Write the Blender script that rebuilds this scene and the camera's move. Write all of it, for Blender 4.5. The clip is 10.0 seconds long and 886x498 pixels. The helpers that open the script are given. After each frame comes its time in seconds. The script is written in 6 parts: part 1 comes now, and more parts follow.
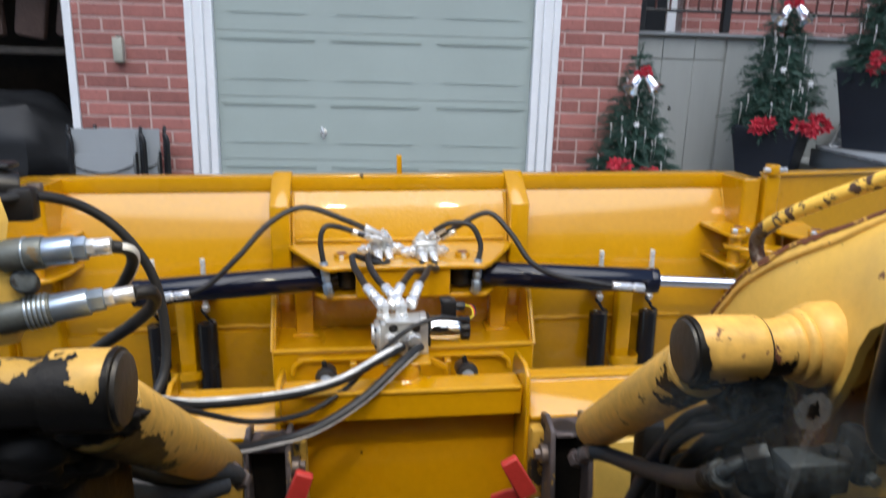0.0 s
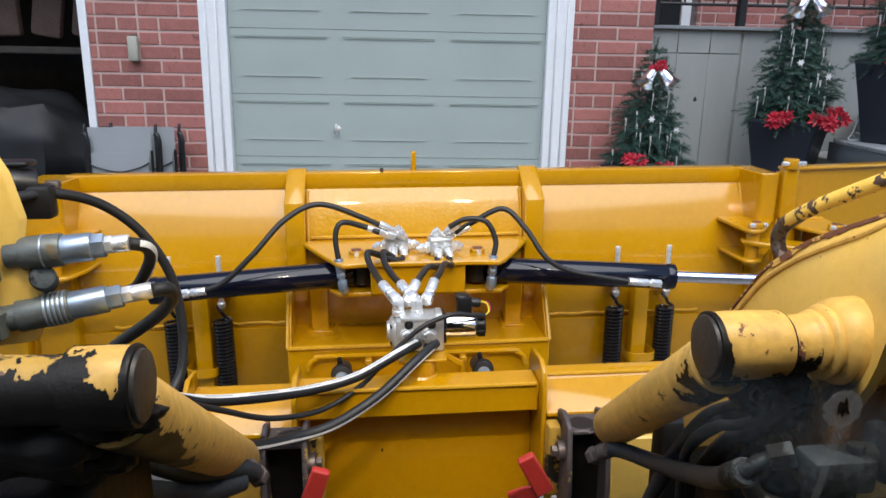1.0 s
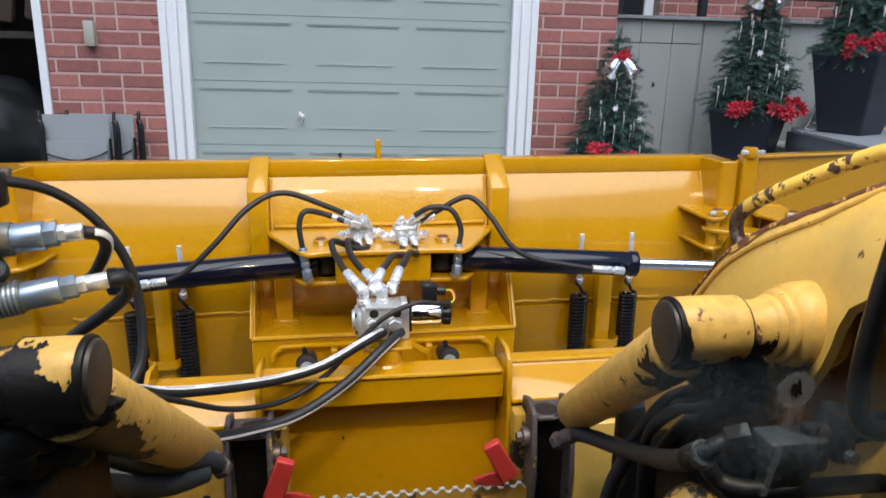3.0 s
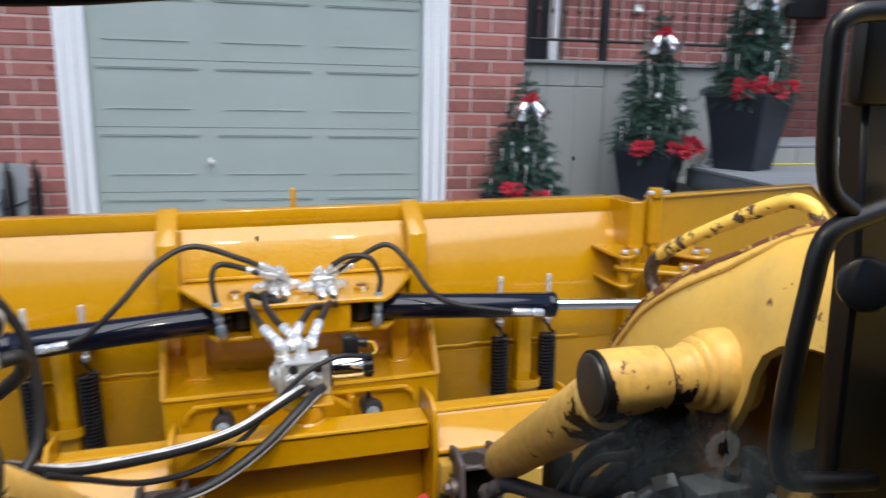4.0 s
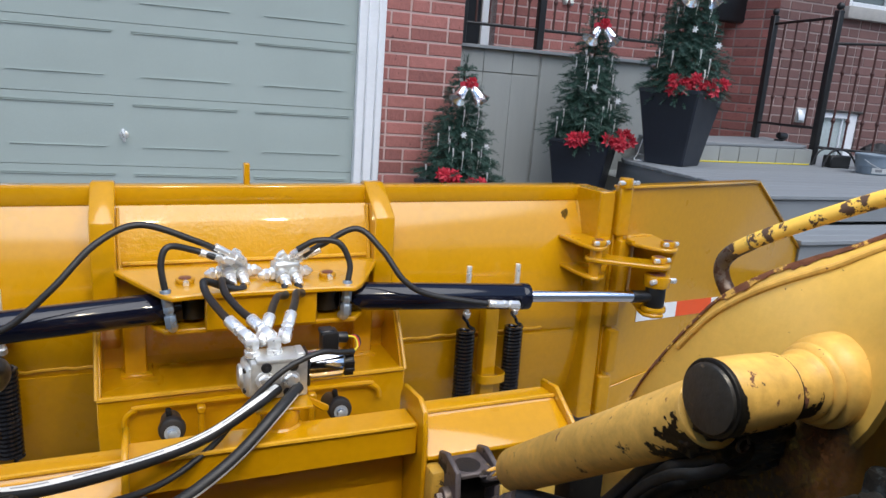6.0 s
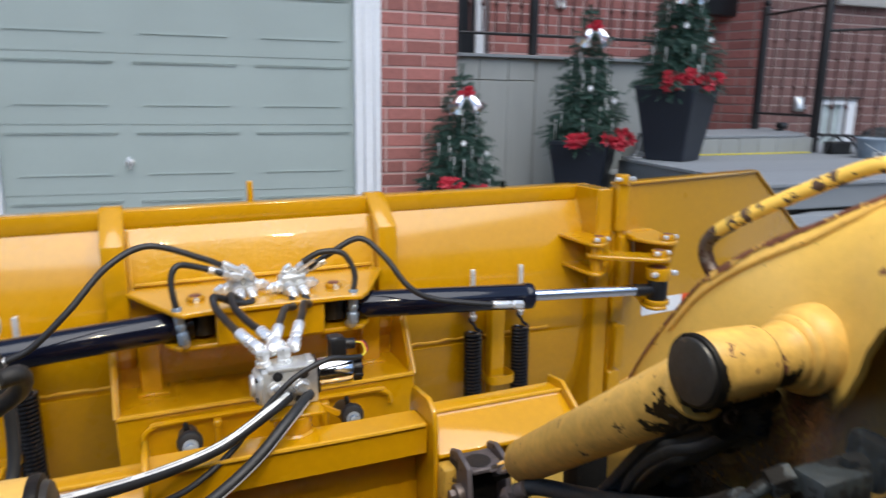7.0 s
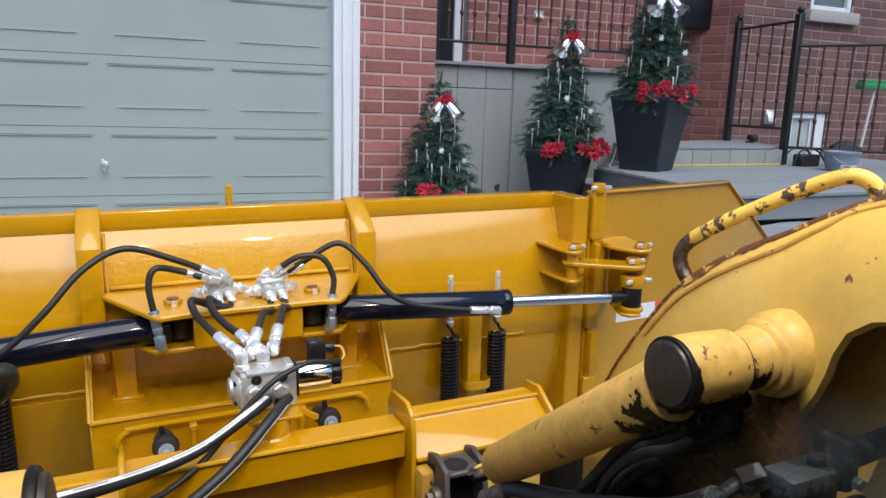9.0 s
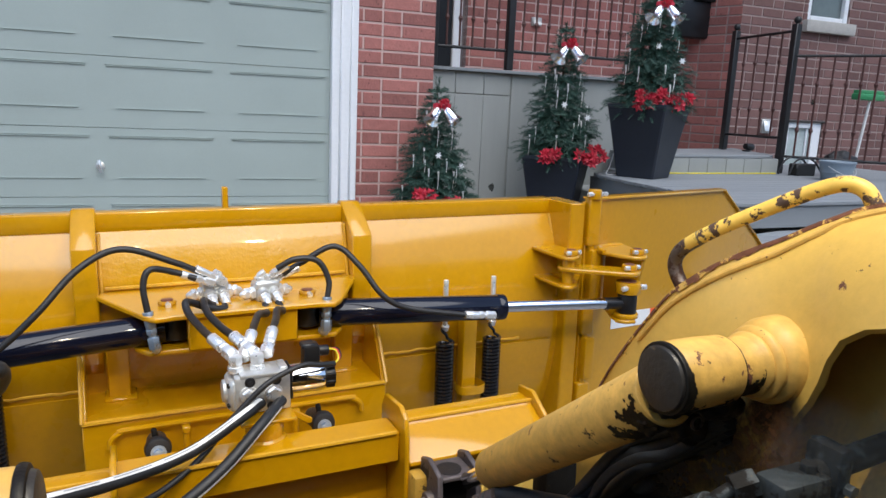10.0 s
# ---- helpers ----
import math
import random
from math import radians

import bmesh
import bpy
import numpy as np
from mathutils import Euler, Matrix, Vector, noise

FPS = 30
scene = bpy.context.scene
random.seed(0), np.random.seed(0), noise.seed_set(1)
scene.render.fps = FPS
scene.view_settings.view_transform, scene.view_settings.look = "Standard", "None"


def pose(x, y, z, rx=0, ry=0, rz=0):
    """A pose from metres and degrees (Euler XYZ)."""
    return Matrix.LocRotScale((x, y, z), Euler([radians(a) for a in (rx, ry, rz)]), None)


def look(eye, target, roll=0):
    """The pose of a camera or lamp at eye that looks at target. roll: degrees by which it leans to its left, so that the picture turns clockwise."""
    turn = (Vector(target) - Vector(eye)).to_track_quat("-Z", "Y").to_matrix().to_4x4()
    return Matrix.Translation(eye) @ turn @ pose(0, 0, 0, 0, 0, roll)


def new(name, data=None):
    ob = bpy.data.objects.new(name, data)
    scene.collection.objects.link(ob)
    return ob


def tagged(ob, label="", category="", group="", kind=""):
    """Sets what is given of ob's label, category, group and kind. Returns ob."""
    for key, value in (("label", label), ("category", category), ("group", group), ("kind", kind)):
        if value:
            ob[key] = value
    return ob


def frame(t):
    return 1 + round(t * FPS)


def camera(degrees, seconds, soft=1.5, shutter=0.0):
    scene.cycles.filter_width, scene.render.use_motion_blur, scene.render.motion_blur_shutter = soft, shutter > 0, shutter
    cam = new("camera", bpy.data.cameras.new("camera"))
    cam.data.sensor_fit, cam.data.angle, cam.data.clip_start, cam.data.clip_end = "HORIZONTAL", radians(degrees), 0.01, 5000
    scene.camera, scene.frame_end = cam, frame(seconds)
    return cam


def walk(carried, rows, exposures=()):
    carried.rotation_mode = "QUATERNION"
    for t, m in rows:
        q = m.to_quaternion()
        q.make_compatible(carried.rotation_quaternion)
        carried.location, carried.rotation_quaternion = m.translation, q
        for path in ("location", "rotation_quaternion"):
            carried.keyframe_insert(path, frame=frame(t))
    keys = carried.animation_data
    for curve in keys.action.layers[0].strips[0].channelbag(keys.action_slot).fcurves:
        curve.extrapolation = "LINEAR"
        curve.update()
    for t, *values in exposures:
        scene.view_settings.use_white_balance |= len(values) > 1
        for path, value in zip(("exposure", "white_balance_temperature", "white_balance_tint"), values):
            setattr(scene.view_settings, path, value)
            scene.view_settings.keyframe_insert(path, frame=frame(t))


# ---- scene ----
# camera and walk
LENS = 64.0
cam = camera(LENS, 10.0, soft=1.5, shutter=0.5)
PATH = [
    (0, (0.128, 0.371, 1.294), (0.274, 2.301, 0.79), 1.6),
    (0.1, (0.129, 0.372, 1.293), (0.259, 2.317, 0.846), 1.4),
    (0.2, (0.129, 0.373, 1.292), (0.233, 2.330, 0.892), 1.3),
    (0.3, (0.130, 0.374, 1.291), (0.196, 2.320, 0.834), 1.1),
    (0.4, (0.130, 0.375, 1.290), (0.200, 2.304, 0.764), 1.0),
    (0.5, (0.13, 0.376, 1.29), (0.228, 2.298, 0.749), 1.0),
    (0.6, (0.129, 0.377, 1.290), (0.260, 2.303, 0.768), 1.0),
    (0.7, (0.128, 0.377, 1.290), (0.248, 2.308, 0.782), 1.0),
    (0.9, (0.124, 0.378, 1.291), (0.236, 2.309, 0.784), 1.1),
    (1, (0.123, 0.378, 1.291), (0.232, 2.308, 0.777), 1.1),
    (1.2, (0.123, 0.378, 1.290), (0.246, 2.300, 0.751), 1.1),
    (1.4, (0.123, 0.378, 1.289), (0.249, 2.297, 0.740), 1.2),
    (1.5, (0.123, 0.378, 1.289), (0.254, 2.296, 0.74), 1.2),
    (2, (0.12, 0.384, 1.286), (0.261, 2.295, 0.715), 1.3),
    (2.5, (0.126, 0.383, 1.277), (0.261, 2.288, 0.684), 1.6),
    (2.7, (0.127, 0.382, 1.279), (0.301, 2.288, 0.699), 1.6),
    (3.8, (0.129, 0.377, 1.312), (0.366, 2.31, 0.856), 1.4),
    (3.9, (0.129, 0.385, 1.312), (0.471, 2.303, 0.860), 1.3),
    (4, (0.125, 0.402, 1.311), (0.558, 2.306, 0.88), 1.2),
    (4.1, (0.115, 0.421, 1.311), (0.613, 2.306, 0.864), 1.0),
    (4.2, (0.099, 0.441, 1.311), (0.632, 2.318, 0.869), 0.9),
    (4.3, (0.080, 0.462, 1.310), (0.698, 2.315, 0.884), 0.9),
    (4.4, (0.060, 0.484, 1.310), (0.757, 2.310, 0.888), 1.1),
    (4.5, (0.041, 0.507, 1.31), (0.749, 2.331, 0.895), 1.6),
    (4.6, (0.026, 0.532, 1.306), (0.729, 2.355, 0.880), 2.3),
    (4.7, (0.014, 0.556, 1.298), (0.743, 2.360, 0.836), 2.9),
    (4.8, (0.005, 0.578, 1.288), (0.785, 2.363, 0.834), 3.6),
    (4.9, (-0.003, 0.595, 1.278), (0.798, 2.372, 0.830), 4.0),
    (5, (-0.01, 0.605, 1.273), (0.772, 2.389, 0.817), 4.2),
    (5.1, (-0.017, 0.610, 1.271), (0.773, 2.386, 0.800), 4.2),
    (5.2, (-0.023, 0.613, 1.270), (0.771, 2.388, 0.802), 4.3),
    (5.3, (-0.028, 0.614, 1.270), (0.745, 2.401, 0.811), 4.3),
    (5.5, (-0.033, 0.615, 1.269), (0.683, 2.429, 0.824), 4.4),
    (5.7, (-0.033, 0.614, 1.268), (0.668, 2.432, 0.814), 4.4),
    (6.8, (-0.027, 0.572, 1.259), (0.594, 2.422, 0.818), 3.4),
    (7, (-0.026, 0.557, 1.259), (0.639, 2.395, 0.833), 0.9),
    (7.1, (-0.027, 0.550, 1.260), (0.707, 2.362, 0.839), 0.3),
    (7.2, (-0.028, 0.544, 1.261), (0.740, 2.345, 0.853), 0.1),
    (7.3, (-0.031, 0.539, 1.263), (0.709, 2.357, 0.880), 0.3),
    (7.5, (-0.036, 0.535, 1.265), (0.727, 2.344, 0.884), 1.0),
    (7.7, (-0.040, 0.537, 1.265), (0.709, 2.343, 0.848), 1.5),
    (7.9, (-0.043, 0.539, 1.264), (0.736, 2.338, 0.865), 1.8),
    (8, (-0.043, 0.54, 1.264), (0.74, 2.341, 0.884), 1.9),
    (8.2, (-0.042, 0.539, 1.262), (0.716, 2.345, 0.861), 1.8),
    (8.5, (-0.041, 0.537, 1.26), (0.685, 2.357, 0.86), 1.5),
    (9, (-0.042, 0.543, 1.259), (0.689, 2.36, 0.854), 1.9),
    (9.5, (-0.041, 0.543, 1.257), (0.693, 2.359, 0.853), 2.2),
    (10, (-0.041, 0.542, 1.256), (0.701, 2.359, 0.866), 2.6),
]
walk(cam, [(t, look(eye, target, roll)) for t, eye, target, roll in PATH])

# ---- light ----
world = bpy.data.worlds.new("sky")
scene.world = world
world.use_nodes = True
wn = world.node_tree
sky = wn.nodes.new("ShaderNodeTexSky")
sky.sky_type, sky.sun_disc = "NISHITA", False
SUN_EL, SUN_AZ = 62.0, 184.0
sky.sun_elevation, sky.sun_rotation = radians(SUN_EL), radians(SUN_AZ)
sky.air_density, sky.dust_density = 1.0, 0.6
wn.links.new(sky.outputs[0], wn.nodes["Background"].inputs[0])
wn.nodes["Background"].inputs[1].default_value = 0.09
scene.view_settings.exposure = 1.13
sun_data = bpy.data.lights.new("sun", "SUN")
sun_data.energy, sun_data.angle, sun_data.color = 1.50, radians(64), (0.97, 0.98, 1.0)
sun = new("sun", sun_data)
sun.matrix_world = pose(0, 0, 12, 90 - SUN_EL, 0, SUN_AZ - 180)

# ---- materials ----


def mat(name, base, rough=0.5, metal=0.0, var=0.12, scale=3.0, fine=60.0, bump=0.05, spot=None, spot_scale=6.0,
        spot_at=0.62, spot_rough=0.8, coat=0.0, coat_rough=0.08, rand=0.0, stretch=(1, 1, 1), spots2=None, spec=0.5, coat_ior=1.5):
    """Base colour varied at two scales, with optional wear spots of another colour."""
    m = bpy.data.materials.new(name)
    m.use_nodes = True
    nt = m.node_tree
    N, link = nt.nodes, nt.links.new
    bs = N["Principled BSDF"]
    tc = N.new("ShaderNodeTexCoord")
    mp = N.new("ShaderNodeMapping")
    mp.inputs["Scale"].default_value = stretch
    if rand:
        own = N.new("ShaderNodeObjectInfo")
        far = N.new("ShaderNodeMath")
        far.operation = "MULTIPLY"
        far.inputs[1].default_value = 41.0
        link(own.outputs["Random"], far.inputs[0])
        link(far.outputs[0], mp.inputs["Location"])
    link(tc.outputs["Object"], mp.inputs[0])

    def noise_at(s, detail=4.0, rough_=0.6):
        n = N.new("ShaderNodeTexNoise")
        n.inputs["Scale"].default_value = s
        n.inputs["Detail"].default_value = detail
        n.inputs["Roughness"].default_value = rough_
        link(mp.outputs[0], n.inputs["Vector"])
        return n

    big, small = noise_at(scale), noise_at(fine, 3.0)
    add = N.new("ShaderNodeMath")
    add.operation = "ADD"
    link(big.outputs[0], add.inputs[0])
    link(small.outputs[0], add.inputs[1])
    src = add.outputs[0]
    if rand:
        oi = N.new("ShaderNodeObjectInfo")
        mr = N.new("ShaderNodeMath")
        mr.operation = "MULTIPLY_ADD"
        mr.inputs[1].default_value = rand
        link(oi.outputs["Random"], mr.inputs[0])
        link(add.outputs[0], mr.inputs[2])
        src = mr.outputs[0]
    ramp = N.new("ShaderNodeMapRange")
    ramp.inputs[1].default_value, ramp.inputs[2].default_value = 0.6, 1.4 + rand
    ramp.inputs[3].default_value, ramp.inputs[4].default_value = 1 - var, 1 + var
    link(src, ramp.inputs[0])
    hsv = N.new("ShaderNodeHueSaturation")
    hsv.inputs["Color"].default_value = (*base, 1)
    link(ramp.outputs[0], hsv.inputs["Value"])
    color, roughness = hsv.outputs[0], None
    rr = N.new("ShaderNodeMapRange")
    rr.inputs[1].default_value, rr.inputs[2].default_value = 0.3, 0.7
    rr.inputs[3].default_value, rr.inputs[4].default_value = max(0.03, rough - 0.07), min(1, rough + 0.07)
    link(big.outputs[0], rr.inputs[0])
    roughness = rr.outputs[0]
    for k, sp in enumerate([s for s in ((spot, spot_scale, spot_at), spots2) if s and s[0]]):
        sn = noise_at(sp[1], 6.0, 0.68)
        sr = N.new("ShaderNodeMapRange")
        sr.inputs[1].default_value, sr.inputs[2].default_value = sp[2], sp[2] + 0.03
        link(sn.outputs[0], sr.inputs[0])
        mx = N.new("ShaderNodeMix")
        mx.data_type = "RGBA"
        link(sr.outputs[0], mx.inputs[0])
        link(color, mx.inputs[6])
        mx.inputs[7].default_value = (*sp[0], 1)
        color = mx.outputs[2]
        mf = N.new("ShaderNodeMix")
        link(sr.outputs[0], mf.inputs[0])
        link(roughness, mf.inputs[2])
        mf.inputs[3].default_value = spot_rough
        roughness = mf.outputs[0]
    link(color, bs.inputs["Base Color"])
    link(roughness, bs.inputs["Roughness"])
    bs.inputs["Metallic"].default_value = metal
    bs.inputs["Coat Weight"].default_value = coat
    bs.inputs["Coat Roughness"].default_value = coat_rough
    bs.inputs["Coat IOR"].default_value = coat_ior
    bs.inputs["Specular IOR Level"].default_value = spec
    if bump:
        bp = N.new("ShaderNodeBump")
        bp.inputs["Strength"].default_value = bump
        bp.inputs["Distance"].default_value = 0.004
        link(add.outputs[0], bp.inputs["Height"])
        link(bp.outputs[0], bs.inputs["Normal"])
    return m


PLOW = mat("plow_paint", (0.540, 0.262, 0.0012), 0.30, var=0.09, scale=2.2, fine=45, bump=0.05, coat=0.9, spec=0.2, coat_rough=0.13, coat_ior=1.58,
           spot=(0.42, 0.20, 0.002), spot_scale=9, spot_at=0.76, spot_rough=0.5)
PANEL = mat("glossy_plow_paint", (0.54, 0.270, 0.0008), 0.30, var=0.08, scale=14, fine=70, bump=0.30, coat=0.8, spec=0.45, coat_rough=0.05)
PLOW_WELD = mat("plow_weld", (0.60, 0.31, 0.015), 0.35, var=0.15, scale=20, fine=160, bump=0.5, coat=0.3)
ARM = mat("old_yellow_paint", (0.72, 0.475, 0.105), 0.46, var=0.09, scale=4, fine=70, bump=0.12, coat=0.65, coat_rough=0.24, spec=0.5,
          spot=(0.14, 0.055, 0.03), spot_scale=30, spot_at=0.655, spots2=((0.03, 0.022, 0.016), 60, 0.69))
ARM_WORN = mat("worn_yellow_paint", (0.64, 0.395, 0.095), 0.5, var=0.30, scale=11, fine=55, bump=0.2, coat=0.15, coat_rough=0.3, spec=0.45,
               spot=(0.13, 0.055, 0.03), spot_scale=44, spot_at=0.645, spots2=((0.025, 0.018, 0.013), 24, 0.655))
STEPM = mat("grimy_step_paint", (0.42, 0.23, 0.03), 0.5, var=0.25, scale=10, fine=60, bump=0.15, spot=(0.06, 0.03, 0.012), spot_scale=18, spot_at=0.62)
ARM_DIRTY = mat("greasy_yellow_paint", (0.50, 0.29, 0.045), 0.45, var=0.22, scale=7, fine=60, bump=0.15,
                spot=(0.016, 0.013, 0.010), spot_scale=11, spot_at=0.55, spot_rough=0.6,
                spots2=((0.13, 0.05, 0.025), 22, 0.66))
ARM_FILTHY = mat("filthy_yellow_paint", (0.46, 0.28, 0.055), 0.45, var=0.25, scale=7, fine=60, bump=0.2,
                 spot=(0.014, 0.012, 0.010), spot_scale=8, spot_at=0.47, spot_rough=0.55, spots2=((0.10, 0.045, 0.025), 22, 0.63))
RUST = mat("rust", (0.15, 0.06, 0.035), 0.85, var=0.4, scale=12, fine=90, bump=0.4,
           spot=(0.66, 0.42, 0.10), spot_scale=26, spot_at=0.545, spot_rough=0.5)
# grease black, also the colour painted in for shaded gaps of the loader
GREASE_AND_SHADE = mat("grease", (0.007, 0.0065, 0.006), 0.5, var=0.4, scale=18, fine=90, bump=0.25, spec=0.3,
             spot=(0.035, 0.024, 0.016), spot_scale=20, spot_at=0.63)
CAPM = mat("worn_black_cap", (0.026, 0.025, 0.024), 0.42, var=0.35, scale=14, fine=100, bump=0.2,
           spot=(0.12, 0.09, 0.06), spot_scale=40, spot_at=0.64)
WORN_PLATE = mat("worn_plate", (0.11, 0.092, 0.092), 0.55, 0.4, var=0.3, scale=9, fine=80, bump=0.25, spot=(0.52, 0.33, 0.08), spot_scale=16, spot_at=0.60, spots2=((0.02, 0.017, 0.015), 13, 0.60))
BARE = mat("worn_steel", (0.16, 0.13, 0.115), 0.5, 0.7, var=0.3, scale=9, fine=80, bump=0.25,
           spot=(0.09, 0.045, 0.03), spot_scale=11, spot_at=0.57)
RUBBER = mat("black_rubber", (0.014, 0.014, 0.015), 0.5, var=0.25, scale=20, fine=200, bump=0.15)
HOSE_GREY = mat("dusty_hose", (0.022, 0.028, 0.036), 0.6, var=0.3, scale=12, fine=120, bump=0.3,
                spot=(0.06, 0.06, 0.058), spot_scale=10, spot_at=0.62)
VALVE = mat("grimy_cast_iron", (0.050, 0.062, 0.070), 0.6, 0.3, var=0.4, scale=14, fine=90, bump=0.5, spot=(0.012, 0.011, 0.01), spot_scale=16, spot_at=0.5,
            spots2=((0.30, 0.18, 0.03), 20, 0.70))
BLACK = mat("black_gloss", (0.005, 0.006, 0.014), 0.10, var=0.1, scale=4, fine=90, bump=0.015, coat=0.25, spec=0.35)
BLACK_SATIN = mat("black_satin", (0.007, 0.007, 0.008), 0.4, var=0.2, scale=8, fine=120, bump=0.05)
ZINC = mat("zinc_plating", (0.88, 0.89, 0.89), 0.30, 0.7, var=0.12, scale=25, fine=160, bump=0.08)
CHROME = mat("chrome", (0.85, 0.86, 0.87), 0.07, 1.0, var=0.03, bump=0.0)
ALLOY = mat("cast_aluminium", (0.60, 0.61, 0.60), 0.42, 0.7, var=0.12, scale=20, fine=140, bump=0.15)
OLDZINC = mat("dull_zinc", (0.105, 0.12, 0.12), 0.45, 0.4, var=0.25, scale=22, fine=130, bump=0.2,
              spot=(0.16, 0.12, 0.07), spot_scale=24, spot_at=0.6)
BLUEZINC = mat("blue_zinc", (0.36, 0.44, 0.54), 0.33, 0.8, var=0.12, scale=20, fine=130, bump=0.1)
RED = mat("red_grip", (0.52, 0.040, 0.032), 0.5, var=0.12, scale=16, fine=120, bump=0.15)
PINTOP = mat("bare_pin_end", (0.22, 0.085, 0.075), 0.4, 0.5, var=0.25, scale=30, fine=150, bump=0.2)
STRIPE = mat("printed_white", (0.72, 0.72, 0.70), 0.5, var=0.12, scale=30, fine=200, bump=0.0)
PRINT = mat("print_grey", (0.30, 0.30, 0.31), 0.5, var=0.1, bump=0.0)
TAPE_W = mat("reflective_white", (0.85, 0.85, 0.84), 0.35, var=0.05, scale=30, fine=300, bump=0.05)
TAPE_R = mat("reflective_orange", (0.85, 0.10, 0.02), 0.35, var=0.05, scale=30, fine=300, bump=0.05)
BRICK = mat("red_brick", (0.36, 0.138, 0.117), 0.85, var=0.42, scale=14, fine=60, bump=0.8, rand=0.9,
            spot=(0.20, 0.075, 0.065), spot_scale=16, spot_at=0.62)
# duller, browner copy of the brick and mortar tones for the right-hand walls
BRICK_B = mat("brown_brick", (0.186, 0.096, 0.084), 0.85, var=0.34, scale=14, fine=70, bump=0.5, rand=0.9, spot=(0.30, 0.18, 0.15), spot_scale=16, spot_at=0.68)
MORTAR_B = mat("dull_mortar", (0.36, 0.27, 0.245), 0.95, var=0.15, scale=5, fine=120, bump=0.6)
MORTAR = mat("pink_mortar", (0.56, 0.40, 0.36), 0.95, var=0.15, scale=5, fine=120, bump=0.6)
TRIM = mat("white_trim", (0.84, 0.85, 0.86), 0.4, var=0.05, scale=2, fine=40, bump=0.02,
           spot=(0.60, 0.59, 0.56), spot_scale=5, spot_at=0.70)
DOOR = mat("sage_grey_steel", (0.375, 0.435, 0.405), 0.6, var=0.08, scale=1.6, fine=150, bump=0.08)
DECK = mat("grey_composite", (0.225, 0.24, 0.25), 0.65, var=0.14, scale=3, fine=90, bump=0.15, rand=0.5, stretch=(1, 6, 6))
SIDING = mat("grey_siding", (0.31, 0.32, 0.30), 0.6, var=0.12, scale=2, fine=70, bump=0.1, rand=0.5, stretch=(6, 6, 1))
STONE = mat("cut_stone", (0.46, 0.43, 0.39), 0.85, var=0.15, scale=12, fine=120, bump=0.5)
IRON = mat("wrought_iron", (0.012, 0.012, 0.013), 0.45, var=0.3, scale=12, fine=150, bump=0.2)
IRON_BROWN = mat("brown_iron", (0.085, 0.030, 0.024), 0.5, var=0.3, scale=12, fine=150, bump=0.2)
PLANTER = mat("dark_planter", (0.013, 0.017, 0.027), 0.42, var=0.2, scale=3, fine=60, bump=0.08)
NEEDLE = mat("fir_needles", (0.030, 0.078, 0.056), 0.6, var=0.4, scale=9, fine=70, bump=0.0)
WOOD = mat("bark", (0.06, 0.04, 0.025), 0.9, var=0.3, scale=10, fine=80, bump=0.5)
POIN = mat("red_fabric", (0.49, 0.020, 0.042), 0.55, var=0.25, scale=30, fine=160, bump=0.1)
SILVER = mat("silver_foil", (0.95, 0.95, 0.96), 0.13, 1.0, var=0.08, scale=60, fine=200, bump=0.3)
ICE = mat("icicle_foil", (0.84, 0.85, 0.84), 0.3, 0.35, var=0.1, scale=60, fine=200, bump=0.2)
# even pale grey-green for the basement window's pane
PALE_PANE = mat("pale_window_pane", (0.44, 0.50, 0.49), 0.25, var=0.15, scale=3, fine=20, bump=0.0)
SNOWW = mat("white_glitter", (0.82, 0.83, 0.84), 0.4, var=0.1, scale=60, fine=200, bump=0.2)
PAVER = mat("grey_paver", (0.20, 0.20, 0.205), 0.9, var=0.2, scale=6, fine=90, bump=0.5, rand=0.7)
GROUNDM = mat("dark_driveway", (0.085, 0.083, 0.08), 0.95, var=0.3, scale=1.5, fine=60, bump=0.5)
FABRIC = mat("grey_sling_fabric", (0.30, 0.32, 0.33), 0.75, var=0.08, scale=4, fine=260, bump=0.2)
# near-black brown that puts the gloom of unlit insides into the colour
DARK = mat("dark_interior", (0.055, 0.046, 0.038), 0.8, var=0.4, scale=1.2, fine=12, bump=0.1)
TARP = mat("dark_cover", (0.013, 0.014, 0.016), 0.6, var=0.3, scale=2.5, fine=20, bump=0.2)
PLASTIC = mat("beige_plastic", (0.42, 0.41, 0.34), 0.5, var=0.08, bump=0.03)
GREEN = mat("green_plastic", (0.04, 0.26, 0.10), 0.45, var=0.1, bump=0.03)
YCORD = mat("yellow_cord", (0.70, 0.58, 0.03), 0.5, var=0.1, bump=0.0)
SOFFIT = mat("brown_metal", (0.05, 0.045, 0.04), 0.5, var=0.2, bump=0.05)
GLASS_DARK = mat("window_glass", (0.10, 0.12, 0.12), 0.06, var=0.2, scale=1.5, fine=5, bump=0.0, spec=0.8)
TOOTH = mat("worn_bright_steel", (0.62, 0.60, 0.56), 0.5, 0.4, var=0.25, scale=20, fine=120, bump=0.2)
BACKDROP_DULL = mat("dull_backdrop", (0.17, 0.15, 0.14), 0.9, var=0.4, scale=0.4, fine=4, bump=0.0)
BUCKET = mat("bucket_blue_grey", (0.20, 0.25, 0.30), 0.4, var=0.15, bump=0.05)



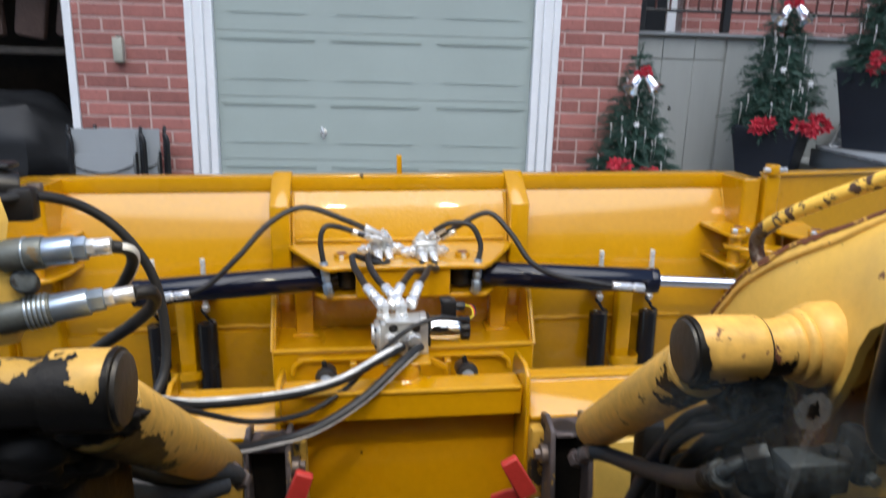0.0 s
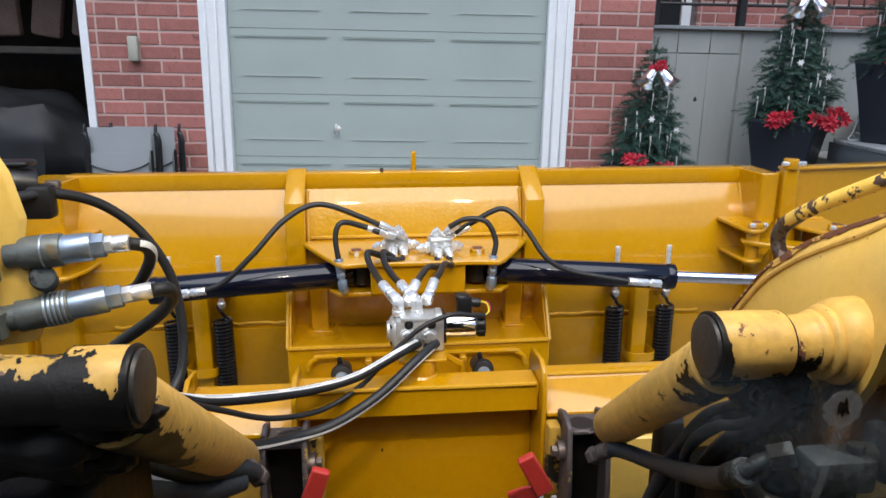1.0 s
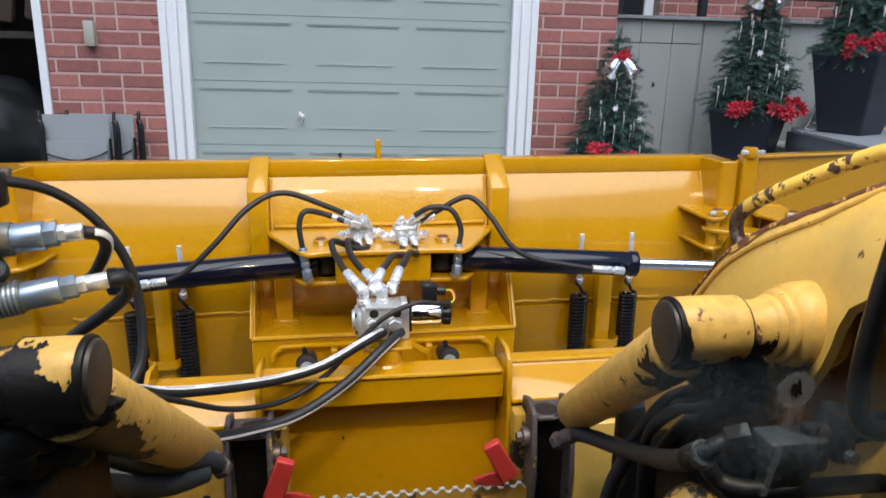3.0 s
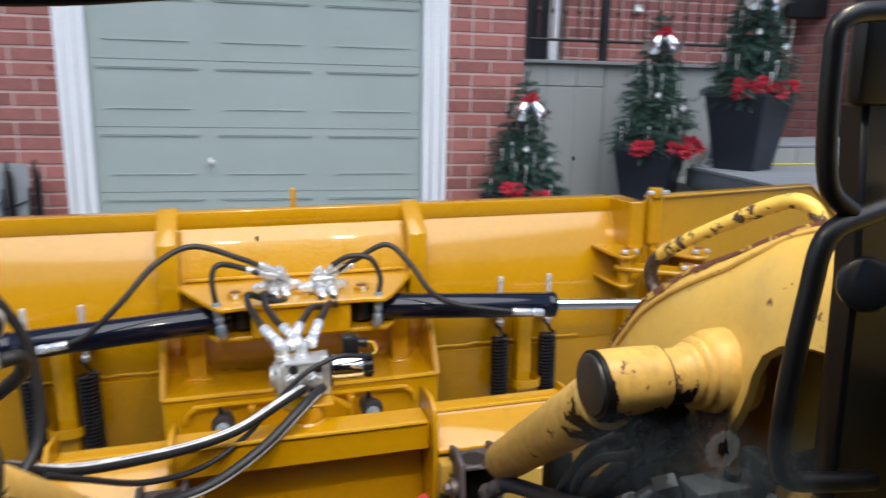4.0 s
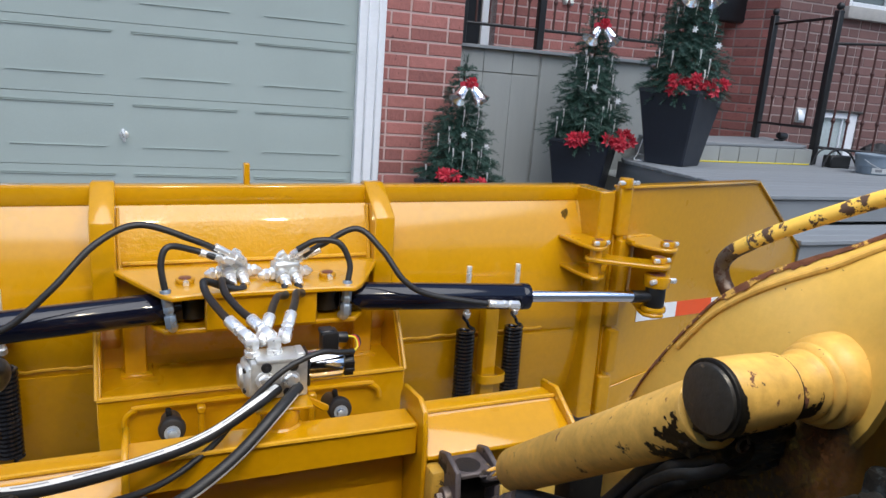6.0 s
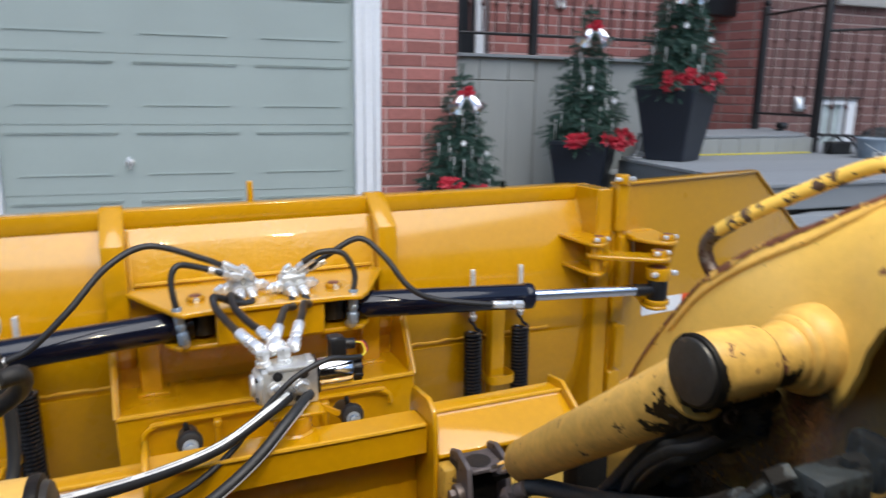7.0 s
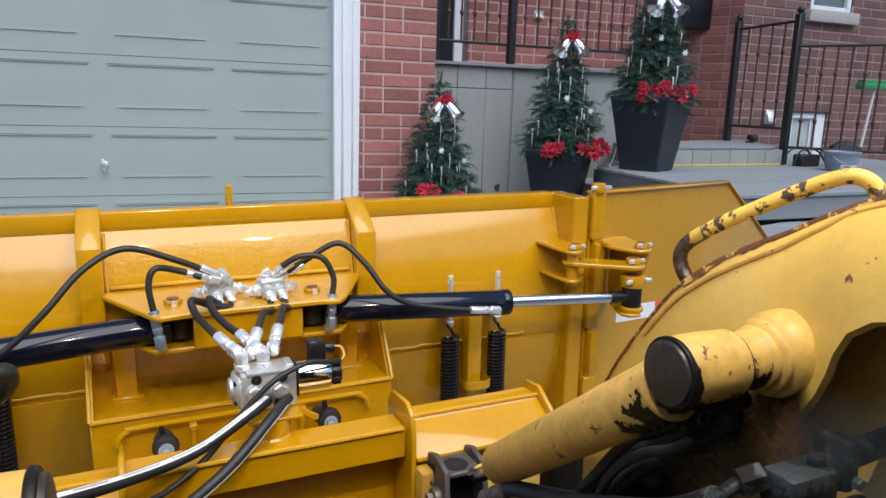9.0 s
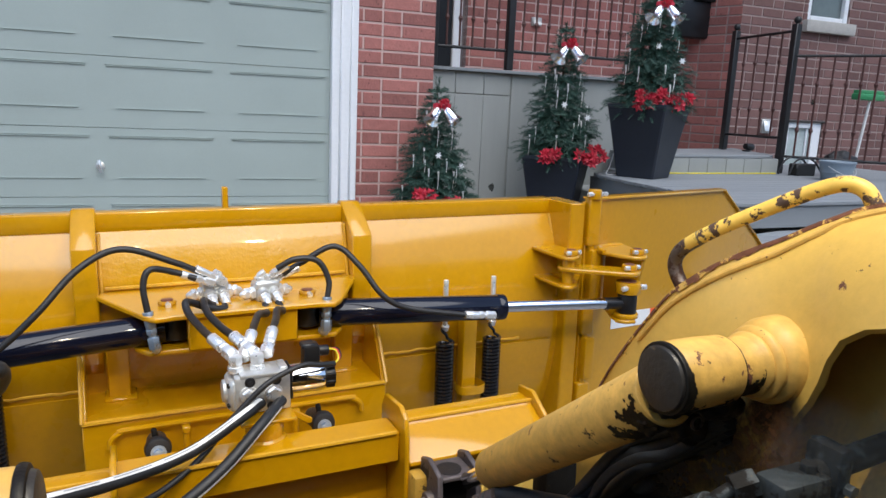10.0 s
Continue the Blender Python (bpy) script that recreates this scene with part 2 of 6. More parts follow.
def thin_film(name, color, rough, low, high, scale, soft=None):
    """A thin uneven film: what lies behind shows through where it is thin."""
    m = bpy.data.materials.new(name)
    m.use_nodes = True
    nt = m.node_tree
    tr, mx, nz, mr = (nt.nodes.new(k) for k in ("ShaderNodeBsdfTransparent", "ShaderNodeMixShader", "ShaderNodeTexNoise", "ShaderNodeMapRange"))
    nz.inputs["Scale"].default_value, nz.inputs["Detail"].default_value = scale, 5.0
    mr.inputs[1].default_value, mr.inputs[2].default_value, mr.inputs[3].default_value, mr.inputs[4].default_value = 0.36, 0.64, low, high
    bs = nt.nodes["Principled BSDF"]
    bs.inputs["Base Color"].default_value, bs.inputs["Roughness"].default_value = (*color, 1), rough
    nt.links.new(nz.outputs[0], mr.inputs[0])
    amount = mr.outputs[0]
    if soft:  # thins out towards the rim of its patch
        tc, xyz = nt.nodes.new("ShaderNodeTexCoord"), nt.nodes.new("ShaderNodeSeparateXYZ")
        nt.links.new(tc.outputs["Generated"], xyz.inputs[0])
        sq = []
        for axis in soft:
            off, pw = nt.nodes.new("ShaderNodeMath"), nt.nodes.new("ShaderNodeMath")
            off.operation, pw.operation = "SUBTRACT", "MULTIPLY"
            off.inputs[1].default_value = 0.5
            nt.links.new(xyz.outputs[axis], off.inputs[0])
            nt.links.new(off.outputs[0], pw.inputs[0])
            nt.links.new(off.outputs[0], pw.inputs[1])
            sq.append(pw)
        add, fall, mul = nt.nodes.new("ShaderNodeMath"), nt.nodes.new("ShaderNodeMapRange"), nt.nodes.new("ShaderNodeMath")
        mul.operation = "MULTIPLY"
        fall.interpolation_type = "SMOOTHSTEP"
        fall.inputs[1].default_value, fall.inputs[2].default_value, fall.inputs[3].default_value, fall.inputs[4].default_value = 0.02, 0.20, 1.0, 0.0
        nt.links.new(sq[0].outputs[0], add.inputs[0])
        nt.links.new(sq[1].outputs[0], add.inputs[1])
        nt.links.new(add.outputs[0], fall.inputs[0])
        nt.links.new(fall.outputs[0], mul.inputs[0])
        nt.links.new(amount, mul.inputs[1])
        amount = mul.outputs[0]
    nt.links.new(amount, mx.inputs[0])
    nt.links.new(tr.outputs[0], mx.inputs[1])
    nt.links.new(bs.outputs[0], mx.inputs[2])
    nt.links.new(mx.outputs[0], nt.nodes["Material Output"].inputs[0])
    return m


SOFT_DARK = thin_film("soft_dark_film", (0.012, 0.010, 0.008), 0.45, 0.75, 1.0, 16, (1, 2))
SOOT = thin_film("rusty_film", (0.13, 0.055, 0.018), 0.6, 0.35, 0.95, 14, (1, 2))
HAZE = thin_film("glass_haze", (0.42, 0.50, 0.52), 0.9, 0.02, 0.12, 22, (0, 2))
SPECK = thin_film("glass_dirt", (0.02, 0.018, 0.014), 0.8, 0.35, 0.8, 300)
SPLASH = thin_film("glass_splash", (0.55, 0.55, 0.50), 0.9, 0.04, 0.40, 90)
STREAK = thin_film("glass_streak", (0.55, 0.55, 0.50), 0.9, 0.0, 0.26, 90)

# ---- mesh helpers ----


def merge(bm, tmp):
    me = bpy.data.meshes.new("tmp")
    tmp.to_mesh(me)
    tmp.free()
    bm.from_mesh(me)
    bpy.data.meshes.remove(me)
    return bm


def box(c0, c1, bevel=0.0, seg=1, bm=None):
    tmp = bmesh.new()
    lo = [min(a, b) for a, b in zip(c0, c1)]
    hi = [max(a, b) for a, b in zip(c0, c1)]
    bmesh.ops.create_cube(tmp, size=1.0)
    for v in tmp.verts:
        v.co = Vector([lo[i] if v.co[i] < 0 else hi[i] for i in range(3)])
    if bevel:
        bmesh.ops.bevel(tmp, geom=tmp.edges[:], offset=bevel, segments=seg, affect="EDGES", profile=0.5)
    return merge(bm or bmesh.new(), tmp)


def cyl(p0, p1, r0, r1=None, seg=24, bevel=0.0, bm=None):
    p0, p1 = Vector(p0), Vector(p1)
    tmp = bmesh.new()
    d = p1 - p0
    bmesh.ops.create_cone(tmp, cap_ends=True, segments=seg, radius1=r0, radius2=r0 if r1 is None else r1, depth=d.length)
    if bevel:
        rim = [e for e in tmp.edges if abs(e.verts[0].co.z - e.verts[1].co.z) < 1e-6]
        bmesh.ops.bevel(tmp, geom=rim, offset=bevel, segments=2, affect="EDGES", profile=0.5)
    m = Matrix.Translation((p0 + p1) / 2) @ d.to_track_quat("Z", "Y").to_matrix().to_4x4()
    bmesh.ops.transform(tmp, matrix=m, verts=tmp.verts[:])
    return merge(bm or bmesh.new(), tmp)


def hexnut(p0, p1, r, bm=None):
    return cyl(p0, p1, r, seg=6, bevel=r * 0.12, bm=bm)


def spline(pts, n=10):
    """Points of a smooth curve through pts."""
    p = [Vector(q) for q in pts]
    p = [2 * p[0] - p[1]] + p + [2 * p[-1] - p[-2]]
    out = []
    for i in range(1, len(p) - 2):
        a, b, c, d = p[i - 1:i + 3]
        for k in range(n):
            t = k / n
            out.append(0.5 * ((2 * b) + (c - a) * t + (2 * a - 5 * b + 4 * c - d) * t * t + (3 * b - a - 3 * c + d) * t ** 3))
    out.append(p[-2])
    return out


def frames_along(path):
    up = Vector((0.1, 0.2, 1)).normalized()
    res = []
    for i, q in enumerate(path):
        t = (path[min(i + 1, len(path) - 1)] - path[max(i - 1, 0)]).normalized()
        up = (up - t * up.dot(t)).normalized()
        res.append((q, t, up, t.cross(up)))
    return res


def tube(pts, r, seg=12, n=10, bm=None, smooth_path=True, ends=True):
    path = spline(pts, n) if smooth_path else [Vector(q) for q in pts]
    bm = bm or bmesh.new()
    rings = []
    rr = r if callable(r) else (lambda k: r)
    for i, (q, t, a, b) in enumerate(frames_along(path)):
        k = rr(i / (len(path) - 1))
        rings.append([bm.verts.new(q + (a * math.cos(2 * math.pi * j / seg) + b * math.sin(2 * math.pi * j / seg)) * k) for j in range(seg)])
    for r0, r1 in zip(rings, rings[1:]):
        for j in range(seg):
            bm.faces.new((r0[j], r0[(j + 1) % seg], r1[(j + 1) % seg], r1[j]))
    if ends:
        bm.faces.new(rings[0][::-1])
        bm.faces.new(rings[-1])
    return bm


def ribbon(pts, r, side, width, n=10, span=(0.0, 1.0)):
    """A thin strip that lies on a hose of radius r, turned towards side."""
    path = spline(pts, n)
    path = path[int(span[0] * (len(path) - 1)):int(span[1] * (len(path) - 1)) + 1]
    bm = bmesh.new()
    rows = []
    s = Vector(side).normalized()
    for q, t, a, b in frames_along(path):
        o = (s - t * s.dot(t)).normalized()
        w = t.cross(o)
        row = []
        for k in (-1, 0, 1):
            ang = k * width / (2 * r)
            row.append(bm.verts.new(q + (o * math.cos(ang) + w * math.sin(ang)) * (r + 0.0006)))
        rows.append(row)
    for r0, r1 in zip(rows, rows[1:]):
        for k in (0, 1):
            bm.faces.new((r0[k], r0[k + 1], r1[k + 1], r1[k]))
    return bm


def prism(poly, vec, bevel=0.0, bm=None):
    """A flat polygon given thickness along vec."""
    tmp = bmesh.new()
    vec = Vector(vec)
    a = [tmp.verts.new(Vector(p)) for p in poly]
    b = [tmp.verts.new(Vector(p) + vec) for p in poly]
    n = len(poly)
    tmp.faces.new(a)
    tmp.faces.new(b[::-1])
    for i in range(n):
        tmp.faces.new((a[i], b[i], b[(i + 1) % n], a[(i + 1) % n]))
    bmesh.ops.recalc_face_normals(tmp, faces=tmp.faces[:])
    if bevel:
        bmesh.ops.bevel(tmp, geom=tmp.edges[:], offset=bevel, segments=1, affect="EDGES", profile=0.5)
    return merge(bm or bmesh.new(), tmp)


def loft(sections, closed=True, caps=True, bm=None):
    """Joins cross-sections of the same number of points."""
    bm = bm or bmesh.new()
    rows = [[bm.verts.new(Vector(p)) for p in s] for s in sections]
    n = len(rows[0])
    for r0, r1 in zip(rows, rows[1:]):
        for j in range(n if closed else n - 1):
            bm.faces.new((r0[j], r0[(j + 1) % n], r1[(j + 1) % n], r1[j]))
    if caps and closed:
        bm.faces.new(rows[0][::-1])
        bm.faces.new(rows[-1])
    bmesh.ops.recalc_face_normals(bm, faces=bm.faces[:])
    return bm


def to_mesh(name, bm, material, smooth=None):
    me = bpy.data.meshes.new(name)
    bm.to_mesh(me)
    bm.free()
    me.materials.append(material)
    if smooth:
        me.polygons.foreach_set("use_smooth", [True] * len(me.polygons))
        me.set_sharp_from_angle(angle=radians(smooth))
    return me


def part(name, bm, material, parent=None, label="", smooth=40):
    ob = new(name, to_mesh(name, bm, material, smooth))
    ob.parent = parent
    if label:
        tagged(ob, label)
    return ob


def thing(name, label, category, group="", kind="", m=None):
    ob = new(name)
    ob.empty_display_size = 0.1
    if m is not None:
        ob.matrix_world = m
    return tagged(ob, label, category, group, kind)


def solid(name, bm, material, label="", category="", group="", kind="", smooth=40):
    return tagged(part(name, bm, material, None, "", smooth), label, category, group, kind)

# ---- ground ----
g = bmesh.new()
bmesh.ops.create_grid(g, x_segments=60, y_segments=60, size=150)
solid("ground", g, GROUNDM, "dark driveway and street ground", "ground", kind="structure")

# plain unseen wall behind the machine, added to darken low sky and reflections
solid("backdrop", box((-30, -14.5, 0), (30, -14, 7.2)), BACKDROP_DULL, "unseen plain wall that blocks the low sky behind", "backdrop", kind="structure")

# ---- garage front ----
BL, BH, BT = 0.300, 0.1007, 0.016   # brick length and course with joint, joint


def brick_mesh(length):
    return to_mesh("brick", box((0, 0, 0), (length, 0.10, BH - BT), 0.004), BRICK, None)


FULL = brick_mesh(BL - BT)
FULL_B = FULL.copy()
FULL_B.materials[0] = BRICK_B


def brick_wall(name, p0, p1, z0, z1, label, holes=(), depth=0.2, first=0.0, thin=0.006, mesh=FULL, joint=MORTAR):
    """A mortar wall from p0 to p1 (its front, seen with p0 at the left) with single bricks standing proud of it."""
    p0, p1 = Vector((*p0, 0)), Vector((*p1, 0))
    d = p1 - p0
    length, ang = d.length, math.atan2(d.y, d.x)
    ux = d.normalized()
    back = Vector((-ux.y, ux.x, 0))
    m = Matrix.Translation(p0) @ Matrix.Rotation(ang, 4, "Z")
    bm = bmesh.new()
    xs = sorted({0.0, length, *[h[0] for h in holes], *[h[1] for h in holes]})
    zs = sorted({z0, z1, *[h[2] for h in holes], *[h[3] for h in holes]})
    for a, b in zip(xs, xs[1:]):
        for c, e in zip(zs, zs[1:]):
            if not any(h[0] <= a and b <= h[1] and h[2] <= c and e <= h[3] for h in holes):
                box((a, thin, c), (b, depth, e), bm=bm)
    wall = solid(name, bm, joint, label, "wall", kind="structure", smooth=None)
    wall.matrix_world = m
    rng = random.Random(name)
    row = 0
    z = z0
    while z < z1 - 0.02:
        x = -(BL / 2 if row % 2 else 0.0) - first
        while x < length - 0.005:
            bl = BL if rng.random() > 0.36 else BL / 2
            a, b = max(x, 0.0), min(x + bl - BT, length)
            pieces = [(a, b)]
            for h in holes:
                if h[2] < z + BH - 0.03 and h[3] > z + 0.03:
                    cut = []
                    for s, e in pieces:
                        if e <= h[0] or s >= h[1]:
                            cut.append((s, e))
                        else:
                            cut += [(s, h[0])] * (s < h[0] - 0.02) + [(h[1], e)] * (e > h[1] + 0.02)
                    pieces = cut
            for s, e in pieces:
                if e - s > 0.03:
                    ob = new("brick", mesh)
                    ob.parent = wall
                    ob.location = (s, rng.uniform(-0.0015, 0.0015), z)
                    ob.scale = ((e - s) / (BL - BT), 1, 1)
            x += bl
        z += BH
        row += 1
    return wall


WY = 5.9
brick_wall("wall_garage_1", (-2.18, WY), (-1.37, WY), -0.045, 2.9, "red brick pier with pink mortar beside the garage", first=0.09)
brick_wall("wall_garage_2", (1.385, WY), (2.0, WY), -0.045, 2.9, "red brick pier with pink mortar between garage and porch", first=0.1, depth=1.7)
solid("wall_above_garage", box((-4.8, WY + 0.006, 2.34), (1.384, WY + 0.2, 2.9)), MORTAR, "brick wall above the garage doors", "wall", kind="structure")
solid("wall_upper_1", box((-5.5, 5.91, 2.91), (2.0, 7.6, 5.2)), BRICK, "red brick upper storey over the garage", "wall", kind="structure")
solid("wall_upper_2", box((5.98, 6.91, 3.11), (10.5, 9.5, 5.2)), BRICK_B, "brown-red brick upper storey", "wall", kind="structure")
solid("wall_upper_3", box((2.0, 7.62, 2.91), (5.97, 9.5, 5.2)), BRICK, "red brick upper storey over the porch", "wall", kind="structure")
solid("roof", box((-5.6, 5.7, 5.2), (10.6, 9.6, 5.35)), SOFFIT, "dark eave and roof of the house", "roof", kind="structure")

# casing of the garage door: stepped white moulding
for k, s in enumerate((-1, 1)):
    bm = box((s * 1.200, 5.935, 0), (s * 1.262, 6.02, 2.3), 0.006)
    box((s * 1.262, 5.905, 0), (s * 1.335, 6.02, 2.34), 0.008, bm=bm)
    box((s * 1.335, 5.885, 0), (s * 1.386, 6.02, 2.34), 0.006, bm=bm)
    solid(f"trim_{k + 1}", bm, TRIM, "white moulded casing of the garage door", "trim", kind="structure")
solid("trim_3", box((-1.2, 5.90, 2.2), (1.2, 6.02, 2.34), 0.006), TRIM, "white head casing of the garage door", "trim", kind="structure")
bm = box((-2.242, 5.885, 0), (-2.182, 6.1, 2.34), 0.005)
solid("trim_4", bm, TRIM, "narrow white corner casing", "trim", kind="structure")

# sectional garage door
door = thing("door_1", "sage grey sectional steel garage door with embossed panels", "garage door", kind="structure")
JOINTS = [0.02, 0.54, 1.02, 1.50, 1.98, 2.32]
COLS = [(-1.155, -0.465), (-0.345, 0.345), (0.470, 1.155)]
for z0, z1 in zip(JOINTS, JOINTS[1:]):
    bm = box((-1.199, 6.0, z0 + 0.001), (1.199, 6.045, z1 - 0.001), 0.0025)
    box((-1.199, 5.9983, z0 + 0.002), (1.199, 6.0, z0 + 0.022), 0.0012, bm=bm)
    sec = part("section", bm, DOOR, door)
    if z1 > 2.0:
        continue
    for x0, x1 in COLS:
        za, zb = z0 + 0.117, z1 - 0.058
        out = [(x0, 5.9995, za), (x1, 5.9995, za), (x1, 5.9995, zb), (x0, 5.9995, zb)]
        inn = [(x0 + 0.055, 5.9988, za + 0.02), (x1 - 0.055, 5.9988, za + 0.02), (x1 - 0.012, 5.9988, zb - 0.010), (x0 + 0.012, 5.9988, zb - 0.010)]
        bm = loft([out, inn])
        box((x0 - 0.004, 5.993, zb + 0.004), (x1 + 0.004, 6.0, zb + 0.008), 0.001, bm=bm)
        box((x0 + 0.004, 5.991, zb - 0.008), (x1 - 0.004, 6.0, zb - 0.003), 0.001, bm=bm)
        box((x0 + 0.055, 5.993, za + 0.015), (x1 - 0.055, 6.0, za + 0.020), 0.001, bm=bm)
        part("panel", bm, DOOR, sec, smooth=20)
# added hidden sheet that stops sky light leaking between the sections
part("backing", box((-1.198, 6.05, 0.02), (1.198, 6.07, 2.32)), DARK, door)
bm = cyl((-0.405, 6.0, 0.757), (-0.405, 5.965, 0.757), 0.011, seg=16)
tube([(-0.402, 5.962, 0.715), (-0.405, 5.955, 0.757), (-0.412, 5.962, 0.80)], 0.011, bm=bm)
cyl((-0.405, 6.0, 0.757), (-0.405, 5.994, 0.757), 0.03, seg=20, bevel=0.002, bm=bm)
part("handle", bm, ZINC, door, "small chrome turn handle")

# sensor box on the brick
bx = thing("wall_box", "small beige plastic box on the brick pier", "wall box")
part("case", box((-1.895, 5.845, 1.245), (-1.825, 5.897, 1.42), 0.008, 2), PLASTIC, bx)
part("bracket", box((-1.878, 5.88, 1.235), (-1.842, 5.9, 1.44), 0.003), BARE, bx)

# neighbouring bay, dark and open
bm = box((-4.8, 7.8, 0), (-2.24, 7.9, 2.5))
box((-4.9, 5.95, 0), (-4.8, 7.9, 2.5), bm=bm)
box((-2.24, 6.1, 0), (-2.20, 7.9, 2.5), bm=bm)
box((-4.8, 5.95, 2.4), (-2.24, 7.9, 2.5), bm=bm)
solid("wall_bay", bm, DARK, "walls of the open bay beside the garage, coloured dark as an unlit inside", "wall", kind="structure")
rng = random.Random(5)
for k in range(5):
    x = -2.62 - 0.34 * k
    bm = box((x - 0.13, 6.9, 1.42), (x + 0.13, 7.0, 2.1 + rng.uniform(-.1, .1)), 0.04, 2)
    bmesh.ops.rotate(bm, cent=(x, 7, 1.5), matrix=Matrix.Rotation(rng.uniform(-.35, .35), 3, "Y"), verts=bm.verts[:])
    solid("storage_bag", bm, mat("dull_bag", (0.15 + rng.uniform(0, .05), 0.125, 0.10), 0.8, var=0.4), "dull brown bag hung in the dark bay", "bag", group="bags in the bay")
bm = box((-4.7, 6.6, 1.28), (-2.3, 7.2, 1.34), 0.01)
solid("storage_shelf", bm, DARK, "shelf across the open bay, coloured dark as an unlit inside", "shelf")
bm = bmesh.new()
bmesh.ops.create_uvsphere(bm, u_segments=32, v_segments=20, radius=1.0)
for v in bm.verts:
    n = noise.noise(v.co * 2.3) * 0.12
    v.co = Vector((-3.35 + v.co.x * (0.95 + n), 6.75 + v.co.y * (0.5 + n), max(0.0, 0.48 + v.co.z * (0.52 + n))))
solid("covered_mower", bm, TARP, "dark blue-grey covered machine in the bay", "cover")

# ---- folding chairs ----


def folding_chair(m, label):
    c = thing("folding_chair", label, "chair", "folded chairs against the brick pier", m=m)
    part("sling", loft([[(0.03, -0.012, z), (0.25, -0.012 - 0.012 * math.sin(z * 3), z), (0.47, -0.012, z), (0.47, -0.006, z), (0.25, -0.004, z), (0.03, -0.006, z)]
                        for z in (0.04, 0.2, 0.36, 0.52, 0.66, 0.78)]), FABRIC, c, "grey sling fabric")
    for x in (0.0, 0.50):
        part("rail", tube([(x, 0, 0.0), (x, 0.0, 0.4), (x, 0.005, 0.72), (x, 0.02, 0.80)], 0.012, 10), BLACK_SATIN, c)
        part("leg", tube([(x + 0.028, -0.03, 0.0), (x + 0.026, -0.03, 0.35), (x + 0.02, -0.025, 0.68)], 0.011, 10), BLACK_SATIN, c)
        part("armrest", tube([(x + 0.030, -0.045, 0.30), (x + 0.034, -0.046, 0.50), (x + 0.034, -0.046, 0.66), (x + 0.026, -0.040, 0.725), (x + 0.006, -0.030, 0.735)], 0.017, 10), BLACK_SATIN, c)
        part("side_bracket", box((x + 0.004, -0.052, 0.34), (x + 0.052, -0.034, 0.70), 0.008, 2), BLACK_SATIN, c)
        part("seat_rail", tube([(x + (-0.016 if x else 0.045), -0.062, 0.10), (x + (-0.016 if x else 0.045), -0.060, 0.62)], 0.010, 10, 2), BLACK_SATIN, c)
    part("seat_sling", loft([[(0.045, -0.050, z), (0.25, -0.062 + 0.006 * math.sin(z * 9), z), (0.455, -0.050, z), (0.455, -0.044, z), (0.25, -0.054, z), (0.045, -0.044, z)]
                             for z in (0.10, 0.25, 0.40, 0.50, 0.585, 0.60)]), FABRIC, c, "grey sling seat folded up")
    part("strap", tube([(0.04, -0.062, 0.525), (0.1, -0.070, 0.495), (0.25, -0.076, 0.465), (0.38, -0.070, 0.492), (0.46, -0.062, 0.53)], 0.006, 8), RUBBER, c)
    return c


for k, (x, y, z, r) in enumerate(((-2.19, 5.64, 0.0, 2), (-2.045, 5.74, 0.0, -1))):
    folding_chair(pose(x, y, z, -2, 0, r), "folded patio chair with grey sling and black tubes")

# ---- porch ----
# landing side clad in grey boards
for k, (x0, x1, z0, z1) in enumerate(((2.02, 2.27, -.02, 1.378), (2.274, 2.53, -.02, 1.378), (2.534, 2.775, -.02, 1.378), (2.02, 2.27, 1.384, 1.56), (2.274, 2.53, 1.384, 1.56), (2.534, 2.775, 1.384, 1.56),
                                      (2.80, 3.16, -.02, 1.56), (3.164, 3.52, -.02, 1.56), (3.524, 3.90, -.02, 1.56))):
    if k == 0:
        side = solid("porch_wall", box((2.02, 6.12, -.02), (3.9, 7.6, 1.55)), SIDING, "grey boarded side of the porch landing", "porch wall", kind="structure")
    part("board", box((x0, 6.098 if k < 6 else 6.106, z0), (x1, 6.12, z1), 0.003), SIDING, side)
solid("porch_cap", box((2.0, 6.06, 1.562), (3.95, 6.30, 1.59), 0.004), DECK, "grey board along the landing edge", "deck board", kind="structure")

# far porch wall with door frame, the side return and the right front wall
brick_wall("wall_porch", (2.0, 7.6), (5.70, 7.6), 1.2, 2.9, "red brick wall behind the porch landing", holes=((0.5, 1.0, 1.2, 2.9),))
brick_wall("wall_return", (5.70, 7.6), (5.97, 6.9), 0.7, 2.9, "short red brick return of the porch", joint=MORTAR_B)
WIN = (0.87, 1.45, 0.62, 1.28)
WIN2 = (0.96, 1.62, 2.43, 2.95)
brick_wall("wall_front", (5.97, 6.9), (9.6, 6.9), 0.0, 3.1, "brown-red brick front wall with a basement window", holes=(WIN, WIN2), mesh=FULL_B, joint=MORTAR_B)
bm = box((2.52, 7.52, 1.55), (2.80, 7.62, 2.9), 0.01)
solid("door_2", bm, BLACK_SATIN, "black storm door edge of the front door", "door", kind="structure")
solid("trim_5", box((2.80, 7.50, 1.55), (2.90, 7.62, 2.9), 0.008), TRIM, "white jamb of the front door", "trim", kind="structure")
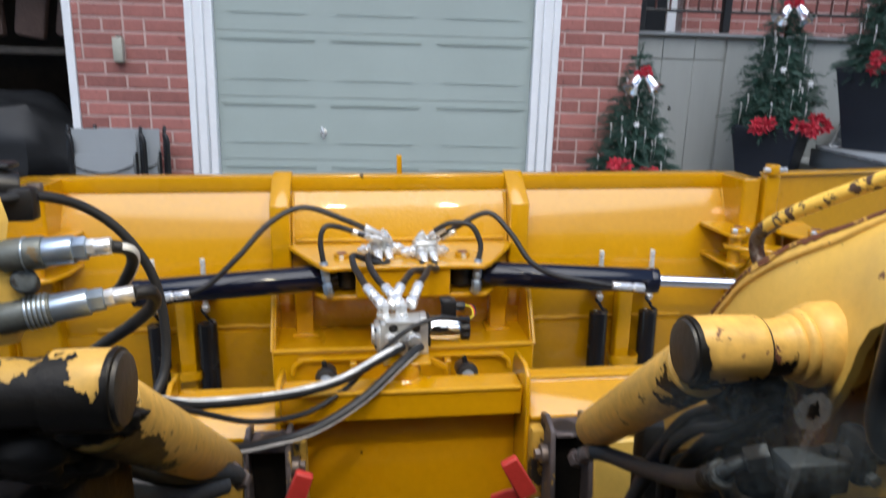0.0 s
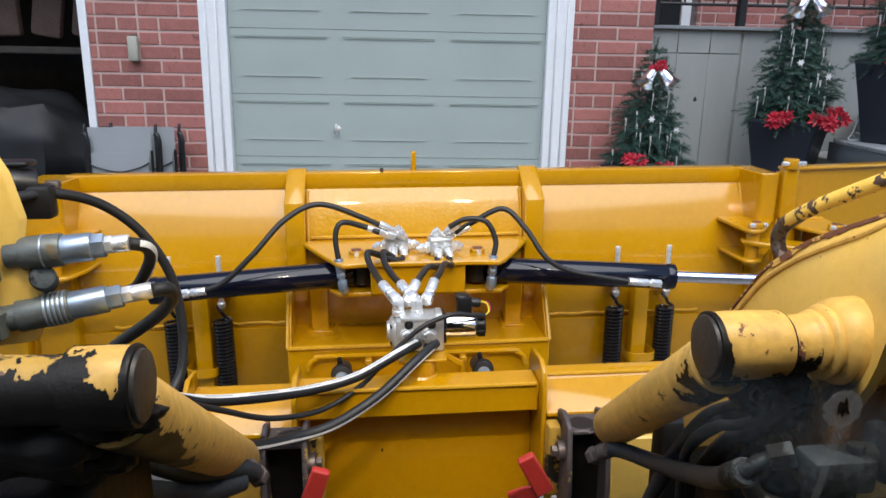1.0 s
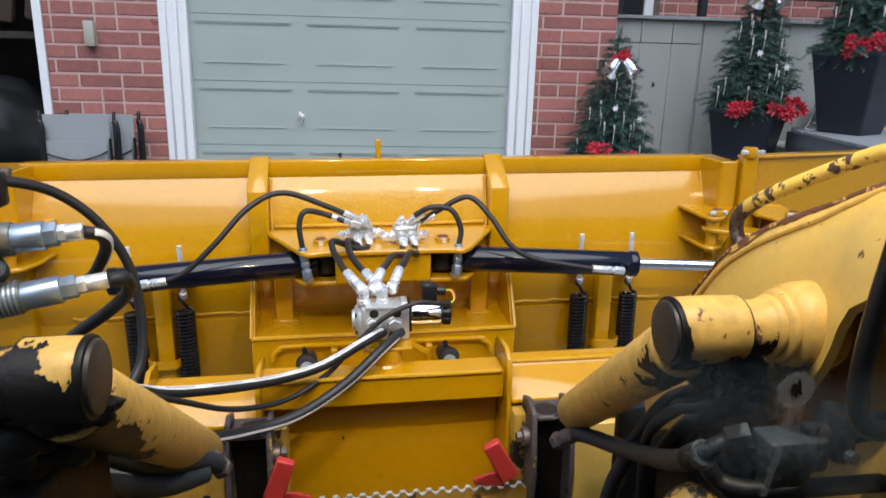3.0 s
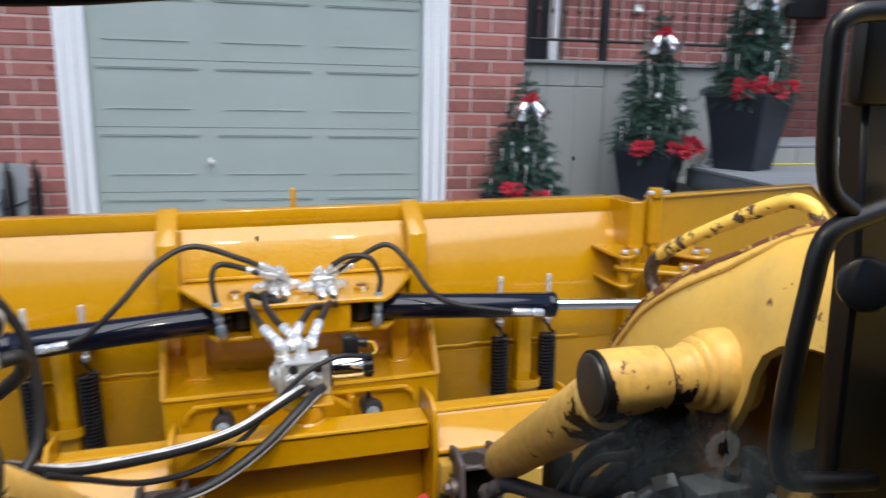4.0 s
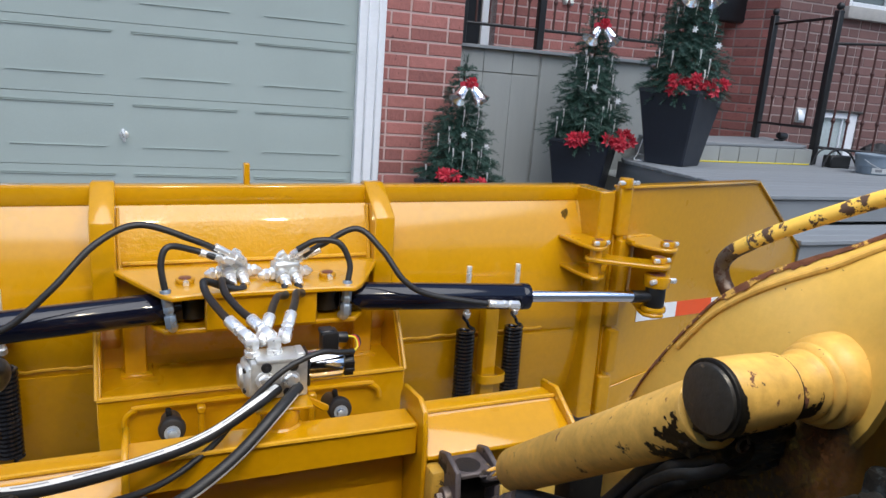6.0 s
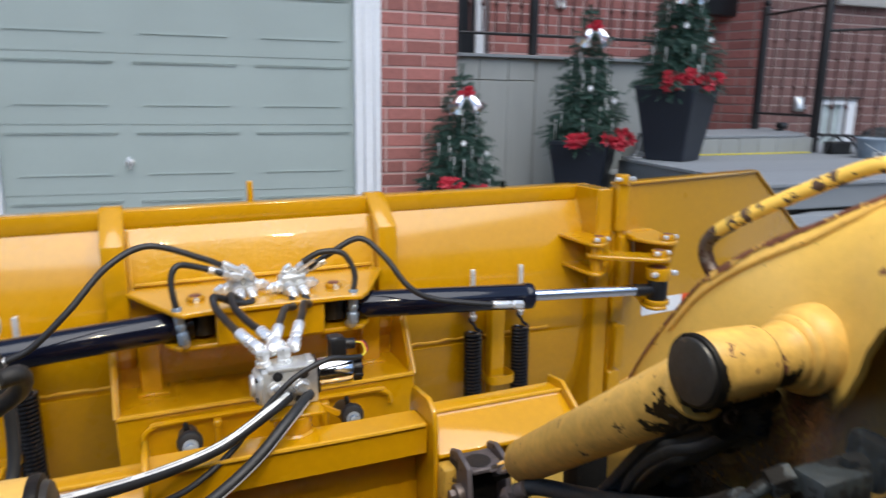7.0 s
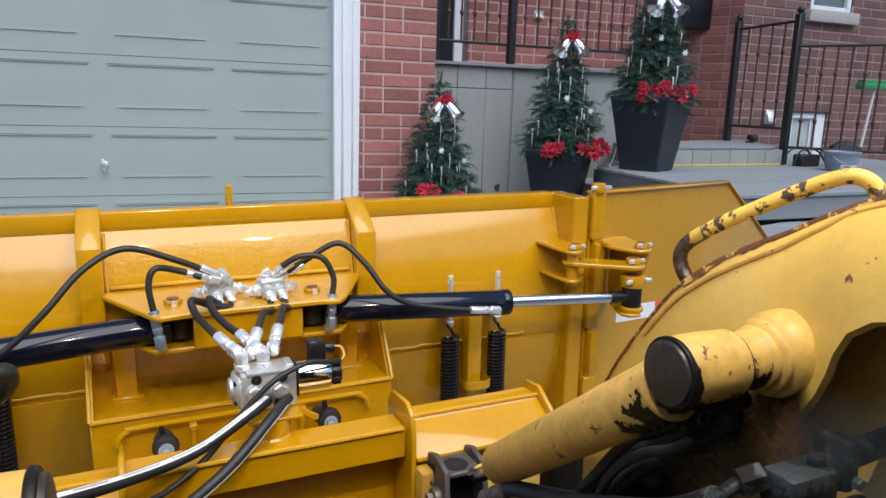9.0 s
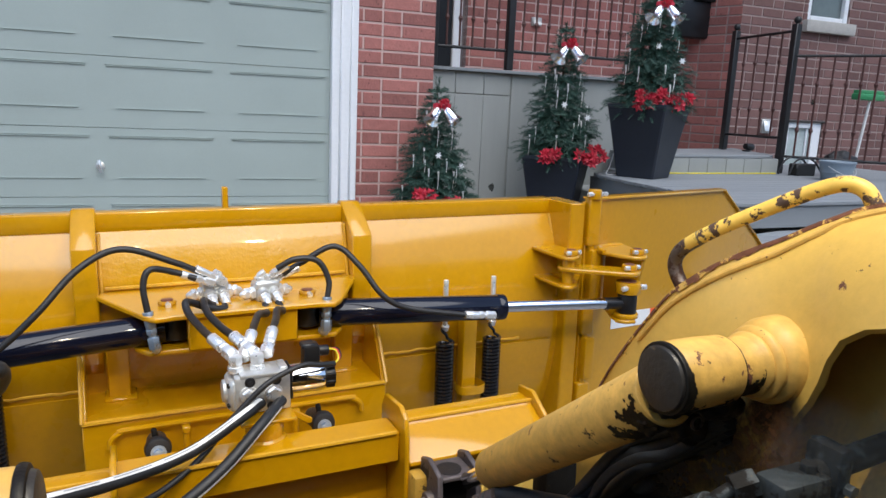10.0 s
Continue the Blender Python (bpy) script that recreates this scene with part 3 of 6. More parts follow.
for k, (a, b, c, d) in enumerate((WIN, WIN2)):
    a, b = a + 5.97, b + 5.97
    w = thing(f"window_{k + 1}", "white framed window in the brick wall", "window", kind="structure")
    jb = (0.13, 0.07)[k]
    bm = box((a, 6.92, c), (a + 0.07, 7.0, d), 0.006)
    box((b - jb, 6.92, c), (b, 7.0, d), 0.006, bm=bm)
    box((a + 0.07, 6.92, d - 0.07), (b - jb, 7.0, d), 0.006, bm=bm)
    box((a + 0.07, 6.92, c), (b - jb, 7.0, c + 0.06), 0.006, bm=bm)
    part("window_frame", bm, TRIM, w)
    part("pane", box((a + 0.07, 6.965, c + 0.06), (b - jb, 6.972, d - 0.07)), (PALE_PANE, GLASS_DARK)[k], w)
    if k == 0:
        part("sash_bar", box((b - jb - 0.075, 6.94, c + 0.06), (b - jb - 0.055, 6.964, d - 0.07), 0.003), TRIM, w)
        part("lintel", box((a - 0.03, 6.885, d + 0.001), (b + 0.05, 6.99, d + 0.022), 0.003), SOFFIT, w, "dark steel lintel")
    # dark sheet standing in for the unlit room
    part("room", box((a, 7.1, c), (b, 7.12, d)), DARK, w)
    if k == 1:
        part("sill", box((a - 0.06, 6.83, c - 0.13), (b + 0.06, 7.0, c), 0.01, 2), STONE, w, "rough cut stone sill")

# deck and steps
DZ = 0.79
steps = thing("porch_steps", "grey composite deck and steps up to the porch", "steps", kind="structure")


def deck_level(name, poly, z, h, boards=True):
    """A level with a fascia below and boards with gaps on top."""
    lo = [(x, y, z - h) for x, y in poly]
    f = part(name, prism(lo, (0, 0, h - 0.028), 0.003), DECK, steps)
    ys = [p[1] for p in poly]
    y = min(ys) - 0.02
    n = len(poly)
    while y < max(ys):
        def cross(yy):
            hit = []
            for i in range(n):
                (xa, ya), (xb, yb) = poly[i], poly[(i + 1) % n]
                if (ya <= yy < yb) or (yb <= yy < ya):
                    hit.append(xa + (yy - ya) * (xb - xa) / (yb - ya))
            return (min(hit), max(hit)) if len(hit) > 1 else None
        c0 = cross(max(y, min(ys) + 0.001))
        c1 = cross(min(y + 0.135, max(ys) - 0.001))
        if c0 and c1:
            q = [(c0[0] - 0.02, y, z - 0.026), (c0[1], y, z - 0.026), (c1[1], y + 0.135, z - 0.026), (c1[0] - 0.02, y + 0.135, z - 0.026)]
            part("plank", prism(q, (0, 0, 0.026), 0.004), DECK, f)
        y += 0.14
    return f


deck_level("deck", [(3.10, 3.72), (7.4, 3.9), (7.4, 6.85), (3.75, 6.05), (3.74, 5.62), (3.26, 5.50)], DZ, 0.16)
deck_level("upper_step", [(3.8, 5.47), (5.38, 5.60), (6.05, 6.85), (3.8, 6.05)], 0.955, 0.165)
deck_level("lower_step", [(3.00, 3.36), (7.4, 3.5), (7.4, 3.9), (3.10, 3.74)], 0.61, 0.17)
deck_level("lower_step", [(2.90, 3.02), (7.4, 3.15), (7.4, 3.5), (3.00, 3.38)], 0.43, 0.43)
deck_level("side_step", [(2.55, 5.1), (3.2, 5.1), (3.28, 6.05), (2.55, 6.05)], 0.38, 0.38)
part("skirt", box((3.33, 3.95, 0), (7.3, 6.8, 0.62)), SIDING, steps)
for k in range(7):
    fa, fb = k / 7, (k + 1) / 7
    xa, xb, ya, yb_ = 3.8 + 1.58 * fa + 0.003, 3.8 + 1.58 * fb - 0.003, 5.466 + 0.13 * fa, 5.466 + 0.13 * fb
    part("riser_board", prism([(xa, ya, 0.795), (xb, yb_, 0.795), (xb, yb_ - 0.010, 0.795), (xa, ya - 0.010, 0.795)], (0, 0, 0.130), 0.002), SIDING, steps)
solid("white_cord", tube([(3.36, 5.40, 1.30), (3.38, 5.36, 1.05), (3.335, 5.35, 0.86), (3.30, 5.34, 0.80), (3.34, 5.30, 0.797), (3.40, 5.33, 0.797)], 0.004, 8), TRIM, "thin white cord hanging beside a planter", "cord")
solid("extension_cord", tube([(3.9, 5.45, 0.797), (4.3, 5.46, 0.797), (4.8, 5.5, 0.797), (5.3, 5.53, 0.797)], 0.006, 8), YCORD, "yellow extension cord lying along the step", "cord")

# ---- railings ----


def railing(name, p0, p1, z0, ztop, label, pitch=0.125, post_ends=(True, True), zpost=None, material=IRON):
    p0, p1 = Vector(p0), Vector(p1)
    r = thing(name, label, "railing")
    d = p1 - p0
    n = max(2, round(d.length / pitch))
    for e, p in zip(post_ends, (p0, p1)):
        if e:
            zp = zpost or ztop + 0.06
            post = part("post", box((p.x - 0.032, p.y - 0.032, z0 - 0.16), (p.x + 0.032, p.y + 0.032, zp), 0.006), IRON, r)
            bm = bmesh.new()
            bmesh.ops.create_uvsphere(bm, u_segments=12, v_segments=8, radius=0.034, matrix=Matrix.Translation((p.x, p.y, zp + 0.035)))
            part("finial", bm, IRON, post)
    for z in (z0, ztop):
        part("rail", tube([(p0.x, p0.y, z), (p1.x, p1.y, z)], 0.013, 8, 2, smooth_path=False), IRON, r)
    for i in range(1, n):
        q = p0 + d * (i / n)
        bm = cyl((q.x, q.y, z0), (q.x, q.y, ztop), 0.0095, seg=8)
        for zz in (z0 + (ztop - z0) * 0.27, z0 + (ztop - z0) * 0.73):
            cyl((q.x, q.y, zz - 0.03), (q.x, q.y, zz), 0.0095, 0.020, 8, bm=bm)
            cyl((q.x, q.y, zz), (q.x, q.y, zz + 0.03), 0.020, 0.0095, 8, bm=bm)
        part("baluster", bm, material, r)
    return r


railing("porch_railing", (2.10, 6.2), (2.80, 6.2), 1.76, 2.62, "black iron porch railing with knuckled balusters", material=IRON_BROWN, zpost=2.62)
railing("porch_railing", (2.80, 6.2), (4.3, 6.2), 1.76, 2.62, "black iron porch railing with knuckled balusters", post_ends=(False, True), material=IRON_BROWN, zpost=2.62)
railing("step_railing", (5.55, 6.5), (5.42, 5.62), 1.12, 2.09, "black iron railing beside the upper step", material=IRON_BROWN, zpost=2.17, post_ends=(True, False), pitch=0.178)
railing("step_railing", (5.42, 5.62), (6.21, 4.48), 0.952, 1.868, "black iron railing along the deck", material=IRON_BROWN, zpost=2.15, pitch=0.112)

# ---- snow plow ----
MACHINE = pose(0.185, 2.5, 0, 0, -1.0, 2.5)
plow = thing("snow_plow", "glossy yellow hydraulic snow plow with folding wings", "snow plow", m=MACHINE)

PROFILE = [(0.325, 0.875), (0.285, 0.80), (0.255, 0.72), (0.235, 0.64), (0.224, 0.55), (0.222, 0.45), (0.228, 0.35), (0.245, 0.25), (0.27, 0.15), (0.30, 0.08)]
prof = [(p.x, p.y) for p in spline([(y, z, 0) for y, z in PROFILE], 4)]


def sheet(x0, x1, off=0.0, thick=0.01, zlim=(0, 1)):
    pts = [(y - off, z) for y, z in prof if zlim[0] <= z <= zlim[1]]
    ring = pts + [(y + thick, z) for y, z in reversed(pts)]
    return loft([[(x, y, z) for y, z in ring] for x in (x0, x1)])


board = part("moldboard", sheet(-1.16, 1.225), PLOW, plow, "curved yellow blade sheet", smooth=30)
for s in (-1, 1):
    part("lower_sheet", sheet(min(s * 0.43, s * 1.15), max(s * 0.43, s * 1.15), 0.012, 0.006, (0.0, 0.415)), PLOW, board, smooth=30)
    x0, x1 = sorted((s * 0.44, s * 1.02))
    rng = random.Random(s + 3)
    path = [(x0 + (x1 - x0) * k / 24, 0.222 + rng.uniform(-.001, .001), 0.415 + rng.uniform(-.003, .003)) for k in range(25)]
    part("weld_seam", tube(path, 0.005, 6, 1, smooth_path=False), PLOW_WELD, board)
part("cutting_edge", box((-1.16, 0.285, 0.03), (1.16, 0.31, 0.13), 0.004), PLOW, plow)
bm = box((-1.155, 0.315, 0.862), (1.190, 0.375, 0.920), 0.006, 2)
part("top_bar", bm, PLOW, plow)
bm = box((-0.009, 0.335, 0.915), (0.009, 0.365, 0.985), 0.003)
part("sight_tab", bm, PLOW, plow)
for s in (-1, 1):
    x0, x1 = sorted((s * 0.368, s * 0.432))
    poly = [(x0, 0.372, 0.928), (x0, 0.325, 0.930), (x0, 0.185, 0.840), (x0, 0.190, 0.66), (x0, 0.20, 0.5), (x0, 0.25, 0.42), (x0, 0.33, 0.42)]
    part("rib", prism(poly, (x1 - x0, 0, 0), 0.004), PLOW, plow)
# centre panel over the curved sheet
def flat_panel(x0, x1, pts, thick):
    ring = pts + [(y + thick, z) for y, z in reversed(pts)]
    return loft([[(x, y, z) for y, z in ring] for x in (x0, x1)])


part("centre_panel", flat_panel(-0.362, 0.362, [(p.x, p.y) for p in spline([(0.284, 0.868, 0), (0.263, 0.82, 0), (0.244, 0.76, 0), (0.230, 0.70, 0), (0.214, 0.58, 0), (0.208, 0.44, 0)], 5)], 0.012), PANEL, plow, "glossy centre panel", smooth=30)
part("panel_bead", tube([(-0.352, 0.228, 0.712), (-0.1, 0.229, 0.713), (0.1, 0.228, 0.712), (0.352, 0.229, 0.713)], 0.006, 6, 6), PLOW_WELD, plow)
for s in (-1, 1):
    part("panel_bead", tube([(s * 0.362, 0.226, 0.70), (s * 0.363, 0.25, 0.78), (s * 0.362, 0.273, 0.865)], 0.005, 6, 6), PLOW_WELD, plow)

# clevis for the two wing rams
up = [(-0.385, 0.21), (-0.37, 0.175), (-0.262, -0.05), (-0.235, -0.082), (-0.18, -0.07), (0.18, -0.07), (0.235, -0.082), (0.262, -0.05), (0.37, 0.175), (0.385, 0.21), (0.33, 0.235), (-0.33, 0.235)]
part("clevis_plate", prism([(x, y, 0.690) for x, y in up], (0, 0, 0.014), 0.003), PLOW, plow)
lo = [(-0.30, 0.21), (-0.285, 0.02), (-0.25, -0.03), (0.25, -0.03), (0.285, 0.02), (0.30, 0.21)]
part("clevis_plate", prism([(x, y, 0.585) for x, y in lo], (0, 0, 0.014), 0.003), PLOW, plow)
part("clevis_core", box((-0.155, -0.055, 0.598), (0.135, 0.22, 0.691), 0.004), PLOW, plow)
for x, y in ((-0.198, 0.045), (0.183, 0.035)):
    pin = part("pivot_pin", cyl((x, y, 0.703), (x, y, 0.716), 0.024, seg=24, bevel=0.004), PLOW, plow)
    part("pin_head", cyl((x, y, 0.715), (x, y, 0.719), 0.0165, seg=20, bevel=0.001), PINTOP, pin, "bare reddish pin end")
    part("lock_bolt", hexnut((x + 0.001, y - 0.018, 0.710), (x + 0.001, y - 0.036, 0.708), 0.0085), ZINC, pin)

# shelf of the push frame with its sloping side flanges
part("shelf", box((-0.425, 0.02, 0.392), (0.425, 0.23, 0.404), 0.003), PLOW, plow)
part("shelf_front", box((-0.425, 0.018, 0.20), (0.425, 0.030, 0.398), 0.003), PLOW, plow)
part("shelf_bead", tube([(-0.424, 0.016, 0.402), (-0.2, 0.015, 0.404), (0.1, 0.016, 0.402), (0.424, 0.016, 0.404)], 0.007, 6, 8), PLOW_WELD, plow)
lip = [(-0.36, 0.0, 0.33), (-0.355, 0.0, 0.355), (-0.33, 0.0, 0.372), (-0.28, 0.0, 0.378), (0.26, 0.0, 0.378), (0.31, 0.0, 0.372), (0.335, 0.0, 0.355), (0.34, 0.0, 0.33)]
part("lip", tube(lip, 0.008, 8, 4), PLOW, plow)
for s in (-1, 1):
    poly = [(s * 0.425, 0.016, 0.392), (s * 0.425, 0.225, 0.392), (s * 0.425, 0.225, 0.60), (s * 0.425, 0.14, 0.60)]
    part("side_flange", prism(poly, (-s * 0.012, 0, 0), 0.003), PLOW, plow)
    part("flange_bead", tube([(s * 0.424, 0.012, 0.405), (s * 0.424, 0.07, 0.50), (s * 0.424, 0.138, 0.60)], 0.006, 6, 6), PLOW_WELD, plow)
    bm = box((s * 0.30, 0.16, 0.404), (s * 0.36, 0.22, 0.59), 0.004)
    box((s * 0.285, 0.14, 0.402), (s * 0.37, 0.22, 0.412), 0.003, bm=bm)
    part("upright", bm, PLOW, plow)
part("weld_seam", tube([(-0.28, 0.215, 0.475), (0.0, 0.216, 0.474), (0.27, 0.215, 0.475)], 0.005, 6, 6), PLOW_WELD, plow)
# rubber stops with zinc bolts, and pegs
for x, y, z in ((-0.246, -0.15, 0.384), (0.178, -0.15, 0.384)):
    bm = cyl((x, y + 0.11, z - 0.03), (x, y, z), 0.026, 0.028, seg=22, bevel=0.004)
    stop = part("rubber_stop", bm, RUBBER, plow, "black rubber stop with zinc bolt")
    bm = cyl((x, y + 0.004, z), (x, y - 0.022, z + 0.003), 0.034, 0.031, seg=24, bevel=0.006)
    part("collar", bm, RUBBER, stop)
    bm = hexnut((x, y - 0.024, z - 0.002), (x, y - 0.036, z), 0.0125)
    cyl((x, y - 0.02, z - 0.002), (x, y - 0.0255, z - 0.001), 0.019, seg=20, bm=bm)
    part("bolt", bm, BLUEZINC, stop)
    part("stop_pin", cyl((x - 0.004, y + 0.02, z + 0.02), (x - 0.008, y + 0.02, z + 0.046), 0.008, 0.007, seg=14, bevel=0.003), GREASE_AND_SHADE, stop)
for x in (-0.168, 0.135):
    bm = cyl((x, -0.012, 0.24), (x, -0.012, 0.368), 0.009, seg=12)
    box((x - 0.011, -0.024, 0.35), (x + 0.011, 0.018, 0.372), 0.004, bm=bm)
    part("peg", bm, PLOW, plow)

# springs, rods and straps
SPRING = mat("black_spring_paint", (0.012, 0.012, 0.014), 0.22, var=0.2, scale=20, fine=120, bump=0.05, coat=0.5)
COIL_R, WIRE = 0.0285, 0.0060


def coil(x, y, z0, z1, turns):
    n = turns * 10
    pts = [(x + COIL_R * math.cos(2 * math.pi * k / 10), y + COIL_R * math.sin(2 * math.pi * k / 10), z0 + (z1 - z0) * k / n) for k in range(n + 1)]
    bm = tube(pts, WIRE, 6, 1, smooth_path=False)
    for z, s in ((z1, 1), (z0, -1)):
        tube([(x + COIL_R, y, z), (x + 0.01, y, z + s * 0.012), (x, y - 0.006, z + s * 0.03), (x - 0.012, y, z + s * 0.045), (x, y + 0.006, z + s * 0.058)], WIRE, 6, 6, bm=bm)
    return bm


for s in (-1, 1):
    for x in ((0.69, 0.872) if s > 0 else (0.650, 0.808)):
        part("trip_spring", coil(s * x, 0.16, 0.20, 0.455, 20), SPRING, plow, "black coil spring")
        bm = cyl((s * x, 0.165, 0.50), (s * x, 0.165, 0.675), 0.009, seg=12, bevel=0.002)
        cyl((s * x, 0.165, 0.50), (s * x, 0.16, 0.515), 0.013, seg=12, bm=bm)
        part("spring_rod", bm, ZINC, plow, "zinc threaded rod")
        part("rod_bracket", box((s * x - 0.03, 0.15, 0.535), (s * x + 0.03, 0.235, 0.545), 0.002), PLOW, plow)
    gx = 0.0 if s > 0 else -0.063
    bm = box((s * (0.755 + gx), 0.15, 0.10), (s * (0.808 + gx), 0.20, 0.60), 0.006, 2)
    post = part("guide_post", bm, PLOW, plow)
    lp = [(s * (x + gx), y, 0.283) for x, y in ((0.745, 0.20), (0.735, 0.14), (0.752, 0.112), (0.815, 0.112), (0.838, 0.14), (0.828, 0.20))]
    path = spline(lp, 4)
    part("guide_strap", loft([[p + Vector((0, 0, -0.014)), p + Vector((0, 0, 0.014)), p + Vector((0, 0.006, 0.014)), p + Vector((0, 0.006, -0.014))] for p in path]), PLOW, post)

# wings: hinge column, gussets, swinging plate, link and ram


def wing_side(s):
    def q(x, y, z):
        return (s * x, y, z)
    dx = 0.066 if s > 0 else 0.0
    plan = [(1.110 + dx, 0.370), (1.112 + dx, 0.318), (1.122 + dx, 0.186), (1.130 + dx, 0.180), (1.2485, 0.180), (1.2485, 0.370)]
    col = part("hinge_column", prism([q(*a, 0.05) for a in plan], (0, 0, 0.866), 0.003), PLOW, plow, smooth=20)
    part("hinge_strip", box(q(1.249, 0.196, 0.05), q(1.300, 0.204, 0.92), 0.001), PLOW, col)
    rng_ = random.Random(4 + s)
    part("weld_seam", tube([q(1.111 + dx + rng_.uniform(-.0015, .0015), 0.314 - 0.088 * (k / 12) ** 0.8, 0.862 - 0.30 * k / 12) for k in range(13)], 0.0055, 6, 2), PLOW_WELD, col)
    def on(x, z, out=0.0):
        return q(x, 0.185 + (x - 1.262) * 0.357 - out, z)
    wing = part("wing", prism([on(1.262, 0.05), on(1.262, 0.93), on(2.31, 0.893), on(2.68, 0.645), on(3.03, 0.40), on(3.03, 0.05)], (-s * 0.005, 0.014, 0), 0.002), PLOW, plow, "folding side wing of the plow")
    edge = [(1.262, 0.925), (2.31, 0.888), (2.68, 0.64), (3.03, 0.395)]
    for (xa, za), (xb, zb) in zip(edge, edge[1:]):
        part("wing_edge", prism([on(xa, za, 0.014), on(xb, zb, 0.014), on(xb, zb, -0.035), on(xa, za, -0.035)], (0, 0, 0.012), 0.003), PLOW, wing)
    part("wing_blade", prism([on(1.262, 0.03, 0.008), on(1.262, 0.15, 0.008), on(3.03, 0.15, 0.008), on(3.03, 0.03, 0.008)], (0, 0.006, 0), 0.002), PLOW, wing)
    for k, (z0, z1) in enumerate(((0.06, 0.22), (0.235, 0.405), (0.415, 0.52), (0.535, 0.745), (0.758, 0.935))):
        if k % 2:
            bm = box(q(1.272, 0.150, z0), q(1.318, 0.20, z1), 0.010, 2)
            part("knuckle", bm, PLOW, wing)
        else:
            bm = box(q(1.258, 0.162, z0), q(1.312, 0.194, z1), 0.008, 3)
            part("knuckle", bm, PLOW, col)
    part("hinge_rod", cyl(q(1.285, 0.180, 0.05), q(1.285, 0.180, 0.935), 0.013, seg=16), PLOW, col)
    bm = cyl(q(1.281, 0.172, 0.932), q(1.281, 0.172, 0.968), 0.025, seg=24, bevel=0.004)
    pin = part("hinge_pin", bm, PLOW, col)
    part("lock_bolt", hexnut(q(1.243, 0.160, 0.951), q(1.327, 0.160, 0.951), 0.0085), ZINC, pin)
    # bracket plates on the blade
    for z in (0.738, 0.635):
        poly = [q(1.04 + dx * 0.6, 0.26, z), q(1.05 + dx * 0.5, 0.13, z), q(1.075 + dx * 0.2, 0.055, z), q(1.11, 0.04, z), q(1.15, 0.06, z), q(1.20 + dx * 0.7, 0.178, z), q(1.20 + dx * 0.7, 0.26, z)]
        part("bracket_plate", prism(poly, (0, 0, 0.013), 0.003), PLOW, col)
    part("bracket_pin", cyl(q(1.125, 0.085, 0.62), q(1.125, 0.085, 0.74), 0.021, seg=24, bevel=0.003), PLOW, col)

    def pin_top(x, y, z, r, owner):
        """A round pin head with a zinc cross bolt through it."""
        pin = part("pin_collar", cyl(q(x, y, z), q(x, y, z + 0.020), r, seg=28, bevel=0.004), PLOW, owner)
        part("pin_head", cyl(q(x, y, z + 0.018), q(x, y, z + 0.0215), r * 0.66, seg=20, bevel=0.001), PINTOP, pin, "bare reddish pin end")
        part("lock_bolt", hexnut(q(x - r * 1.25, y - r * 0.7, z + 0.011), q(x - r * 0.55, y - r * 0.75, z + 0.011), 0.0085), ZINC, pin)
        part("lock_bolt", hexnut(q(x + r * 0.75, y - r * 0.55, z + 0.011), q(x + r * 1.3, y - r * 0.5, z + 0.011), 0.0085), ZINC, pin)

    pin_top(1.128, 0.078, 0.751, 0.024, col)
    # link bar from the bracket to the wing
    poly = [q(*a, 0.696) for a in ((1.095, 0.11), (1.085, 0.075), (1.11, 0.045), (1.262, -0.068), (1.285, -0.078), (1.315, -0.07), (1.336, -0.045), (1.335, -0.01), (1.18, 0.115), (1.13, 0.13))]
    link_ = part("link_bar", prism(poly, (0, 0, 0.014), 0.003), PLOW, plow)
    pin_top(1.300, -0.028, 0.710, 0.026, link_)
    # wing bracket: bent top plate over an upright web
    poly = [q(*a, 0.735) for a in ((1.295, 0.20), (1.287, 0.095), (1.305, 0.055), (1.335, 0.0), (1.355, -0.014), (1.385, -0.012), (1.412, 0.012), (1.43, 0.06), (1.455, 0.20), (1.44, 0.245))]
    brk = part("wing_bracket", prism(poly, (0, 0, 0.014), 0.004), PLOW, wing)
    part("bracket_rib", tube([q(1.288, 0.10, 0.749), q(1.30, 0.15, 0.750), q(1.34, 0.19, 0.750), q(1.44, 0.20, 0.749)], 0.007, 10, 6), PLOW, brk)
    pin_top(1.378, 0.030, 0.749, 0.025, brk)
    part("wing_gusset", prism([q(1.388, 0.005, 0.735), q(1.388, 0.225, 0.735), q(1.388, 0.225, 0.50), q(1.388, 0.06, 0.54)], (s * 0.014, 0, 0), 0.003), PLOW, wing)
    poly = [q(*a, 0.527) for a in ((1.27, -0.07), (1.31, -0.075), (1.335, -0.03), (1.40, 0.10), (1.40, 0.22), (1.36, 0.215), (1.26, 0.0), (1.25, -0.04))]
    part("wing_bracket", prism(poly, (0, 0, 0.013), 0.004), PLOW, wing)
    # reflective tape lying on the wing
    for k, mt in enumerate((TAPE_W, TAPE_R, TAPE_W, TAPE_R)):
        xa, xb = 1.465 + 0.285 * k, 1.465 + 0.285 * (k + 1)
        za, zb = 0.388 - 0.118 * 0.285 * k, 0.388 - 0.118 * 0.285 * (k + 1)
        part("reflective_tape", prism([on(xa, za, 0.001), on(xb, zb, 0.001), on(xb, zb + 0.066, 0.001), on(xa, za + 0.066, 0.001)], (0, -0.0015, 0)), mt, wing, "white and orange reflective tape")
    # ram
    ax0, ax1 = Vector(q(0.18, 0.035, 0.645)), Vector(q(1.300, -0.03, 0.592))
    d = (ax1 - ax0).normalized()
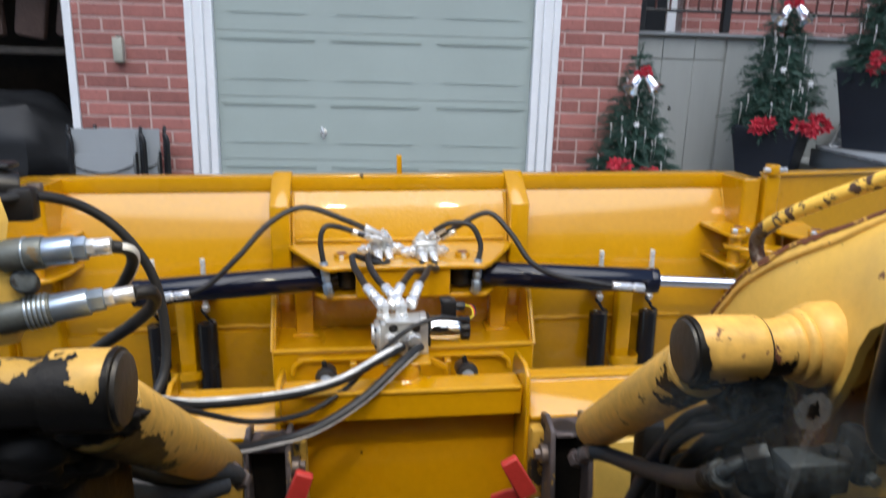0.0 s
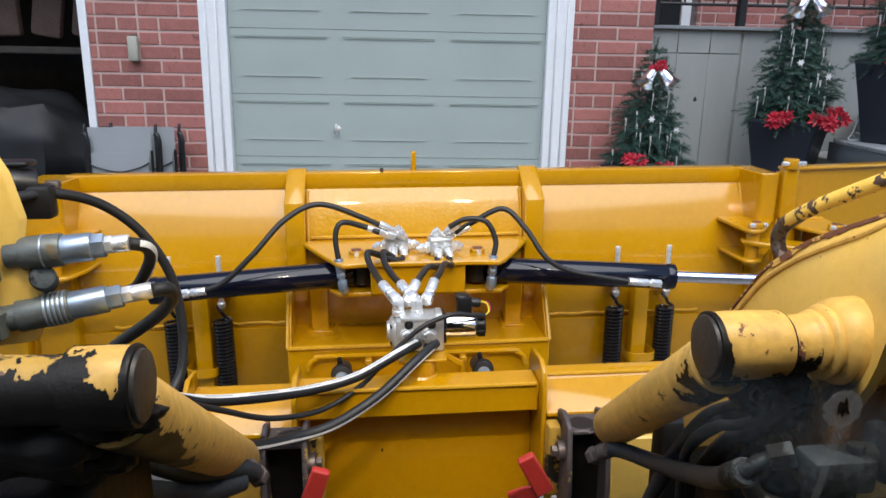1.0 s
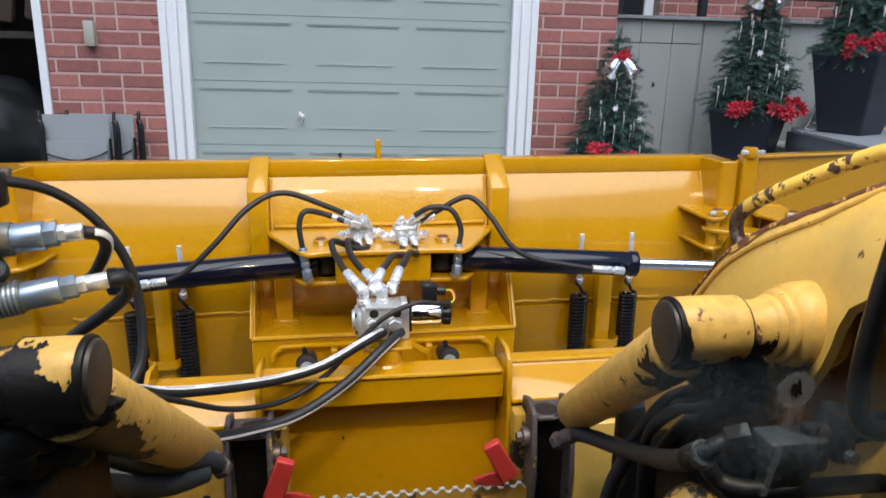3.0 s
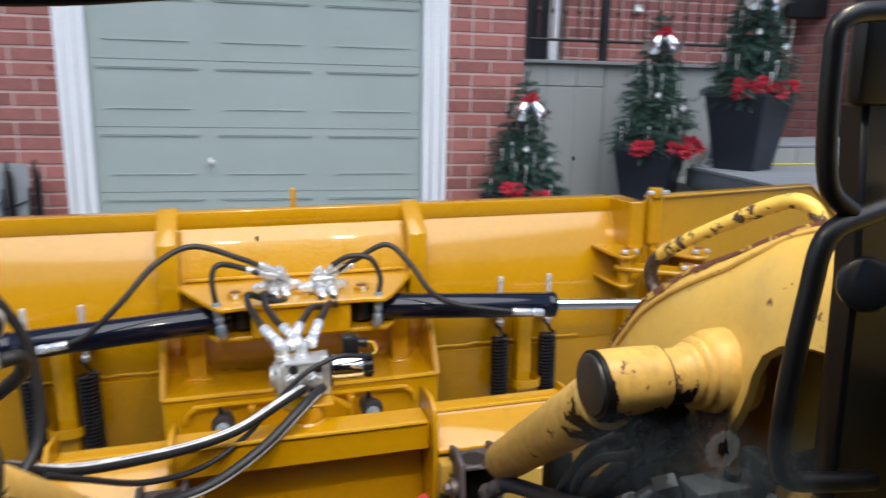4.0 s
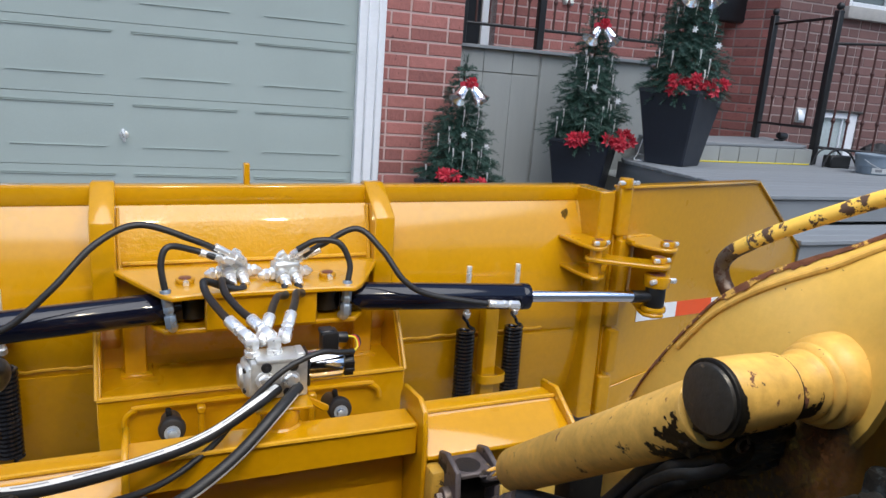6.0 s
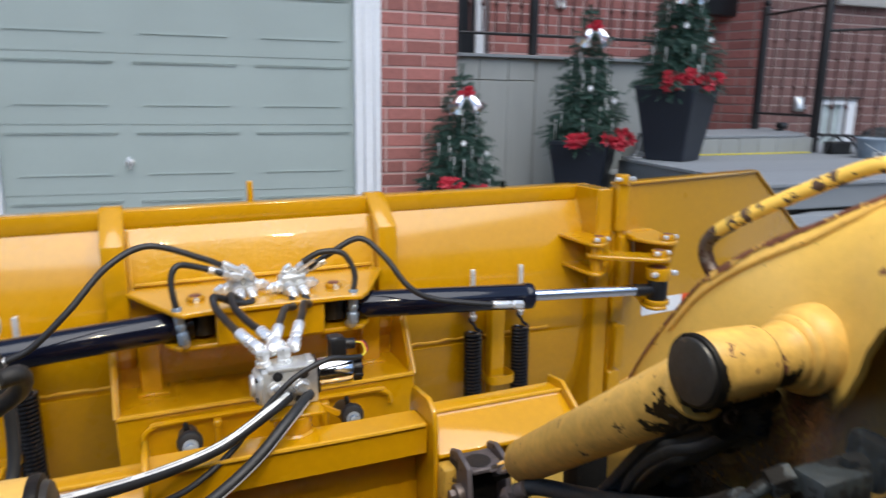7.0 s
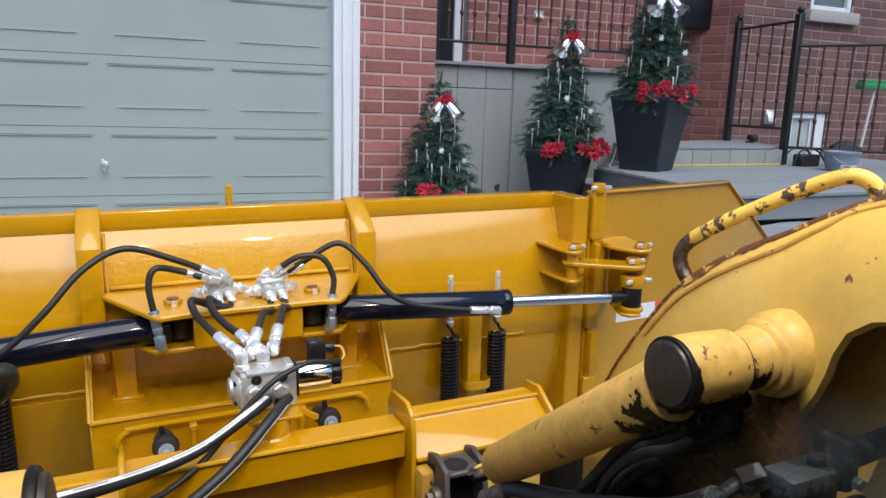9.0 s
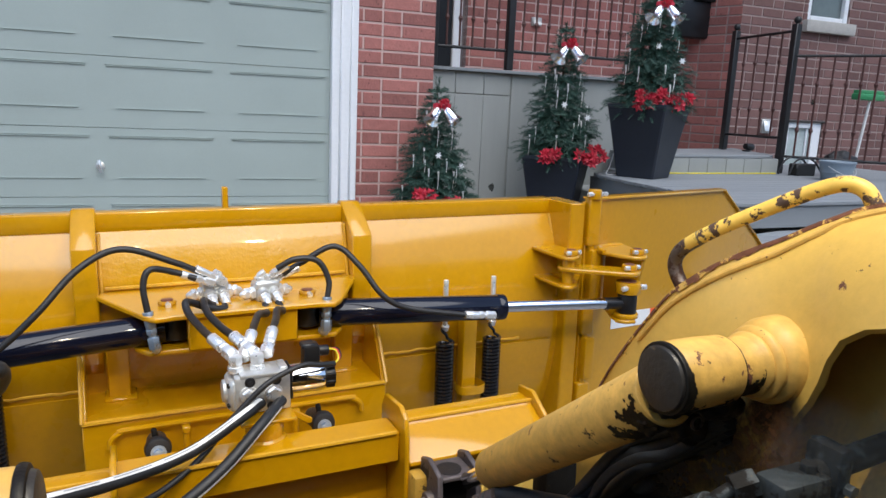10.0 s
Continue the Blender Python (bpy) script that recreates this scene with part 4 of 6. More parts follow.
    ram = part("ram_barrel", cyl(ax0 + d * 0.03, ax0 + d * 0.64, 0.041, seg=40, bevel=0.003), BLACK, plow, "black painted hydraulic ram")
    part("ram_cap", cyl(ax0 + d * 0.615, ax0 + d * 0.642, 0.0425, seg=40, bevel=0.003), BLACK, ram)
    bm = cyl(ax0 + Vector((0, 0, -0.032)), ax0 + Vector((0, 0, 0.032)), 0.038, seg=24, bevel=0.003)
    part("ram_eye", bm, BLACK_SATIN, ram)
    part("ram_rod", cyl(ax0 + d * 0.64, ax0 + d * 1.10, 0.019, seg=32), CHROME, ram, "polished chrome rod")
    bm = cyl(ax0 + d * 1.03, ax1, 0.021, seg=24)
    cyl(ax1 + Vector((0, 0, -0.035)), ax1 + Vector((0, 0, 0.035)), 0.034, seg=24, bevel=0.003, bm=bm)
    part("rod_eye", bm, BLACK_SATIN, ram)
    part("eye_washer", cyl(ax1 + Vector((0, 0, -0.052)), ax1 + Vector((0, 0, -0.034)), 0.042, seg=28, bevel=0.005), PLOW, ram)
    col_ = part("eye_collar", cyl(ax1 + Vector((0, 0, 0.036)), ax1 + Vector((0, 0, 0.078)), 0.043, seg=32, bevel=0.004), PLOW, ram)
    part("pin_head", cyl(ax1 + Vector((0, 0, 0.077)), ax1 + Vector((0, 0, 0.081)), 0.027, seg=24, bevel=0.001), PINTOP, col_, "bare reddish pin end")
    for k in (-1, 1):
        part("lock_bolt", hexnut(ax1 + Vector((0.030 * k, -0.030, 0.062)), ax1 + Vector((0.050 * k, -0.036, 0.062)), 0.0095), ZINC, col_)
    # ports
    for k, side in ((0.075, -0.045), (0.60, -0.05)):
        p = ax0 + d * k
        part("port", cyl(p + Vector((0, -0.02, 0)), p + Vector((0, -0.062, 0.004)), 0.012, seg=16), BLACK, ram)
    return ax0, d


for s in (-1, 1):
    wing_side(s)

# ---- hydraulics on the plow ----


def fitting(name, p0, p1, r, parent, material=ZINC):
    """A swaged hose end: hex nut, neck and crimped sleeve along p0 to p1."""
    p0, p1 = Vector(p0), Vector(p1)
    d = p1 - p0
    bm = hexnut(p0, p0 + d * 0.32, r * 1.25)
    cyl(p0 + d * 0.30, p0 + d * 0.42, r * 0.85, seg=14, bm=bm)
    hexnut(p0 + d * 0.40, p0 + d * 0.55, r * 1.12, bm=bm)
    cyl(p0 + d * 0.55, p1, r * 1.08, seg=16, bevel=r * 0.1, bm=bm)
    return part(name, bm, material, parent)


def hose(pts, r, parent=None, material=RUBBER, stripe=None, span=(0.05, 0.95), width=0.008, label="black hydraulic hose"):
    h = part("hydraulic_hose", tube(pts, r, 12, 10), material, parent or plow, label)
    if stripe:
        part("printed_stripe", ribbon(pts, r, stripe, width, 10, span), STRIPE, h, "white printed stripe on the hose")
    return h


# crossover relief valves on the clevis plate
def relief_valve(x, y, yaw, tops):
    """A stepped cast block with acorn adjusters at both sides, angled top ports and two front ports; turned by yaw degrees."""
    m_ = Matrix.Translation((x, y, 0.704)) @ Matrix.Rotation(radians(yaw), 4, "Z")

    def w(a, b, c):
        return m_ @ Vector((a, b, c))

    def turned(bm):
        bmesh.ops.transform(bm, matrix=m_, verts=bm.verts[:])
        return bm
    bm = box((-0.034, -0.020, 0.0), (0.034, 0.036, 0.030), 0.004, 2)
    box((-0.037, -0.012, 0.028), (0.037, 0.034, 0.054), 0.009, 3, bm=bm)
    cyl((-0.017, -0.006, 0.024), (-0.017, -0.030, 0.018), 0.0165, seg=24, bevel=0.002, bm=bm)
    cyl((0.017, -0.006, 0.024), (0.017, -0.030, 0.018), 0.0165, seg=24, bevel=0.002, bm=bm)
    v = part("relief_valve", turned(bm), ALLOY, plow, "small cast hydraulic valve block")
    for s in (-1, 1):
        bm = hexnut(w(s * 0.034, 0.006, 0.020), w(s * 0.047, 0.006, 0.020), 0.0195)
        cyl(w(s * 0.046, 0.006, 0.020), w(s * 0.051, 0.006, 0.020), 0.013, seg=16, bm=bm)
        hexnut(w(s * 0.050, 0.006, 0.020), w(s * 0.064, 0.006, 0.020), 0.0165, bm=bm)
        cyl(w(s * 0.063, 0.006, 0.020), w(s * 0.070, 0.006, 0.020), 0.0135, 0.010, seg=16, bm=bm)
        cyl(w(s * 0.070, 0.006, 0.020), w(s * 0.077, 0.006, 0.020), 0.010, 0.005, seg=16, bm=bm)
        part("adjuster", bm, ZINC, v)
    for k in (-1, 1):
        bm = hexnut(w(k * 0.017, -0.028, 0.018), w(k * 0.017, -0.044, 0.010), 0.0145)
        cyl(w(k * 0.017, -0.043, 0.011), w(k * 0.017, -0.058, 0.000), 0.0115, seg=16, bevel=0.001, bm=bm)
        part("port_fitting", bm, ZINC, v)
        bm = hexnut(w(k * 0.018, 0.012, 0.053), w(k * 0.018, 0.012, 0.064), 0.0145)
        tube([w(k * 0.018, 0.012, 0.060), w(k * 0.018 + tops * 0.004, 0.010, 0.070), w(k * 0.018 + tops * 0.016, 0.006, 0.078)], 0.010, 12, 5, bm=bm)
        part("port_elbow", bm, ZINC, v)
    part("body_screw", cyl(w(0.0, -0.0195, 0.012), w(0.0, -0.0225, 0.012), 0.006, seg=12), BLACK_SATIN, v)
    return v


relief_valve(-0.072, 0.050, 8, -1)
relief_valve(0.064, 0.016, 10, 1)

# hoses from the valves to the rams
L1 = [(-0.093, 0.020, 0.783), (-0.179, 0.010, 0.828), (-0.304, 0.000, 0.872), (-0.402, -0.040, 0.835), (-0.492, -0.080, 0.744), (-0.577, -0.090, 0.666), (-0.640, -0.090, 0.638)]
L2 = [(-0.125, 0.000, 0.781), (-0.179, 0.000, 0.803), (-0.238, -0.020, 0.818), (-0.257, -0.030, 0.777), (-0.249, -0.040, 0.705)]
R1 = [(0.110, 0.020, 0.771), (0.163, 0.020, 0.801), (0.258, 0.010, 0.846), (0.323, -0.030, 0.791), (0.379, -0.070, 0.710), (0.458, -0.080, 0.666), (0.636, -0.090, 0.631)]
R2 = [(0.090, 0.000, 0.794), (0.141, -0.010, 0.820), (0.201, -0.020, 0.813), (0.230, -0.030, 0.757), (0.223, -0.040, 0.706)]
for pts in (L1, L2, R1, R2):
    hose(pts, 0.0085)
fitting("hose_end", (-0.046, 0.030, 0.757), (-0.124, 0.015, 0.806), 0.010, plow)
fitting("hose_end", (-0.076, 0.020, 0.761), (-0.162, 0.000, 0.796), 0.010, plow)
fitting("hose_end", (0.052, 0.030, 0.751), (0.120, 0.000, 0.801), 0.010, plow)
fitting("hose_end", (0.084, 0.030, 0.754), (0.158, 0.020, 0.788), 0.010, plow)
fitting("hose_end", (-0.236, -0.050, 0.614), (-0.250, -0.040, 0.712), 0.0125, plow, BLUEZINC)
part("port_elbow", tube([(-0.236, -0.050, 0.622), (-0.234, -0.044, 0.610), (-0.232, -0.02, 0.606)], 0.012, 12, 5), ALLOY, plow)
fitting("hose_end", (0.216, -0.050, 0.614), (0.223, -0.040, 0.711), 0.0125, plow, BLUEZINC)
part("port_elbow", tube([(0.216, -0.050, 0.622), (0.214, -0.044, 0.610), (0.212, -0.02, 0.606)], 0.012, 12, 5), ALLOY, plow)
fitting("hose_end", (0.744, -0.085, 0.617), (0.639, -0.090, 0.631), 0.011, plow)
fitting("hose_end", (-0.707, -0.085, 0.628), (-0.634, -0.090, 0.638), 0.011, plow)
# short hoses down to the selector valve
S1 = [(-0.056, -0.024, 0.706), (-0.063, -0.045, 0.704), (-0.104, -0.060, 0.716), (-0.140, -0.075, 0.735), (-0.161, -0.100, 0.745), (-0.157, -0.140, 0.726), (-0.136, -0.220, 0.710), (-0.122, -0.300, 0.711)]
S2 = [(-0.086, -0.025, 0.712), (-0.098, -0.045, 0.722), (-0.115, -0.070, 0.738), (-0.112, -0.140, 0.724), (-0.091, -0.230, 0.712), (-0.073, -0.300, 0.711)]
S3 = [(0.050, -0.040, 0.706), (0.046, -0.060, 0.694), (0.044, -0.085, 0.692), (0.014, -0.140, 0.708), (-0.012, -0.230, 0.712), (-0.030, -0.300, 0.714)]
S4 = [(0.084, -0.036, 0.706), (0.090, -0.060, 0.696), (0.086, -0.085, 0.694), (0.062, -0.140, 0.716), (0.040, -0.230, 0.718), (0.019, -0.300, 0.717)]
for pts, e in ((S1, (-0.083, -0.372, 0.686)), (S2, (-0.037, -0.372, 0.688)), (S3, (-0.062, -0.366, 0.676)), (S4, (-0.010, -0.368, 0.680))):
    hose(pts, 0.0095)
    fitting("hose_end", e, pts[-1], 0.013, plow)

# selector valve on its post
bm = cyl((-0.030, -0.440, 0.512), (-0.030, -0.440, 0.556), 0.042, seg=36, bevel=0.002)
cyl((-0.030, -0.440, 0.512), (-0.030, -0.440, 0.520), 0.049, 0.043, seg=36, bm=bm)
part("valve_post", bm, PLOW, plow, "round yellow post welded to the beam")
part("valve_plate", box((-0.085, -0.475, 0.556), (0.036, -0.36, 0.564), 0.002), PLOW, plow)
bm = box((-0.090, -0.425, 0.565), (0.034, -0.345, 0.652), 0.006, 2)
box((-0.078, -0.427, 0.648), (0.028, -0.352, 0.658), 0.003, 2, bm=bm)
box((0.012, -0.415, 0.655), (0.030, -0.365, 0.664), 0.002, bm=bm)
tmp_ = [(-0.088 - 0.018 * math.sin(math.pi * k / 8) ** 0.6, -0.385 - 0.042 * math.cos(math.pi * k / 8)) for k in range(9)]
prism([(a, b, 0.574) for a, b in tmp_], (0, 0, 0.070), 0.005, bm=bm)
sel = part("selector_valve", bm, ALLOY, plow, "cast aluminium hydraulic selector valve")
part("side_cap", cyl((-0.100, -0.385, 0.612), (-0.113, -0.385, 0.612), 0.026, seg=28, bevel=0.004), ALLOY, sel)
for z in (0.588, 0.634):
    part("side_screw", cyl((-0.094, -0.412, z), (-0.104, -0.416, z), 0.006, seg=12, bevel=0.001), BLACK_SATIN, sel)
for x, z in ((-0.057, 0.641), (0.001, 0.640)):
    pl = part("plug", cyl((x, -0.424, z), (x, -0.431, z), 0.0115, seg=20, bevel=0.002), BLACK_SATIN, sel, "black hex-socket plug")
    part("socket", hexnut((x, -0.4308, z), (x, -0.4320, z), 0.0055), RUBBER, pl)
for x, z in ((-0.060, 0.612), (-0.005, 0.610)):
    bm = cyl((x, -0.424, z), (x, -0.430, z), 0.020, seg=24, bevel=0.001)
    hexnut((x, -0.429, z), (x, -0.440, z - 0.002), 0.0165, bm=bm)
    part("port_ring", bm, ZINC, sel)
for x in (-0.060, -0.012):
    part("body_bolt", cyl((x, -0.424, 0.580), (x, -0.430, 0.580), 0.009, seg=14, bevel=0.002), BLACK_SATIN, sel)
for x in (-0.082, -0.034):
    bm = hexnut((x, -0.385, 0.654), (x, -0.385, 0.668), 0.0185)
    cyl((x, -0.385, 0.667), (x, -0.385, 0.673), 0.0135, seg=18, bm=bm)
    hexnut((x, -0.385, 0.672), (x, -0.383, 0.692), 0.0165, bm=bm)
    part("port_fitting", bm, ZINC, sel)
part("solenoid", cyl((0.036, -0.390, 0.622), (0.117, -0.390, 0.621), 0.0345, seg=40, bevel=0.004), CHROME, sel, "bright chrome solenoid coil")
part("coil_plate", box((0.033, -0.424, 0.585), (0.040, -0.356, 0.658), 0.003), BLACK_SATIN, sel)
bm = cyl((0.117, -0.390, 0.620), (0.144, -0.390, 0.620), 0.025, seg=18, bevel=0.003)
for k in range(9):
    a = 2 * math.pi * k / 9
    box((0.122, -0.394 + 0.025 * math.cos(a), 0.616 + 0.025 * math.sin(a)), (0.143, -0.386 + 0.025 * math.cos(a), 0.624 + 0.025 * math.sin(a)), 0.001, bm=bm)
part("coil_nut", bm, BLACK_SATIN, sel)
bm = box((0.070, -0.408, 0.650), (0.107, -0.366, 0.702), 0.004, 2)
box((0.066, -0.404, 0.694), (0.098, -0.370, 0.706), 0.003, bm=bm)
cyl((0.105, -0.387, 0.683), (0.131, -0.387, 0.681), 0.0125, seg=18, bevel=0.002, bm=bm)
part("connector", bm, BLACK_SATIN, sel, "black electrical plug")
for k, mt in enumerate((YCORD, RED, BLACK_SATIN)):
    part("wire", tube([(0.130, -0.388 + 0.005 * k, 0.684 - 0.003 * k), (0.146 + 0.004 * k, -0.395 + 0.005 * k, 0.682), (0.151 + 0.004 * k, -0.405 + 0.004 * k, 0.664), (0.137, -0.412, 0.652)], 0.0022, 6, 6), mt, sel)
part("strap", prism([(0.012, -0.415, 0.560), (0.030, -0.415, 0.562), (0.086, -0.415, 0.528), (0.084, -0.415, 0.515), (0.072, -0.415, 0.516)], (0, 0.006, 0), 0.002), PLOW, plow)

# supply hoses across the frame to the couplers
H1 = [(-0.035, -0.432, 0.592), (-0.087, -0.500, 0.596), (-0.191, -0.540, 0.556), (-0.307, -0.600, 0.554), (-0.416, -0.700, 0.591), (-0.511, -0.780, 0.632), (-0.564, -0.900, 0.716)]
H2 = [(0.012, -0.432, 0.592), (-0.046, -0.500, 0.572), (-0.138, -0.560, 0.514), (-0.244, -0.620, 0.475), (-0.340, -0.680, 0.478), (-0.425, -0.800, 0.535), (-0.486, -0.920, 0.643)]
H3 = [(0.139, -0.412, 0.655), (0.100, -0.432, 0.664), (0.051, -0.450, 0.674), (-0.029, -0.470, 0.649), (-0.108, -0.480, 0.581), (-0.179, -0.520, 0.524), (-0.272, -0.580, 0.494), (-0.374, -0.680, 0.531), (-0.457, -0.780, 0.608), (-0.502, -0.850, 0.662)]
hose(H1, 0.0125, stripe=(-0.15, -0.6, 1), span=(0.02, 0.98), width=0.010, label="black supply hose with white printed stripe")
hose(H2, 0.0125, stripe=(0.9, -0.6, -0.1), span=(0.05, 0.9), width=0.006, label="black supply hose with white printed stripe")
hose(H3, 0.0065, label="thin black electrical cable")
for k in range(5):
    p = spline(H1, 10)[12 + 7 * k]
    part("printed_mark", ribbon(H1, 0.0129, (-0.15, -0.6, 1), 0.0025, 10, (0.2 + 0.13 * k, 0.29 + 0.13 * k)), PRINT, plow)

# ---- push frame with quick-attach ----
frame_l = -0.345
frame_r = 0.262
bm = box((frame_l, -0.53, 0.44), (frame_r, -0.445, 0.515), 0.004)
part("cross_beam", bm, PLOW, plow)
poly = [(frame_l, -0.40, 0.46), (frame_l, -0.40, 0.30), (frame_l, 0.03, 0.18), (frame_l, 0.03, 0.24)]
part("web", prism(poly, (frame_r - frame_l, 0, 0), 0.003), PLOW, plow)
part("beam_bead", tube([(frame_l + 0.01, -0.532, 0.515), (-0.1, -0.533, 0.517), (0.1, -0.532, 0.515), (frame_r - 0.01, -0.533, 0.516)], 0.005, 6, 6), PLOW_WELD, plow)
poly = [(frame_l, -0.44, 0.44), (frame_l, -0.425, 0.44), (frame_l, -0.445, 0.08), (frame_l, -0.46, 0.08)]
part("back_plate", prism(poly, (frame_r - frame_l, 0, 0), 0.002), PLOW, plow)
for x, up_ in ((frame_l, -0.025), (frame_r, 0.0)):
    poly = [(x, -0.40, 0.53 + up_), (x, -0.42, 0.565 + up_), (x, -0.52, 0.575 + up_), (x, -0.555, 0.555 + up_), (x, -0.565, 0.50), (x, -0.56, 0.08), (x, -0.40, 0.08)]
    part("cheek_plate", prism(poly, (0.012, 0, 0), 0.003), PLOW, plow)
for x0, x1, dn in ((-0.60, frame_l - 0.002, 0.022), (frame_r + 0.014, 0.655, 0.0)):
    poly = [(x0, y, z - dn) for y, z in ((-0.40, 0.503), (-0.458, 0.506), (-0.464, 0.496), (-0.474, 0.492), (-0.562, 0.449), (-0.562, 0.438), (-0.45, 0.482), (-0.40, 0.49))]
    part("top_lip", prism(poly, (x1 - x0, 0, 0), 0.002), PLOW, plow)
    part("wing_plate", box((x0, -0.44, 0.12), (x1, -0.425, 0.49 - dn), 0.002), PLOW, plow)
    part("lip_bead", tube([(x0, -0.460, 0.505 - dn), ((x0 + x1) / 2, -0.461, 0.506 - dn), (x1, -0.460, 0.505 - dn)], 0.005, 6, 6), PLOW_WELD, plow)
for x in (-0.612, 0.655):
    poly = [(x, -0.39, 0.520), (x, -0.46, 0.530), (x, -0.585, 0.455), (x, -0.58, 0.43), (x, -0.40, 0.38)]
    part("lip_end", prism(poly, (0.012, 0, 0), 0.003), PLOW, plow)

# ---- skid loader ----


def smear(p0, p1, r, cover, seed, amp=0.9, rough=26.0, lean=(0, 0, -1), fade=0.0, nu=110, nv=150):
    """A ragged black film, grease and painted shade alike, round the low side of a pipe; cover 0 to 1, fading towards
    p1.
    """
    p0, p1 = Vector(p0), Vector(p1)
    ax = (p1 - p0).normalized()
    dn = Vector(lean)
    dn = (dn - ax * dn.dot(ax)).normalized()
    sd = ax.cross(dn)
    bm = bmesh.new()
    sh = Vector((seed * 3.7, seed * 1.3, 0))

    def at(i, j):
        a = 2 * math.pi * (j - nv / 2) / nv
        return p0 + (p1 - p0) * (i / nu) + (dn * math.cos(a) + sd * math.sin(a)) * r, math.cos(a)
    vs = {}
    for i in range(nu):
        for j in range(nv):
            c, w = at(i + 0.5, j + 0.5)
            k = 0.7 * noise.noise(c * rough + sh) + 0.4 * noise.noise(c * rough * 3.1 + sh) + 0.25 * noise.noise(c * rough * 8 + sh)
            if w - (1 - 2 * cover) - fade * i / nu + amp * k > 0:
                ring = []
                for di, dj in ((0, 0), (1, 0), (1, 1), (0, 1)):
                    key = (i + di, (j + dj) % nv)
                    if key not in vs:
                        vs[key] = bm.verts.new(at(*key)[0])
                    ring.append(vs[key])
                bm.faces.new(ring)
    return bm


loader = thing("skid_loader", "worn yellow skid loader with greasy lift arms", "loader", m=MACHINE)


def arm_side(s, off, yo, zo, arm_out, cyl_end, dirty):
    """One side of the lift frame: arm, pivot tube with cap, tilt cylinder and coupler bracket."""
    def q(x, y, z):
        return (s * x, y, z)

    def o(x, y, z):
        return (s * x + off, y + yo, z + zo)

    def a_(x, y, z):
        return (s * (x + arm_out) + off, y + yo, z + zo)
    # lift arm: inner plate that leans back and rises to the rear, top plate and deeper outer plate
    top = [(0.395, -1.0, 0.70), (0.408, -1.043, 0.789), (0.413, -1.072, 0.846), (0.419, -1.102, 0.898), (0.429, -1.141, 0.959), (0.438, -1.174, 1.003), (0.455, -1.223, 1.047),
           (0.475, -1.269, 1.079), (0.492, -1.305, 1.101), (0.515, -1.35, 1.132), (0.545, -1.41, 1.16), (0.58, -1.70, 1.24), (0.58, -2.4, 1.35)]
    low = [(-0.98, 0.58), (-1.0, 0.60), (-1.04, 0.63), (-1.08, 0.655), (-1.13, 0.69), (-1.18, 0.72), (-1.24, 0.75), (-1.30, 0.785), (-1.36, 0.835), (-1.414, 0.929), (-1.469, 1.035), (-1.70, 1.06), (-2.4, 1.10)]
    top = [tuple(p) for p in spline(top, 4)]
    low = [(p.x, p.y) for p in spline([(*a, 0) for a in low], 4)]
    secs = []
    bulge = ((0.0, 0.0), (0.25, 0.10), (0.5, 0.24), (0.75, 0.46), (0.92, 0.76), (1.0, 1.0))
    for (xt, ya, za), (yb, zb) in zip(top, low):
        face = [a_(0.430 + (xt - 0.430) * w, yb + (ya - yb) * k, zb + (za - zb) * k) for k, w in bulge]
        back = [a_(0.442 + (xt - 0.430) * w, yb + (ya - yb) * k, zb + (za - zb) * k - 0.006) for k, w in reversed(bulge)]
        secs.append(face + [a_(xt + 0.10, ya, za - 0.02), a_(xt + 0.10, ya, za - 0.03)] + back)
    arm = part("lift_arm", loft(secs), ARM_DIRTY if dirty else ARM, loader, "old yellow lift arm with chipped paint", smooth=50)
    part("outer_plate", loft([[a_(xt + 0.085, ya, za - 0.03), a_(xt + 0.097, ya, za - 0.03), a_(0.512, yb + 0.06, zb - 0.42), a_(0.50, yb + 0.06, zb - 0.42)] for (xt, ya, za), (yb, zb) in zip(top, low)]), ARM, arm, "shaded outer plate of the arm")
    part("arm_edge", loft([[a_(x - 0.003, y - 0.002, z - 0.001), a_(x - 0.002, y - 0.001, z + 0.004), a_(x + 0.007, y, z + 0.004), a_(x + 0.007, y, z - 0.001)] for x, y, z in top]), RUST, arm, "rusty top edge of the arm")
    # welded seam a little below the edge
    part("edge_seam", tube([a_(0.430 + (x - 0.430) * 0.80 - 0.001, yb + (y - yb) * 0.935, zb + (z - zb) * 0.935) for (x, y, z), (yb, zb) in list(zip(top, low))[14:44:2]], 0.0045, 8, 3), ARM_WORN, arm)
    # ragged rust under the top edge
    bm = bmesh.new()
    fine_top = spline(top[::4], 40)
    prev = None
    for i_, (x, y, z) in enumerate(fine_top):
        w = 0.003 + 0.011 * max(0.0, noise.noise(Vector((y * 22, z * 22, s * 5))) + 0.45 * noise.noise(Vector((y * 90, z * 90, 3))) + 0.05)
        row = [bm.verts.new(a_(x - 0.0035, y, z)), bm.verts.new(a_(x - 0.003 - 0.15 * w, y - 0.1 * w, z - w))]
        if prev:
            bm.faces.new((prev[0], row[0], row[1], prev[1]))
        prev = row
    part("edge_rust", bm, RUST, arm, "flaking rust along the arm's edge")
    # boss and cross tube with cap
    yb, zb = -1.352, 0.958
    R = 0.0375 if dirty else 0.0415
    xe = 0.322 if dirty else 0.355
